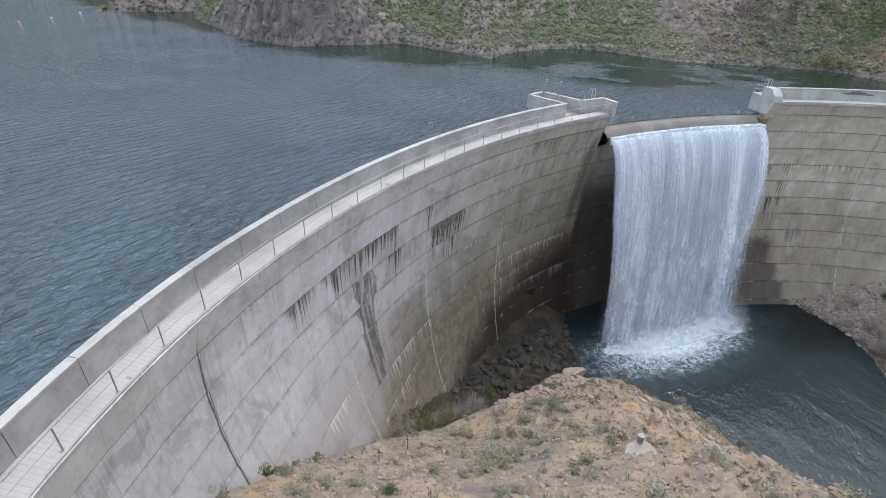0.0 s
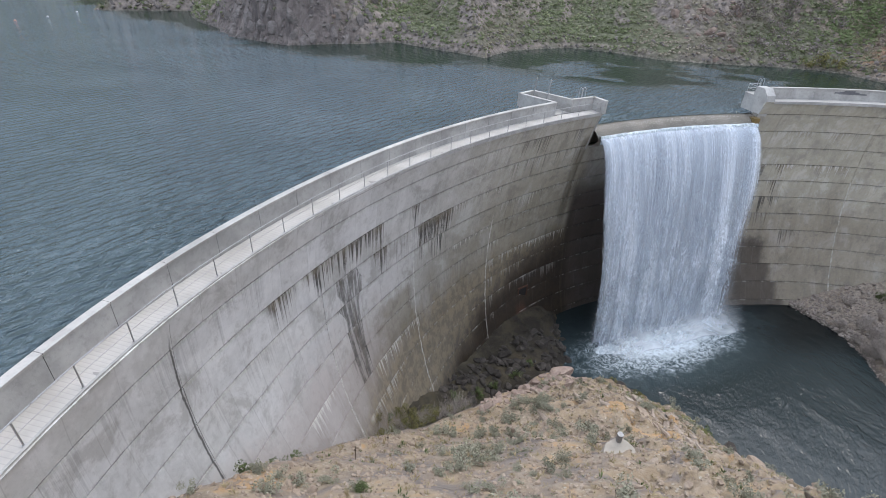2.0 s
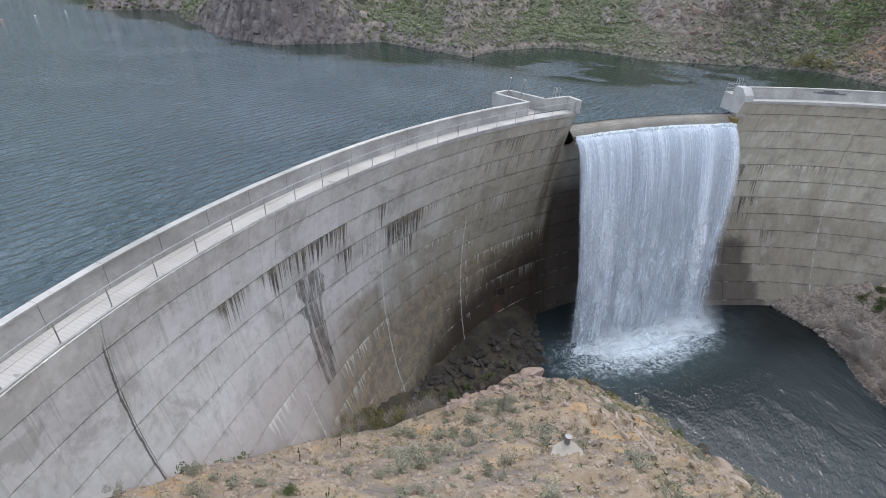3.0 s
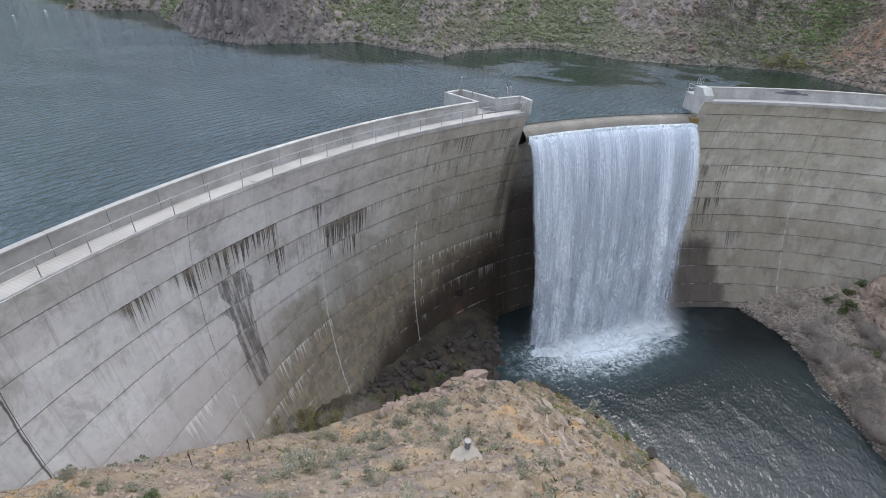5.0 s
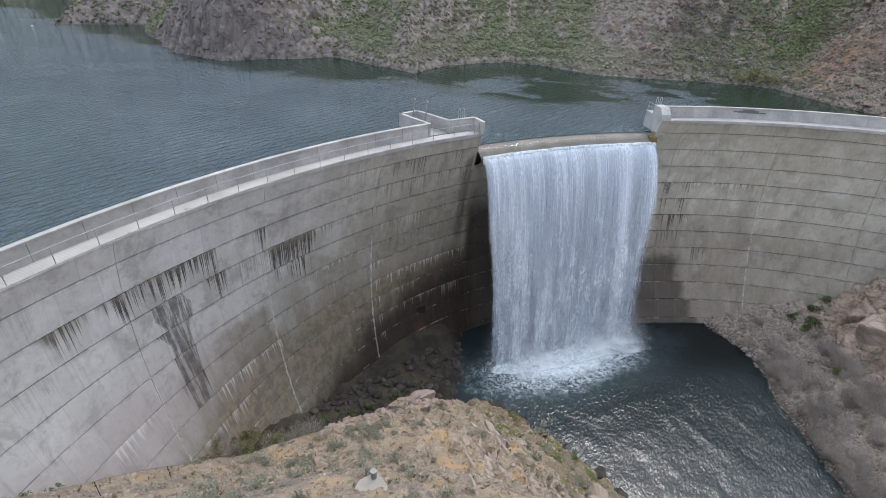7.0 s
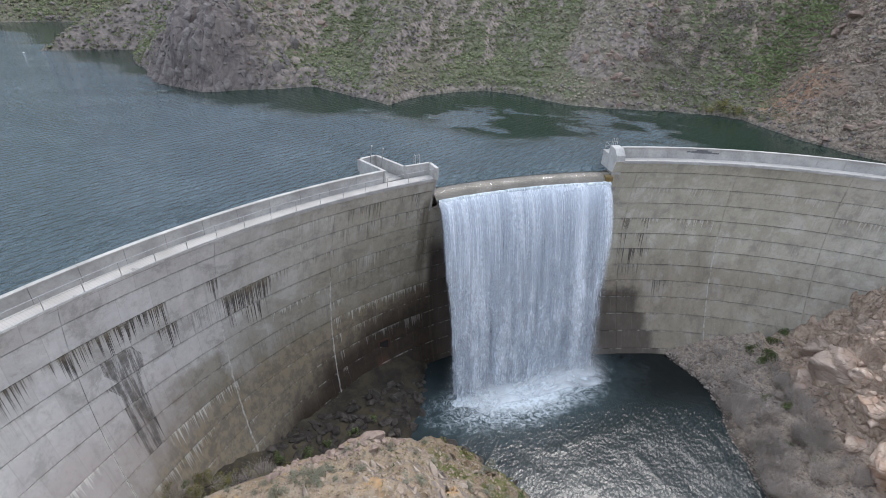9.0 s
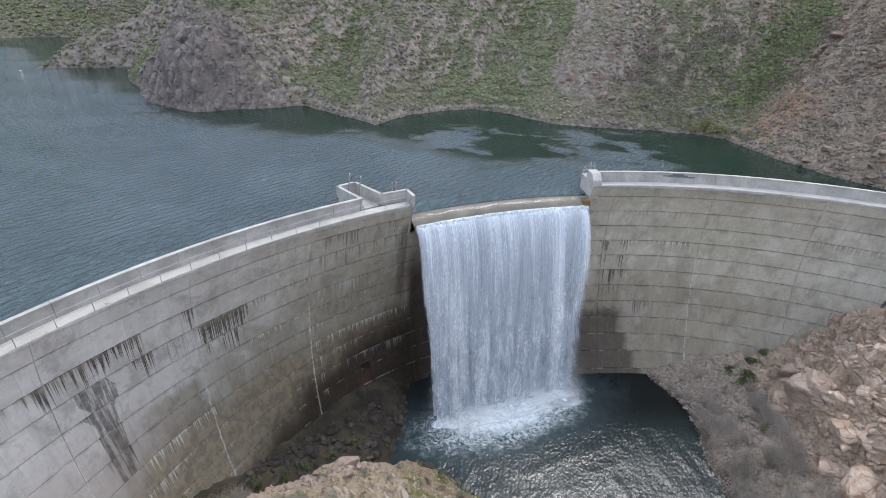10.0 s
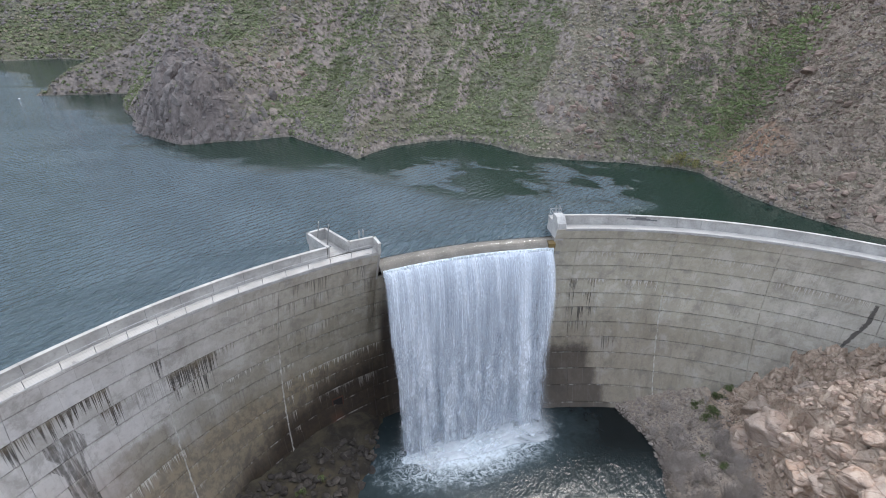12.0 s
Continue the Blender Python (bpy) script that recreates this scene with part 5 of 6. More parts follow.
def railing(d0, d1, r, label):
    base = Vector(on_arc((d0 + d1) / 2, r, CREST))
    rail = empty("railing", base)
    tagged(rail, label, "railing", "crest railing")
    inv = Matrix.Translation(-base)
    step = 2.24
    n = math.ceil((d1 - d0) / step)
    for k in range(n + 1):
        a = d1 - step * k if k < n else d0
        bm = bmesh.new()
        tube(bm, on_arc(a, r, CREST), on_arc(a, r, CREST + 1.07), 0.03, 8)
        post = under(part("post", bm, M_RAIL), rail, inv)
        bm = bmesh.new()
        tube(bm, on_arc(a, r, CREST), on_arc(a, r, CREST + 0.02), 0.075, 8)
        part("base_plate", bm, M_RAIL, post)
    for h in (1.07, 0.56):
        bm = bmesh.new()
        m = n * 3
        for k in range(m):
            tube(bm, on_arc(d0 + (d1 - d0) * k / m, r, CREST + h), on_arc(d0 + (d1 - d0) * (k + 1) / m, r, CREST + h), 0.026 if h > 1 else 0.012, 6)
        under(part("top_rail" if h > 1 else "cable", bm, M_RAIL), rail, inv)


railing(121.75, 182.74, R_EDGE + 0.15, "thin galvanised steel railing along the open crest walkway")


def hoop_ladder(x, y, z, deg, label):
    """Two bent grab hoops of a ladder top."""
    ladder = empty("ladder", (x, y, z))
    tagged(ladder, label, "ladder")
    a = radians(deg)
    for s in (-0.24, 0.24):
        bm = bmesh.new()
        ox, oy = -math.sin(a) * s, math.cos(a) * s
        pts = [Vector((ox, oy, -0.8)), Vector((ox, oy, 0.75))]
        pts += [Vector((ox + math.cos(a) * (0.2 - 0.2 * math.cos(k * math.pi / 6)), oy + math.sin(a) * (0.2 - 0.2 * math.cos(k * math.pi / 6)), 0.75 + 0.2 * math.sin(k * math.pi / 6))) for k in range(1, 7)]
        pts.append(pts[-1] - Vector((0, 0, 0.9)))
        for p, q in zip(pts, pts[1:]):
            tube(bm, p, q, 0.03, 8)
        part("hoop", bm, M_RAIL, ladder)
    for k in range(3):
        bm = bmesh.new()
        tube(bm, (math.sin(a) * 0.24, -math.cos(a) * 0.24, -0.7 + 0.3 * k), (-math.sin(a) * 0.24, math.cos(a) * 0.24, -0.7 + 0.3 * k), 0.018, 6)
        part("rung", bm, M_RAIL, ladder)


hoop_ladder(15.3, 52.75, TOP, 120, "galvanised grab hoops of a ladder over the wing wall")
hoop_ladder(*on_arc(SPILL_R - 0.7, 66.5, TOP - 0.2), 100, "galvanised grab hoops of a ladder on the end pier")


def gate_stem(x, y):
    g = empty("gate_stem", (x, y, CREST))
    tagged(g, "grey steel gate stem with a hoist foot on the platform", "gate hoist", "gate stems")
    bm = bmesh.new()
    tube(bm, (0, 0, 0.5), (0.3, 0.1, 2.95), 0.06, 10)
    stem = part("stem", bm, M_STEEL, g)
    bm = bmesh.new()
    tube(bm, (0.3, 0.1, 2.95), (0.31, 0.103, 3.06), 0.085, 10)
    part("cap", bm, M_CAP, stem, "pale stem cap")
    bm = bmesh.new()
    prism(bm, [(-0.22, -0.22), (0.22, -0.22), (0.22, 0.22), (-0.22, 0.22)], 0, 0.5, 0.05)
    foot = part("hoist_foot", bm, M_STEEL, g)
    bm = bmesh.new()
    tube(bm, (0.2, 0, 0.35), (0.42, 0, 0.35), 0.1, 10)
    part("gearbox", bm, M_STEEL, foot)


gate_stem(10.0, 52.9)
gate_stem(11.35, 52.2)


def pier_handrail():
    base = Vector(on_arc(SPILL_R - 0.3, 67.6, 1.93))
    h = empty("handrail", base)
    tagged(h, "small galvanised handrail on the lower pier step", "railing")
    inv = Matrix.Translation(-base)
    pts = [on_arc(SPILL_R - 0.2, 66.5, 1.93), on_arc(SPILL_R - 0.2, 67.8, 1.93), on_arc(SPILL_R - 1.5, 67.8, 1.93)]
    for p in pts:
        bm = bmesh.new()
        tube(bm, p, (p[0], p[1], p[2] + 1.0), 0.03, 8)
        under(part("post", bm, M_RAIL), h, inv)
    for z in (0.5, 1.0):
        for p, q in zip(pts, pts[1:]):
            bm = bmesh.new()
            tube(bm, (p[0], p[1], p[2] + z), (q[0], q[1], q[2] + z), 0.026, 8)
            under(part("rail", bm, M_RAIL), h, inv)


pier_handrail()


def sluice_outlet():
    """Square outlet low in the face with a rusty run below it."""
    a, z = 126.9, -20.5
    r = face_radius(a, z)
    o = empty("sluice_outlet", on_arc(a, r, z))
    inv = Matrix.Translation(-Vector(on_arc(a, r, z)))
    tagged(o, "small dark square outlet low in the wet dam face", "outlet")
    # no hollow behind: the hole's darkness is a block coloured near-black
    under(finish("opening", *arc_box(a - 0.55, a + 0.55, r - 0.05, r + 0.1, z - 0.7, z + 0.7, 1), M_DARK), o, inv)
    for d0, d1, z0, z1 in ((-0.7, 0.7, 0.7, 0.85), (-0.7, -0.55, -0.7, 0.7), (0.55, 0.7, -0.7, 0.7)):
        under(finish("surround", *arc_box(a + d0, a + d1, r - 0.09, r + 0.1, z + z0, z + z1, 1), M_RUST), o, inv)


sluice_outlet()


# ---- the fall ----
def fall_sheet(name, material, push, wave, seed, rows=70, cols=190):
    """A sheet of water thrown off the lip, falling freely to the pool."""
    verts, uv = [], []
    drop_time = math.sqrt(2 * (-1.1 - POOL + 0.2) / 9.81)
    for i in range(rows + 1):
        t = drop_time * i / rows
        for j in range(cols + 1):
            s = j / cols
            deg = SPILL_L + 0.02 + (SPILL_R - SPILL_L + 0.1) * s
            n = float(value_noise(s * 46, i * 0.07 + seed, seed)) + 0.5 * float(value_noise(s * 120, i * 0.16, seed + 7))
            n += 1.4 * float(value_noise(s * 11, i * 0.02, seed + 3))
            r = 63.82 - (3.0 + push + 0.25 * n) * t + wave * n * min(1, t)
            z = -1.12 - 0.6 * t - 0.5 * 9.3 * t * t + 0.05 * n
            deg += (1.5 * (1 - s) - 0.3 * s) * (t / drop_time) ** 1.3 + 0.12 * n * t
            verts.append(on_arc(deg, r, max(z, POOL - 0.3)))
            uv.append((23.1 * s, -1.1 - z))
    ob = finish(name, verts, grid_faces(rows + 1, cols + 1), material, smooth=True)
    layer = ob.data.uv_layers.new(name="sheet")
    idx = np.empty(len(ob.data.loops), int)
    ob.data.loops.foreach_get("vertex_index", idx)
    layer.data.foreach_set("uv", np.array(uv)[idx].ravel())
    return ob


fall = empty("waterfall", on_arc(111, 57, POOL))
tagged(fall, "white curtain of water pouring over the spillway", "waterfall")
FALL_INV = Matrix.Translation(-Vector(on_arc(111, 57, POOL)))
under(fall_sheet("water_curtain", M_FALL, 0.0, 0.22, 3), fall, FALL_INV)
under(fall_sheet("inner_curtain", M_FALL_BACK, -0.35, 0.18, 11), fall, FALL_INV)
under(fall_sheet("loose_spray", M_SPRAY, 0.35, 0.35, 23), fall, FALL_INV)


def lip_water():
    """Clear sheet sliding from the lake over the lip, and the broken white edge."""
    prof = [(65.75, -0.185), (65.5, -0.19), (65.3, -0.195), (65.0, -0.23), (64.4, -0.5), (63.95, -0.93), (63.75, -1.2)]
    degs = [SPILL_R + 0.02 + (SPILL_L - SPILL_R - 0.04) * k / 60 for k in range(61)]
    film = finish("clear_sheet", [on_arc(a, r, z) for a in degs for r, z in prof], grid_faces(61, len(prof)), M_FILM, smooth=True)
    under(film, fall, FALL_INV)
    # froth where the sheet breaks over the edge
    n = 900
    s = np.linspace(0, 1, n)
    path = [(64.0, -1.0, 0.0), (63.92, -0.98, 0.55), (63.82, -1.05, 1.0), (63.7, -1.22, 1.0), (63.6, -1.42, 0.6), (63.6, -1.7, 0.0)]
    rows = []
    for k, (r, z, grow) in enumerate(path):
        lump = 0.17 + 0.3 * fractal(s * 150, s * 0 + k * 0.6, 3, 301) + 0.12 * fractal(s * 24, s * 0 + 2.0, 3, 305)
        out = lump * grow - 0.1 * (1 - grow)
        for deg, o in zip(SPILL_L - 0.1 + (SPILL_R - SPILL_L + 0.2) * s, out):
            rows.append(on_arc(deg, r - o * 0.55, z + o * 0.8))
    froth = finish("lip_froth", rows, grid_faces(len(path), n), M_FOAM, smooth=True)
    under(tagged(froth, "broken white froth along the lip"), fall, FALL_INV)


lip_water()


def foam_heap():
    """Churned foam where the curtain lands."""
    n, m = 300, 90
    s, w = np.meshgrid(np.linspace(0, 1, n), np.linspace(0, 1, m), indexing="ij")
    deg = SPILL_L + 1.6 + (SPILL_R - SPILL_L - 2.0) * s
    lump = fractal(s * 60, w * 18, 5, 5, True)
    blob = fractal(s * 13, w * 5, 4, 15)
    ends = smooth01(np.minimum(s, 1 - s), 0, 0.12)
    bed = np.exp(-((w - 0.36) / 0.16) ** 2) * ends
    height = 0.45 * bed + (0.6 * lump + 0.35 * blob) * (0.12 + bed) - 0.2 - 0.5 * (1 - ends)
    rad = 58.2 - (4.4 + 1.9 * np.sin(math.pi * s)) * w + blob * 0.8
    a = np.radians(deg + 1.4 * blob)
    pts = np.stack([AXIS[0] + rad * np.cos(a), AXIS[1] + rad * np.sin(a), POOL + height], -1)
    return finish("foam", pts.reshape(-1, 3).tolist(), grid_faces(n, m), M_FOAM, smooth=True)


under(foam_heap(), fall, FALL_INV)


def paint_patch():
    """Dark smear painted over on the inner side of the parapet."""
    for d0, d1, z0, z1 in ((89.4, 91.6, 2.42, 2.72), (89.9, 91.1, 2.72, 2.86), (91.6, 92.1, 2.5, 2.66), (88.6, 89.4, 2.4, 2.56)):
        under(finish("paint_patch", *arc_box(d0, d1, R_IN - 0.006, R_IN + 0.01, z0, z1, 3), M_PAINT), dam)


M_PAINT = plain_concrete("dark_grey_paint", (0.14, 0.14, 0.15), 0.3)
paint_patch()


def mist_sheet(r, high, seed):
    """A soft veil of spray in front of the fall's foot."""
    n, m = 48, 12
    verts, uv = [], []
    for i in range(n + 1):
        s = i / n
        deg = SPILL_L + 1.6 + (SPILL_R - SPILL_L - 2.6) * s
        for j in range(m + 1):
            w = j / m
            rr = r + 1.6 * w + 0.8 * float(value_noise(s * 7, w * 2, seed))
            verts.append(on_arc(deg, rr, POOL + 0.05 + high * w))
            uv.append((s, w))
    ob = finish("mist", verts, grid_faces(n + 1, m + 1), M_MIST, smooth=True)
    layer = ob.data.uv_layers.new(name="sheet")
    idx = np.empty(len(ob.data.loops), int)
    ob.data.loops.foreach_get("vertex_index", idx)
    layer.data.foreach_set("uv", np.array(uv)[idx].ravel())
    ob.visible_shadow = False
    return under(ob, fall, FALL_INV)


mist_sheet(55.3, 6.5, 1)
mist_sheet(54.0, 4.0, 2)
mist_sheet(57.8, 8.0, 3)


# ---- stones, shrubs and other things on the ground ----
def ico(level):
    bm = bmesh.new()
    bmesh.ops.create_icosphere(bm, subdivisions=level, radius=1.0)
    v = np.array([x.co[:] for x in bm.verts])
    f = [tuple(x.index for x in y.verts) for y in bm.faces]
    bm.free()
    return v, f


def rock_shape(level, seed, cuts=9, squash=(1.0, 0.8, 0.62)):
    """An angular stone: a ball cut by random planes."""
    rng = np.random.RandomState(seed)
    v, f = ico(level)
    v = v * (1 + 0.16 * rng.rand(len(v), 1) * (level < 3))
    for _ in range(cuts):
        n = rng.normal(size=3)
        n /= np.linalg.norm(n)
        d = rng.uniform(0.5, 0.82)
        over = v @ n - d
        v = v - np.outer(np.maximum(over, 0), n)
    if level > 2:
        v = v * (1 + 0.05 * np.array([noise.noise(Vector(p) * 3.5 + Vector((seed, 0, 0))) for p in v])[:, None])
    return v * np.array(squash), f


def clump_shape(seed):
    """A low rounded scrub bush: an uneven mound ringed with loose leaves."""
    rng = np.random.RandomState(seed)
    v, f = ico(1)
    v = v * (0.55 + 0.75 * rng.rand(len(v), 1)) * np.array((0.58, 0.58, 0.4)) + np.array((0, 0, 0.1))
    f = [q for q in f if max(v[k][2] for k in q) > 0.2]
    w, h = bush_shape(seed + 40, 10, 0.95, 0.62, 0.24)
    return np.concatenate([v, w]), f + [tuple(k + len(v) for k in q) for q in h]


def turn(rng, tip=0.5):
    e = Euler((rng.uniform(-tip, tip), rng.uniform(-tip, tip), rng.uniform(0, 6.28)))
    return np.array(e.to_matrix())


def scatter(name, shapes, spots, material, label, category, seed=0, tip=0.4, sink=0.25, smooth=False):
    """Many small things in one mesh: spots are rows of x, y, size."""
    rng = np.random.RandomState(seed)
    vs, fs, count = [], [], 0
    for x, y, size in spots:
        v, f = shapes[rng.randint(len(shapes))]
        w = (v * size) @ turn(rng, tip).T + np.array((x, y, height_at(x, y) + size * (0.3 - sink)))
        vs.append(w)
        fs += [tuple(k + count for k in q) for q in f]
        count += len(v)
    ob = finish(name, np.concatenate(vs).tolist(), fs, material, smooth=smooth)
    return tagged(ob, label, category, kind="stuff")


def tuft_shape(seed, blades, spread, height, width, droop=0.3):
    """A clump of narrow leaves."""
    rng = np.random.RandomState(seed)
    v, f = [], []
    for _ in range(blades):
        a, lean = rng.uniform(0, 6.28), rng.uniform(0.1, 1.0)
        foot = np.array((math.cos(a), math.sin(a), 0)) * spread * rng.uniform(0, 0.45)
        tip = foot + np.array((math.cos(a) * spread * lean, math.sin(a) * spread * lean, height * rng.uniform(0.55, 1.0) * (1 - droop * lean)))
        side = np.array((-math.sin(a + rng.uniform(-0.6, 0.6)), math.cos(a), 0)) * width
        mid = (foot + tip) / 2 + np.array((0, 0, height * 0.15))
        n = len(v)
        v += [foot - side * 0.5, foot + side * 0.5, mid + side, tip, mid - side]
        f += [(n, n + 1, n + 2, n + 4), (n + 4, n + 2, n + 3)]
    return np.array(v), f


def bush_shape(seed, leaves, radius, height, leaf):
    """A rounded shrub crown of small leaves in uneven clumps."""
    rng = np.random.RandomState(seed)
    lumps = [(rng.normal(size=3) * np.array((0.45, 0.45, 0.22)) * radius + np.array((0, 0, height * rng.uniform(0.35, 0.75))), rng.uniform(0.25, 0.5) * radius) for _ in range(9)]
    v, f = [], []
    for _ in range(leaves):
        c, r = lumps[rng.randint(len(lumps))]
        d = rng.normal(size=3)
        d /= np.linalg.norm(d)
        p = c + d * r * rng.uniform(0.55, 1.1)
        p[2] = max(p[2], 0.02)
        a, b = rng.normal(size=3), rng.normal(size=3)
        a /= np.linalg.norm(a)
        b = np.cross(a, b / np.linalg.norm(b))
        s = leaf * rng.uniform(0.6, 1.3)
        n = len(v)
        v += [p - a * s, p + b * s * 0.45, p + a * s, p - b * s * 0.45]
        f.append((n, n + 1, n + 2, n + 3))
    return np.array(v), f


def twig_shape(seed, twigs, radius, height, width):
    """Bare stems that fork once or twice."""
    rng = np.random.RandomState(seed)
    v, f = [], []

    def stick(a, b, w0, w1):
        d = b - a
        s = np.cross(d, rng.normal(size=3))
        s /= np.linalg.norm(s) + 1e-9
        t = np.cross(d, s)
        t /= np.linalg.norm(t) + 1e-9
        n = len(v)
        v.extend([a + s * w0, a - s * w0 * 0.5 + t * w0 * 0.8, a - s * w0 * 0.5 - t * w0 * 0.8, b + s * w1, b - s * w1 * 0.5 + t * w1 * 0.8, b - s * w1 * 0.5 - t * w1 * 0.8])
        f.extend([(n, n + 1, n + 4, n + 3), (n + 1, n + 2, n + 5, n + 4), (n + 2, n, n + 3, n + 5)])

    for _ in range(twigs):
        a = rng.uniform(0, 6.28)
        foot = np.array((math.cos(a), math.sin(a), 0)) * radius * 0.25 * rng.rand()
        top = foot + np.array((math.cos(a) * radius * rng.uniform(0.2, 0.75), math.sin(a) * radius * rng.uniform(0.2, 0.75), height * rng.uniform(0.5, 0.85)))
        stick(foot, top, width, width * 0.6)
        for _ in range(4):
            k = rng.uniform(0.4, 1.0)
            p = foot + (top - foot) * k
            q = p + np.array((rng.normal() * radius * 0.28, rng.normal() * radius * 0.28, height * rng.uniform(0.12, 0.4)))
            stick(p, q, width * 0.6, width * 0.25)
    return np.array(v), f


def shrub(kind, seed):
    """A shrub thing: crown of leaves over a few stems."""
    crown_m, stem_m, n, rad, high, leaf, name, label = kind
    ob = empty(name)
    v, f = bush_shape(seed, n, rad, high, leaf)
    finish("crown", v.tolist(), f, crown_m, ob)
    v, f = twig_shape(seed + 50, 7, rad * 0.8, high * 0.8, 0.012)
    finish("stem", v.tolist(), f, stem_m, ob)
    return ob


SAGE = (M_SAGE, M_TWIG, 760, 0.55, 0.6, 0.052, "sage_shrub", "grey-green sagebrush on dry stony ground")
GREENB = (M_GREEN, M_TWIG, 700, 0.75, 1.1, 0.085, "green_shrub", "dense green shrub at the foot of the dam")
GOLD = (M_YELLOW, M_TWIG, 620, 0.85, 1.3, 0.085, "yellow_shrub", "yellow-green budding shrub in the damp ravine")


def plant(kind, spots, group, seed):
    """Copies of three forms of a shrub, at x, y, size."""
    rng = np.random.RandomState(seed)
    forms = [shrub(kind, seed + k) for k in range(3)]
    for ob in forms:
        tagged(ob, kind[7], "shrub", group)
    for i, (x, y, size) in enumerate(spots):
        m = Matrix.LocRotScale((x, y, height_at(x, y) - 0.05), Euler((0, 0, rng.uniform(0, 6.28))), None)
        if i < 3:
            forms[i].matrix_basis = m
            ob = forms[i]
        else:
            ob = copy_thing(forms[i % 3], m)
        ob.scale = (size, size, size * rng.uniform(0.8, 1.15))


rng = np.random.RandomState(4)


def knoll_spots(n, lo, hi, seed, rule=None):
    r = np.random.RandomState(seed)
    out = []
    while len(out) < n:
        x, y = r.uniform(-9, 33), r.uniform(7, 37)
        if signed_gap(np.array(x), np.array(y), KNOLL, [(-60, -80)]) < 0.3:
            continue
        if rule is not None and not rule(x, y, r):
            continue
        out.append((x, y, r.uniform(lo, hi) * (0.7 + 0.6 * r.rand())))
    return out


plant(SAGE, knoll_spots(260, 0.35, 1.15, 12, lambda x, y, r: float(value_noise(x / 4, y / 4, 3)) + 0.25 > r.rand() * 0.5), "knoll shrubs", 100)
plant(GREENB, [(-7.2, 15.6, 0.9), (-6.2, 16.6, 0.6), (-8.0, 14.7, 0.9), (62.8, 54.2, 1.3), (61.0, 55.2, 1.0), (-1.5, 11.5, 0.5), (27.6, 31.8, 0.7), (5.6, 35.0, 0.9), (7.4, 36.6, 0.8), (3.4, 33.4, 0.9), (9.6, 38.4, 0.8), (11.4, 40.6, 0.7), (-2.6, 27.4, 0.8), (0.8, 29.0, 0.7), (2.8, 31.6, 0.9), (4.2, 31.0, 0.6), (61.8, 53.2, 1.2), (66.2, 57.2, 1.1), (64.6, 56.9, 1.2), (59.4, 47.6, 0.8), (61.0, 45.6, 0.9), (58.6, 41.0, 0.7), (60.2, 38.4, 0.8)], "green shrubs", 130)
plant(GOLD, [(-0.5, 25.6, 1.1), (1.2, 27.2, 0.9), (3.0, 29.2, 0.8), (-2.2, 23.8, 0.9), (66.6, 93.4, 1.7), (68.5, 92.0, 1.5), (64.6, 93.8, 1.2), (22.0, 36.2, 0.5), (26.3, 34.4, 0.6), (24.4, 35.4, 0.5), (19.6, 37.0, 0.5), (2.2, 30.6, 0.8), (4.4, 32.6, 0.7), (-1.5, 28.6, 1.2), (-0.2, 29.6, 0.9), (-3.6, 26.4, 0.9), (1.2, 31.0, 0.8)], "yellow-green shrubs", 160)


def bare_bushes():
    kinds = []
    for k in range(3):
        v, f = twig_shape(300 + k, 60, 1.3, 1.7, 0.011)
        ob = finish("bare_bush", v.tolist(), f, M_DRY)
        tagged(ob, "leafless grey-pink willow bush on damp stony ground", "bush", "bank bushes")
        kinds.append(ob)
    r = np.random.RandomState(8)
    damp = [(-2.5, 25.6), (0.6, 27.6), (2.5, 28.8), (4.2, 30.0), (-4.5, 23.5), (1.6, 28.2), (-1.0, 26.6), (3.4, 29.6)]
    n = 0
    while n < 148:
        y = r.uniform(26, 56)
        x = 54.4 + r.uniform(0, 1) ** 1.7 * 9 - max(0, y - 50) * 0.25
        if n >= 140:
            x, y = damp[n - 140]
        z = height_at(x, y)
        if n < 140 and z < POOL + 0.1 or (n < 140 and y > 50 and r.rand() < 0.6):
            continue
        s = r.uniform(0.6, 1.35)
        m = Matrix.LocRotScale((x, y, z - 0.05), Euler((0, 0, r.uniform(0, 6.28))), None)
        ob = kinds[n] if n < 3 else copy_thing(kinds[n % 3], m)
        ob.matrix_basis = m
        ob.scale = (s, s, s)
        n += 1


bare_bushes()


def boulders(name, spots, material, label, group, seed, level=3):
    """Single rocks, sharing five shapes."""
    shapes = []
    for k in range(5):
        v, f = rock_shape(level, seed + k, 11)
        me = bpy.data.meshes.new(name)
        me.from_pydata(v.tolist(), [], f)
        me.materials.append(material)
        me.update()
        shapes.append(me)
    r = np.random.RandomState(seed)
    for x, y, s, sink in spots:
        ob = new(name, shapes[r.randint(5)])
        ob.location = (x, y, height_at(x, y) + s * (0.35 - sink))
        ob.rotation_euler = (r.uniform(-0.5, 0.5), r.uniform(-0.5, 0.5), r.uniform(0, 6.28))
        ob.scale = (s * r.uniform(0.85, 1.25), s * r.uniform(0.8, 1.1), s * r.uniform(0.75, 1.15))
        tagged(ob, label, "rock", group)


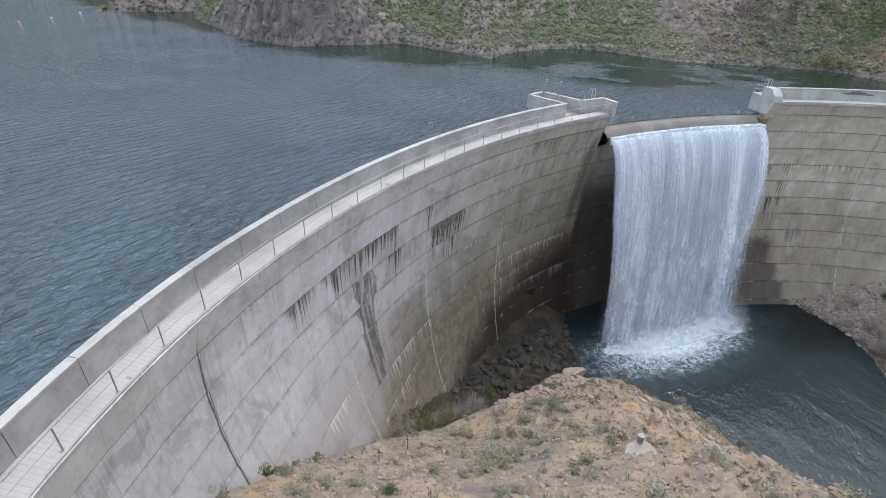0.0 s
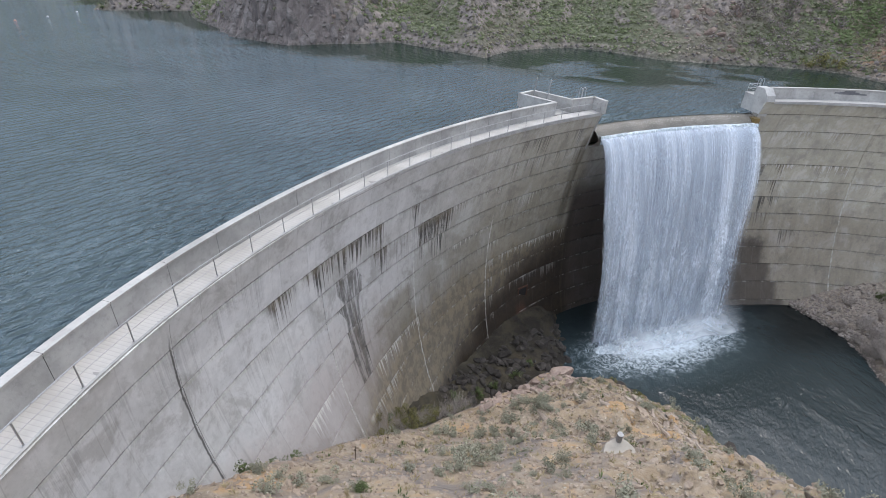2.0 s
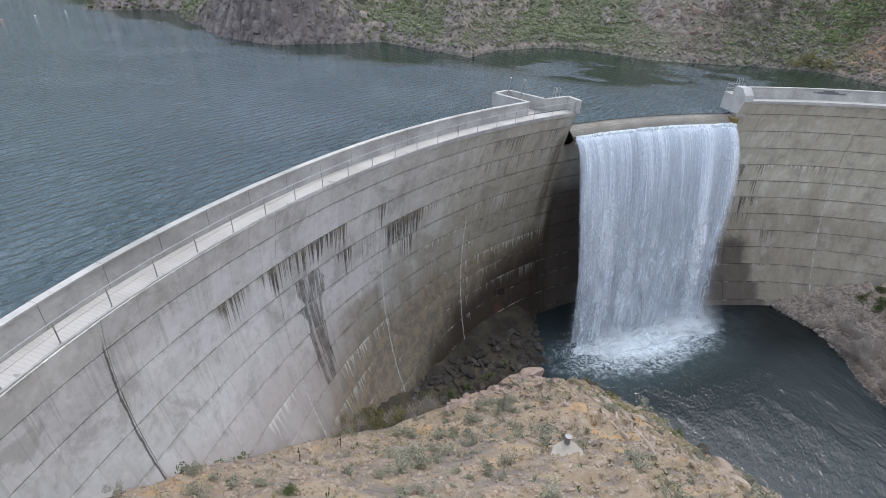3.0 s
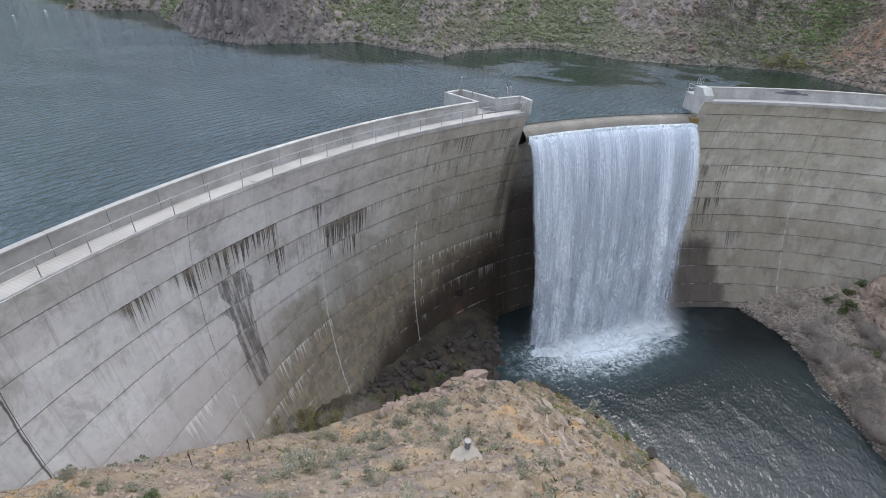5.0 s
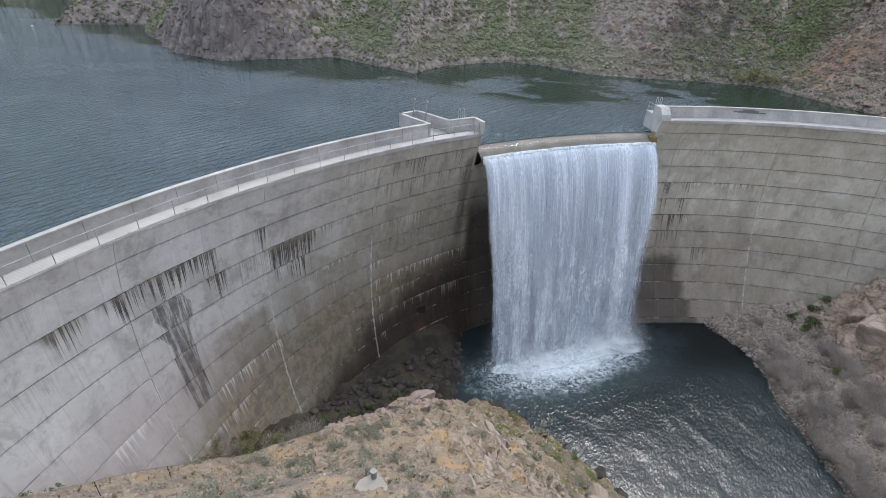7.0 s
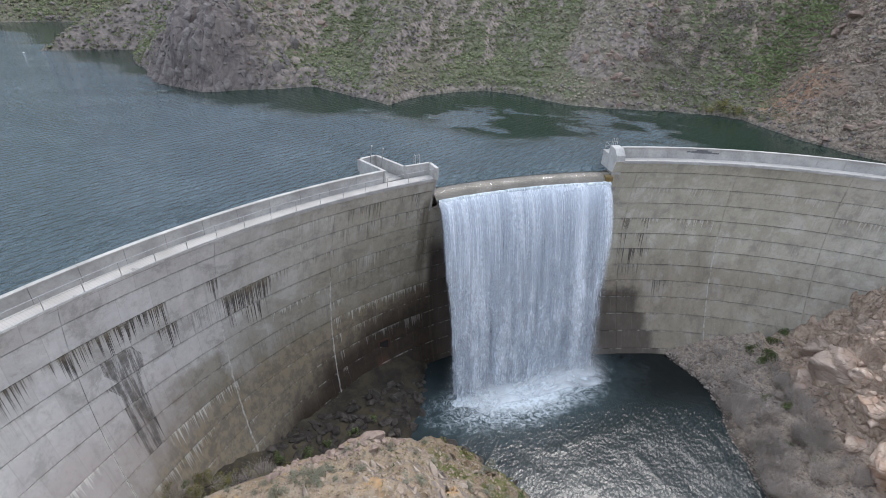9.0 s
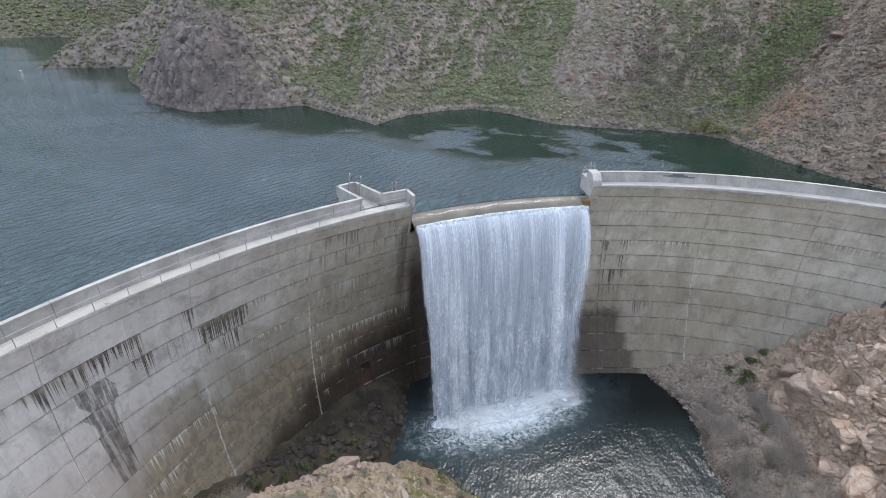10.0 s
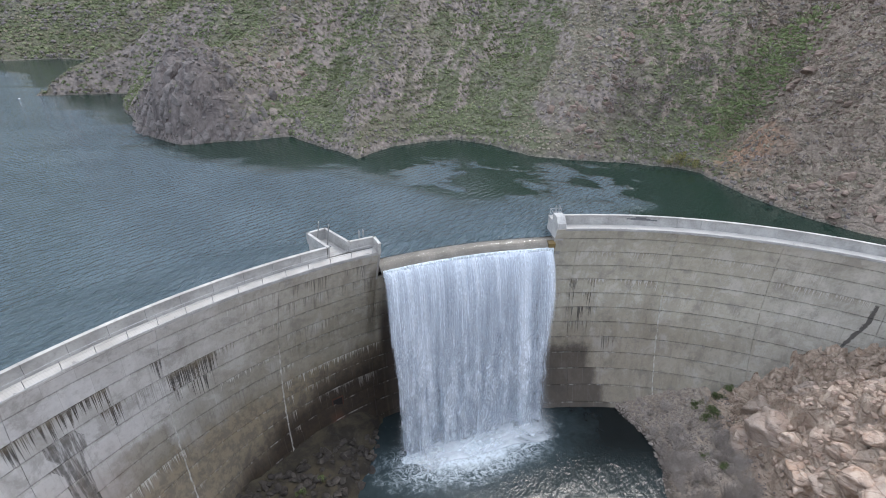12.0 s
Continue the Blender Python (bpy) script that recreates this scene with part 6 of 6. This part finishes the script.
boulders("boulder", [(12.9, 33.4, 1.15, 0.05), (13.5, 33.8, 0.65, -0.5), (12.1, 32.7, 0.75, 0.2), (11.2, 32.4, 0.55, 0.2), (14.2, 32.6, 0.6, 0.3), (13.2, 31.8, 0.55, 0.3), (9.4, 31.2, 0.5, 0.2), (8.2, 30.4, 0.5, 0.2), (10.2, 31.9, 0.5, 0.15)], M_ROCK_PINK, "pinkish weathered boulder on the knoll's crest", "knoll boulders", 500)
boulders("crest_rock", [(x_, 24.2 + 0.68 * x_ + r_.gauss(0, 0.7), r_.uniform(0.12, 0.42), 0.25) for r_ in [random.Random(17)] for x_ in [r_.uniform(5.0, 16.0) for _ in range(120)]], M_ROCK_PINK, "pinkish angular rock on the knoll's crest", "crest rocks", 510)
boulders("boulder", [(27.4, 25.6, 1.1, 0.05), (28.3, 25.0, 1.0, 0.0), (27.0, 24.4, 0.8, 0.1), (29.0, 26.0, 0.7, 0.2), (6.9, 21.2, 0.65, 0.1), (7.3, 20.8, 0.5, 0.1), (16.6, 24.8, 0.7, 0.3)], M_ROCK_TAN, "tan broken boulder on the stony slope", "slope boulders", 520)
boulders("boulder", [(20.6, 37.4, 1.1, 0.3), (22.0, 37.4, 0.8, 0.3), (23.6, 37.2, 0.7, 0.3), (27.4, 35.2, 0.8, 0.3), (30.2, 31.8, 0.9, 0.3), (31.5, 29.6, 0.9, 0.3), (32.8, 27.0, 0.8, 0.3)], M_ROCK_WET, "dark wet boulder at the water's edge", "shore boulders", 540)


def outcrop_shape(seed):
    """A weathered block of bedrock: split by planes, worn round, with open bedding cracks."""
    rng = np.random.RandomState(seed)
    v, f = ico(4)
    for _ in range(13):
        n = rng.normal(size=3)
        n /= np.linalg.norm(n)
        v = v - np.outer(np.maximum(v @ n - rng.uniform(0.55, 0.85), 0) * 0.9, n)
    off = Vector((seed * 1.7, 0, 0))
    bulge = np.array([noise.noise(Vector(p) * 1.6 + off) * 0.16 + noise.noise(Vector(p) * 4.1 + off) * 0.07 + noise.noise(Vector(p) * 9.0 + off) * 0.035 for p in v])
    bed = v @ np.array((0.25, 0.15, 0.95)) * 2.6 + np.array([noise.noise(Vector(p) * 1.2 - off) for p in v]) * 0.8
    wall = v @ np.array((0.9, 0.4, -0.2)) * 1.5 + np.array([noise.noise(Vector(p) * 1.4 - off * 2) for p in v]) * 0.7
    for lines, deep in ((bed, 0.11), (wall, 0.13)):
        bulge -= deep * np.exp(-((lines - np.round(lines)) / 0.09) ** 2)
    return v * (1 + bulge[:, None]) * np.array((1.15, 0.9, 0.75)), f


def outcrops(spots, material, label, group, seed):
    shapes = []
    for k in range(7):
        v, f = outcrop_shape(seed + k)
        me = bpy.data.meshes.new("outcrop")
        me.from_pydata(v.tolist(), [], f)
        me.materials.append(material)
        me.polygons.foreach_set("use_smooth", [True] * len(me.polygons))
        me.update()
        shapes.append(me)
    r = np.random.RandomState(seed)
    for x, y, s, sink in spots:
        ob = new("outcrop", shapes[r.randint(7)])
        ob.location = (x, y, height_at(x, y) + s * (0.35 - sink))
        ob.rotation_euler = (0.25 + r.uniform(-0.25, 0.25), -0.3 + r.uniform(-0.25, 0.25), 0.6 + r.uniform(-0.7, 0.7) + 3.14 * r.randint(2))
        ob.scale = (s * r.uniform(0.9, 1.3), s * r.uniform(0.85, 1.1), s * r.uniform(0.8, 1.1))
        tagged(ob, label, "rock", group)


def cliff_spots(n, seed, lo=0.4, hi=2.1, power=2.0):
    r = np.random.RandomState(seed)
    out = []
    while len(out) < n:
        x, y = r.uniform(62, 84), r.uniform(24, 56)
        z = height_at(x, y)
        s = r.rand() ** power * (hi - lo) + lo
        if z < -21.5 or math.hypot(x - AXIS[0], y - AXIS[1]) > face_radius(math.degrees(math.atan2(y - AXIS[1], x - AXIS[0])), z) - 0.5 - s * 0.9:
            continue
        out.append((x, y, s, r.uniform(0.7, 0.95)))
    return out


outcrops([(x, y, s, sink + 0.12) for x, y, s, sink in cliff_spots(64, 31, 1.5, 3.8, 1.5)], M_CLIFF, "worn pinkish tan bedrock outcrop of the bank cliff", "cliff outcrops", 560)
boulders("cliff_rock", cliff_spots(45, 32, 0.15, 0.5, 1.5), M_ROCK_RED, "angular pinkish tan rock of the stony bank cliff", "cliff rocks", 567)


def bluff_spots(n, seed):
    r = np.random.RandomState(seed)
    out = []
    while len(out) < n:
        x, y = r.normal(-33, 10), r.normal(102, 6)
        z = height_at(x, y)
        if z > 0.15 and r.rand() < math.exp(-max(z - 6, 0) / 9):
            out.append((x, y, r.rand() ** 1.6 * 1.7 + 0.4))
    return out


def crag_spots(n, seed):
    """Outcrops that break through the far spurs."""
    r = np.random.RandomState(seed)
    out = []
    while len(out) < n:
        cx, cy, w = ((55, 115, 3.0), (74, 133, 3.0), (92, 125, 3.5), (60, 122, 3.5), (-16, 122, 5), (50, 103, 3))[r.randint(6)]
        x, y = r.normal(cx, w), r.normal(cy, w * 1.5)
        out.append((x, y, r.rand() ** 2 * 1.4 + 0.3))
    return out


def talus_spots(n, seed, lo, hi, low=None):
    r = np.random.RandomState(seed)
    out = []
    while len(out) < n:
        y = r.uniform(46, 60.5) if low is None else r.uniform(low, 48)
        x = r.uniform(47.5, 66)
        z = height_at(x, y)
        if not POOL - 0.15 < z < -19.5:
            continue
        if r.rand() > smooth01(np.array(z), -21.5, -24.5) * 0.8 + 0.2:
            continue
        out.append((x, y, r.uniform(lo, hi), 0.15))
    return out


boulders("knoll_stone", [(x, y, s * 0.26, 0.3) for x, y, s in knoll_spots(240, 0.3, 1.2, 33)], M_ROCK_TAN, "pale broken stone lying on the knoll", "knoll stones", 620, 2)
boulders("talus_stone", talus_spots(230, 41, 0.16, 0.48), M_ROCK_GREY, "grey-brown talus stone at the dam's foot", "talus stones", 580, 2)
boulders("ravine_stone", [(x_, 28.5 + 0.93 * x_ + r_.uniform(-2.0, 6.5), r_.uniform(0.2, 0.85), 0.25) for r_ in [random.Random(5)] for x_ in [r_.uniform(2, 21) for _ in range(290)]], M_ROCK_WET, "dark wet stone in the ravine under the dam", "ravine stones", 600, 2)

SMALL = [rock_shape(1, 700 + k, 6) for k in range(6)]
scatter("gravel", SMALL, [(x, y, s) for x, y, s in knoll_spots(7500, 0.04, 0.15, 50)], M_ROCK_TAN, "loose tan gravel strewn over the knoll", "gravel", 1, 1.0, 0.2)
scatter("gravel", SMALL, [(x, y, s) for x, y, s, _ in talus_spots(2600, 52, 0.06, 0.2)], M_ROCK_GREY, "grey rubble between the pool and the dam", "gravel", 2, 1.0, 0.2)
MEDIUM = [rock_shape(2, 740 + k, 9) for k in range(6)]
scatter("knoll_rubble", MEDIUM, [(x, y, s) for x, y, s in knoll_spots(1300, 0.06, 0.22, 57, lambda x, y, r: float(value_noise(x / 2.5, y / 2.5, 9)) + 0.3 > r.rand() * 0.7)], M_ROCK_TAN, "broken tan stones strewn over the knoll", "rubble", 17, 0.8, 0.25)
scatter("cliff_blocks", MEDIUM, [(x, y, s * 0.5) for x, y, s, _ in cliff_spots(40, 54)], M_ROCK_RED, "pinkish tan blocks packed into the bank cliff", "rubble", 10, 0.5, 0.45)
scatter("bluff_crags", [(q * np.array((0.62, 0.7, 1.5)), f) for q, f in MEDIUM], bluff_spots(240, 55), M_ROCK_DARK, "dark grey crags of the bluff over the lake", "crags", 11, 0.3, 0.75)
scatter("spur_crags", MEDIUM, crag_spots(300, 59), M_ROCK_EAST, "purple-brown crags breaking through the far spurs", "crags", 18, 0.6, 0.7)
scatter("bank_rubble", SMALL, [(x, y, s * 0.28) for x, y, s, _ in cliff_spots(1100, 53)], M_ROCK_RED, "pinkish rubble between the cliff rocks", "rubble", 9, 1.0, 0.2)
scatter("shore_gravel", SMALL, [(x, y, s) for x, y, s, _ in talus_spots(2200, 56, 0.05, 0.22, 24)], M_ROCK_GREY, "grey-brown gravel along the pool bank", "gravel", 12, 1.0, 0.2)
TUFTS = [tuft_shape(800 + k, 14, 0.55, 0.6, 0.05) for k in range(5)]
scatter("dry_grass", TUFTS, [(x, y, s) for x, y, s in knoll_spots(1500, 0.14, 0.42, 60)], M_STRAW, "straw-coloured bunch grass on the knoll", "grass", 3, 0.1, 0.3)
scatter("green_grass", TUFTS, [(x, y, s) for x, y, s in knoll_spots(420, 0.12, 0.4, 61, lambda x, y, r: y > 30 or r.rand() < 0.25)], M_GREEN, "small green tufts on the knoll", "grass", 4, 0.1, 0.3)


def slabs():
    """Upturned beds of rock that run down the knoll."""
    r = np.random.RandomState(15)
    shapes = []
    for k in range(5):
        q, f = rock_shape(3, 660 + k, 12, (1.35, 0.5, 0.4))
        me = bpy.data.meshes.new("ledge_rock")
        me.from_pydata(q.tolist(), [], f)
        me.materials.append(M_ROCK_PALE)
        me.update()
        shapes.append(me)
    for k in range(110):
        t, w = r.rand(), r.normal() * 3.0
        x, y = 13.2 + 8.5 * t + w * 0.9, 32.5 - 14.5 * t + w * 0.5
        ob = new("ledge_rock", shapes[r.randint(5)])
        s = 0.2 + 0.9 * r.rand() ** 2
        ob.location = (x, y, height_at(x, y) - 0.13 * s)
        ob.rotation_euler = (0.55 + r.uniform(-0.3, 0.3), r.uniform(-0.1, 0.2), radians(-62 + r.normal() * 16))
        ob.scale = (s * 0.85, s * r.uniform(0.5, 0.9), s * 0.55)
        tagged(ob, "pale upturned ledge of rock in the knoll's slope", "rock", "rock ledges")


slabs()


def hill_spots(n, lo, hi, seed, rule, shore=0.4):
    r = np.random.RandomState(seed)
    out = []
    while len(out) < n:
        m = 6000
        x, y = r.uniform(-190, 125, m), r.uniform(62, 262, m)
        d = signed_gap(x, y, SHORE, [(2000, -300), (2000, 3000), (-2000, 3000), (-2000, 215)])
        away = np.hypot(x - 20, y)
        near = r.rand(m) < np.clip(115 / (away + 1), 0.15, 1) ** 1.2
        ok = (d > -3) & near & (x - 20 < y * 0.9) & rule(x, y, d, r)
        for a, b, c, w in zip(x[ok], y[ok], r.uniform(lo, hi, ok.sum()), away[ok]):
            z = height_at(a, b)
            if z > shore and (math.sin(z * 4.6 + 2.5 * math.sin(a / 9)) > -0.3 or r.rand() < 0.3):
                out.append((a, b, c * min(max(w / 115, 0.85), 2.0)))
    return out[:n]


def off_bluff(x, y):
    along, inland = (x + 33) * 0.78 - (y - 101) * 0.62, (x + 33) * 0.62 + (y - 101) * 0.78
    return 1 - 0.96 * np.exp(-(along / 21) ** 4) * np.exp(-np.maximum(inland - 4, 0) ** 2 / 40)


def green_rule(x, y, d, r):
    rib = smooth01(spur_field(x, y), 0.0, 0.9)
    thin = (1 - smooth01(x - (y - 80) * 0.35, 62, 80) * 0.75) * off_bluff(x, y) * (1 - 0.6 * rib)
    return (0.78 + 0.9 * fractal(x / 26, y / 26, 3, 200)) * thin > r.rand(len(x))


def sage_rule(x, y, d, r):
    return (0.35 + 0.6 * smooth01(spur_field(x, y), -0.2, 0.8) - 0.5 * fractal(x / 26, y / 26, 3, 200)) * off_bluff(x, y) > r.rand(len(x))


def rocky_rule(x, y, d, r):
    rib = smooth01(spur_field(x, y), 0.5, 1.4)
    return (r.rand(len(x)) < np.exp(-np.maximum(d, 0) / 2.5)) | (rib > r.rand(len(x)) * 1.3) | (fractal(x / 14, y / 14, 3, 210) > 0.33) | (1 - off_bluff(x, y) > r.rand(len(x)) * 1.2)


HILL = [clump_shape(900 + k) for k in range(10)]
scatter("hill_scrub", HILL, hill_spots(30000, 0.28, 0.78, 70, green_rule), M_HILLGREEN, "green scrub covering the far hillside", "scrub", 5, 0.15, 0.3)
scatter("hill_sage", HILL, hill_spots(17000, 0.25, 0.72, 71, sage_rule), M_HILLSAGE, "grey sagebrush dotted over the far hillside", "scrub", 6, 0.15, 0.3)
scatter("fresh_scrub", HILL, hill_spots(1900, 0.3, 0.85, 74, lambda x, y, d, r: np.exp(-(((x - 86) * 0.63 - (y - 110) * 0.78) / 4.8) ** 2 - (((x - 86) * 0.78 + (y - 110) * 0.63) / 15) ** 2) > r.rand(len(x)) * 0.85 + 0.15), M_LUSH, "bright fresh green brush in the hillside gully", "scrub", 13, 0.15, 0.3)
scatter("dark_scrub", [bush_shape(950 + k, 34, 0.9, 1.1, 0.2) for k in range(5)], hill_spots(420, 0.8, 1.7, 75, lambda x, y, d, r: (np.exp(-((x - 62) / 9) ** 2 - ((y - 104) / 9) ** 2) > r.rand(len(x))) | (np.exp(-((x - 76) / 4) ** 2 - ((y - 114) / 4) ** 2) > r.rand(len(x))) | ((x - (y - 80) * 0.35 > 66) & (r.rand(len(x)) < 0.16))), M_BARE, "leafless grey-mauve brush in the hillside gully", "scrub", 14, 0.1, 0.3)
scatter("east_scrub", [bush_shape(955 + k, 16, 0.8, 0.7, 0.17) for k in range(6)], hill_spots(5200, 0.45, 1.2, 76, lambda x, y, d, r: (x - (y - 80) * 0.35 > 68) & (r.rand(len(x)) < 0.9)), M_EAST, "dry brown brush on the rocky eastern slope", "scrub", 16, 0.1, 0.3)
scatter("hill_rubble", SMALL, hill_spots(5500, 0.15, 0.6, 72, rocky_rule, 0.05), M_ROCK_DARK, "broken grey rock along the far shore and slopes", "rubble", 7, 0.8, 0.2)
scatter("east_rubble", SMALL, hill_spots(3600, 0.12, 0.5, 73, lambda x, y, d, r: (x - (y - 80) * 0.35 > 72) & (r.rand(len(x)) < 0.8), 0.1), M_ROCK_EAST, "reddish-brown broken rock on the eastern slope", "rubble", 8, 0.8, 0.2)
def east_spots(n, seed):
    r = np.random.RandomState(seed)
    out = []
    while len(out) < n:
        x, y = r.uniform(74, 112), r.uniform(66, 108)
        if x - (y - 80) * 0.55 < 75 or height_at(x, y) < 3.0 or float(fractal(np.array(x / 9), np.array(y / 9), 2, 331)) < 0.0:
            continue
        out.append((x, y, 0.5 + 1.3 * r.rand() ** 1.8, r.uniform(0.75, 1.0)))
    return out


outcrops(east_spots(90, 78), M_ROCK_EAST, "purple-brown weathered outcrop on the eastern slope", "east outcrops", 580)
LEDGE = [rock_shape(2, 970 + k, 9, (1.5, 0.75, 0.55)) for k in range(6)]


def ledge_rows():
    """Outcropping beds that climb the eastern slope in rows."""
    r = np.random.RandomState(77)
    out = []
    while len(out) < 260:
        x, y = r.uniform(74, 122), r.uniform(64, 120)
        if x - (y - 80) * 0.35 < 76 or height_at(x, y) < 0.3:
            continue
        band = math.sin(((x - 74) * 0.55 + (y - 90) * 0.83) / 2.1 + 1.5 * float(fractal(np.array(x / 12), np.array(y / 12), 2, 303)))
        if band > r.uniform(-0.2, 1.0):
            out.append((x, y, r.uniform(0.4, 1.15)))
    return out


scatter("slope_ledges", LEDGE, ledge_rows(), M_ROCK_EAST, "purple-brown ledges of bedded rock on the eastern slope", "crags", 15, 0.3, 0.8)


# ---- small things ----
M_PAD = plain_concrete("dusty_tan_concrete", (0.43, 0.385, 0.325), 0.35)


def survey_pillar():
    x, y = 11.25, 16.85
    s = empty("survey_pillar", (x, y, height_at(x, y)))
    tagged(s, "grey pipe pillar standing in a pale concrete pad on the knoll", "pillar")
    bm = bmesh.new()
    n = 13
    r = random.Random(3)
    lo = [bm.verts.new((math.cos(k * 2 * math.pi / n) * 1.1 * r.uniform(0.9, 1.1), -0.6 + math.sin(k * 2 * math.pi / n) * 1.15 * r.uniform(0.9, 1.1), -0.5)) for k in range(n)]
    hi = [bm.verts.new((v.co.x * 0.8, -0.1 + (v.co.y + 0.1) * 0.85, 0.3 + 0.28 * (v.co.y + 0.5))) for v in lo]
    bm.faces.new(lo[::-1])
    bm.faces.new(hi)
    for k in range(n):
        bm.faces.new((lo[k], lo[(k + 1) % n], hi[(k + 1) % n], hi[k]))
    part("pad", bm, M_PAD, s, "pale poured concrete pad")
    bm = bmesh.new()
    tube(bm, (0, 0.3, 0.0), (0, 0.3, 1.0), 0.16, 14)
    pipe = part("pipe", bm, M_STEEL, s)
    bm = bmesh.new()
    tube(bm, (0, 0.3, 1.0), (0, 0.3, 1.03), 0.175, 14)
    part("lid", bm, M_STEEL, pipe)


survey_pillar()


def fence_post(x, y):
    p = empty("fence_post", (x, y, height_at(x, y)))
    tagged(p, "thin dark steel fence post in stony ground", "post", "fence posts")
    bm = bmesh.new()
    tube(bm, (0, 0, -0.2), (0.03, 0, 1.15), 0.02, 6)
    part("shaft", bm, M_TWIG, p)
    bm = bmesh.new()
    prism(bm, [(-0.06, -0.015), (0.06, -0.015), (0.06, 0.015), (-0.06, 0.015)], 0.8, 0.88)
    part("cleat", bm, M_TWIG, p)


for px_, py_ in ((-2.6, 15.6), (-1.4, 18.9)):
    fence_post(px_, py_)


def buoy(x, y, material, label):
    b = empty("buoy", (x, y, 0))
    tagged(b, label, "buoy", "lake buoys")
    bm = bmesh.new()
    bmesh.ops.create_uvsphere(bm, u_segments=16, v_segments=10, radius=0.26)
    bmesh.ops.scale(bm, vec=(1, 1, 0.5), verts=bm.verts)
    part("float", bm, material, b, smooth=True)
    bm = bmesh.new()
    tube(bm, (0, 0, 0.1), (0, 0, 0.2), 0.04, 8)
    part("eye_bolt", bm, M_STEEL, b)


M_ORANGE = plain_concrete("faded_orange_plastic", (0.45, 0.17, 0.1), 0.2, 0.5)
M_WHITEBUOY = plain_concrete("white_plastic", (0.34, 0.34, 0.33), 0.2, 0.5)
buoy(-88.7, 108.7, M_ORANGE, "faded orange round buoy floating on the lake")
buoy(-87.3, 116.2, M_WHITEBUOY, "white round buoy floating on the lake")
buoy(-87.5, 126.2, M_WHITEBUOY, "white round buoy floating on the lake")


# ---- face blocks of the dam ----
for d0, d1 in zip(JOINTS, JOINTS[1:]):
    for lift in range(13):
        z1, z0 = (CREST - 0.01 if lift == 0 else 2.286 - LIFT * lift), 2.286 - LIFT * (lift + 1)
        spans = [(d0, d1)]
        if lift < 2 and d1 > SPILL_R and d0 < SPILL_L:
            spans = [(d0, SPILL_R - 0.05)] if d0 < SPILL_R else []
        for a, b in spans:
            if b - a < 0.5 or z0 < -27.5:
                continue
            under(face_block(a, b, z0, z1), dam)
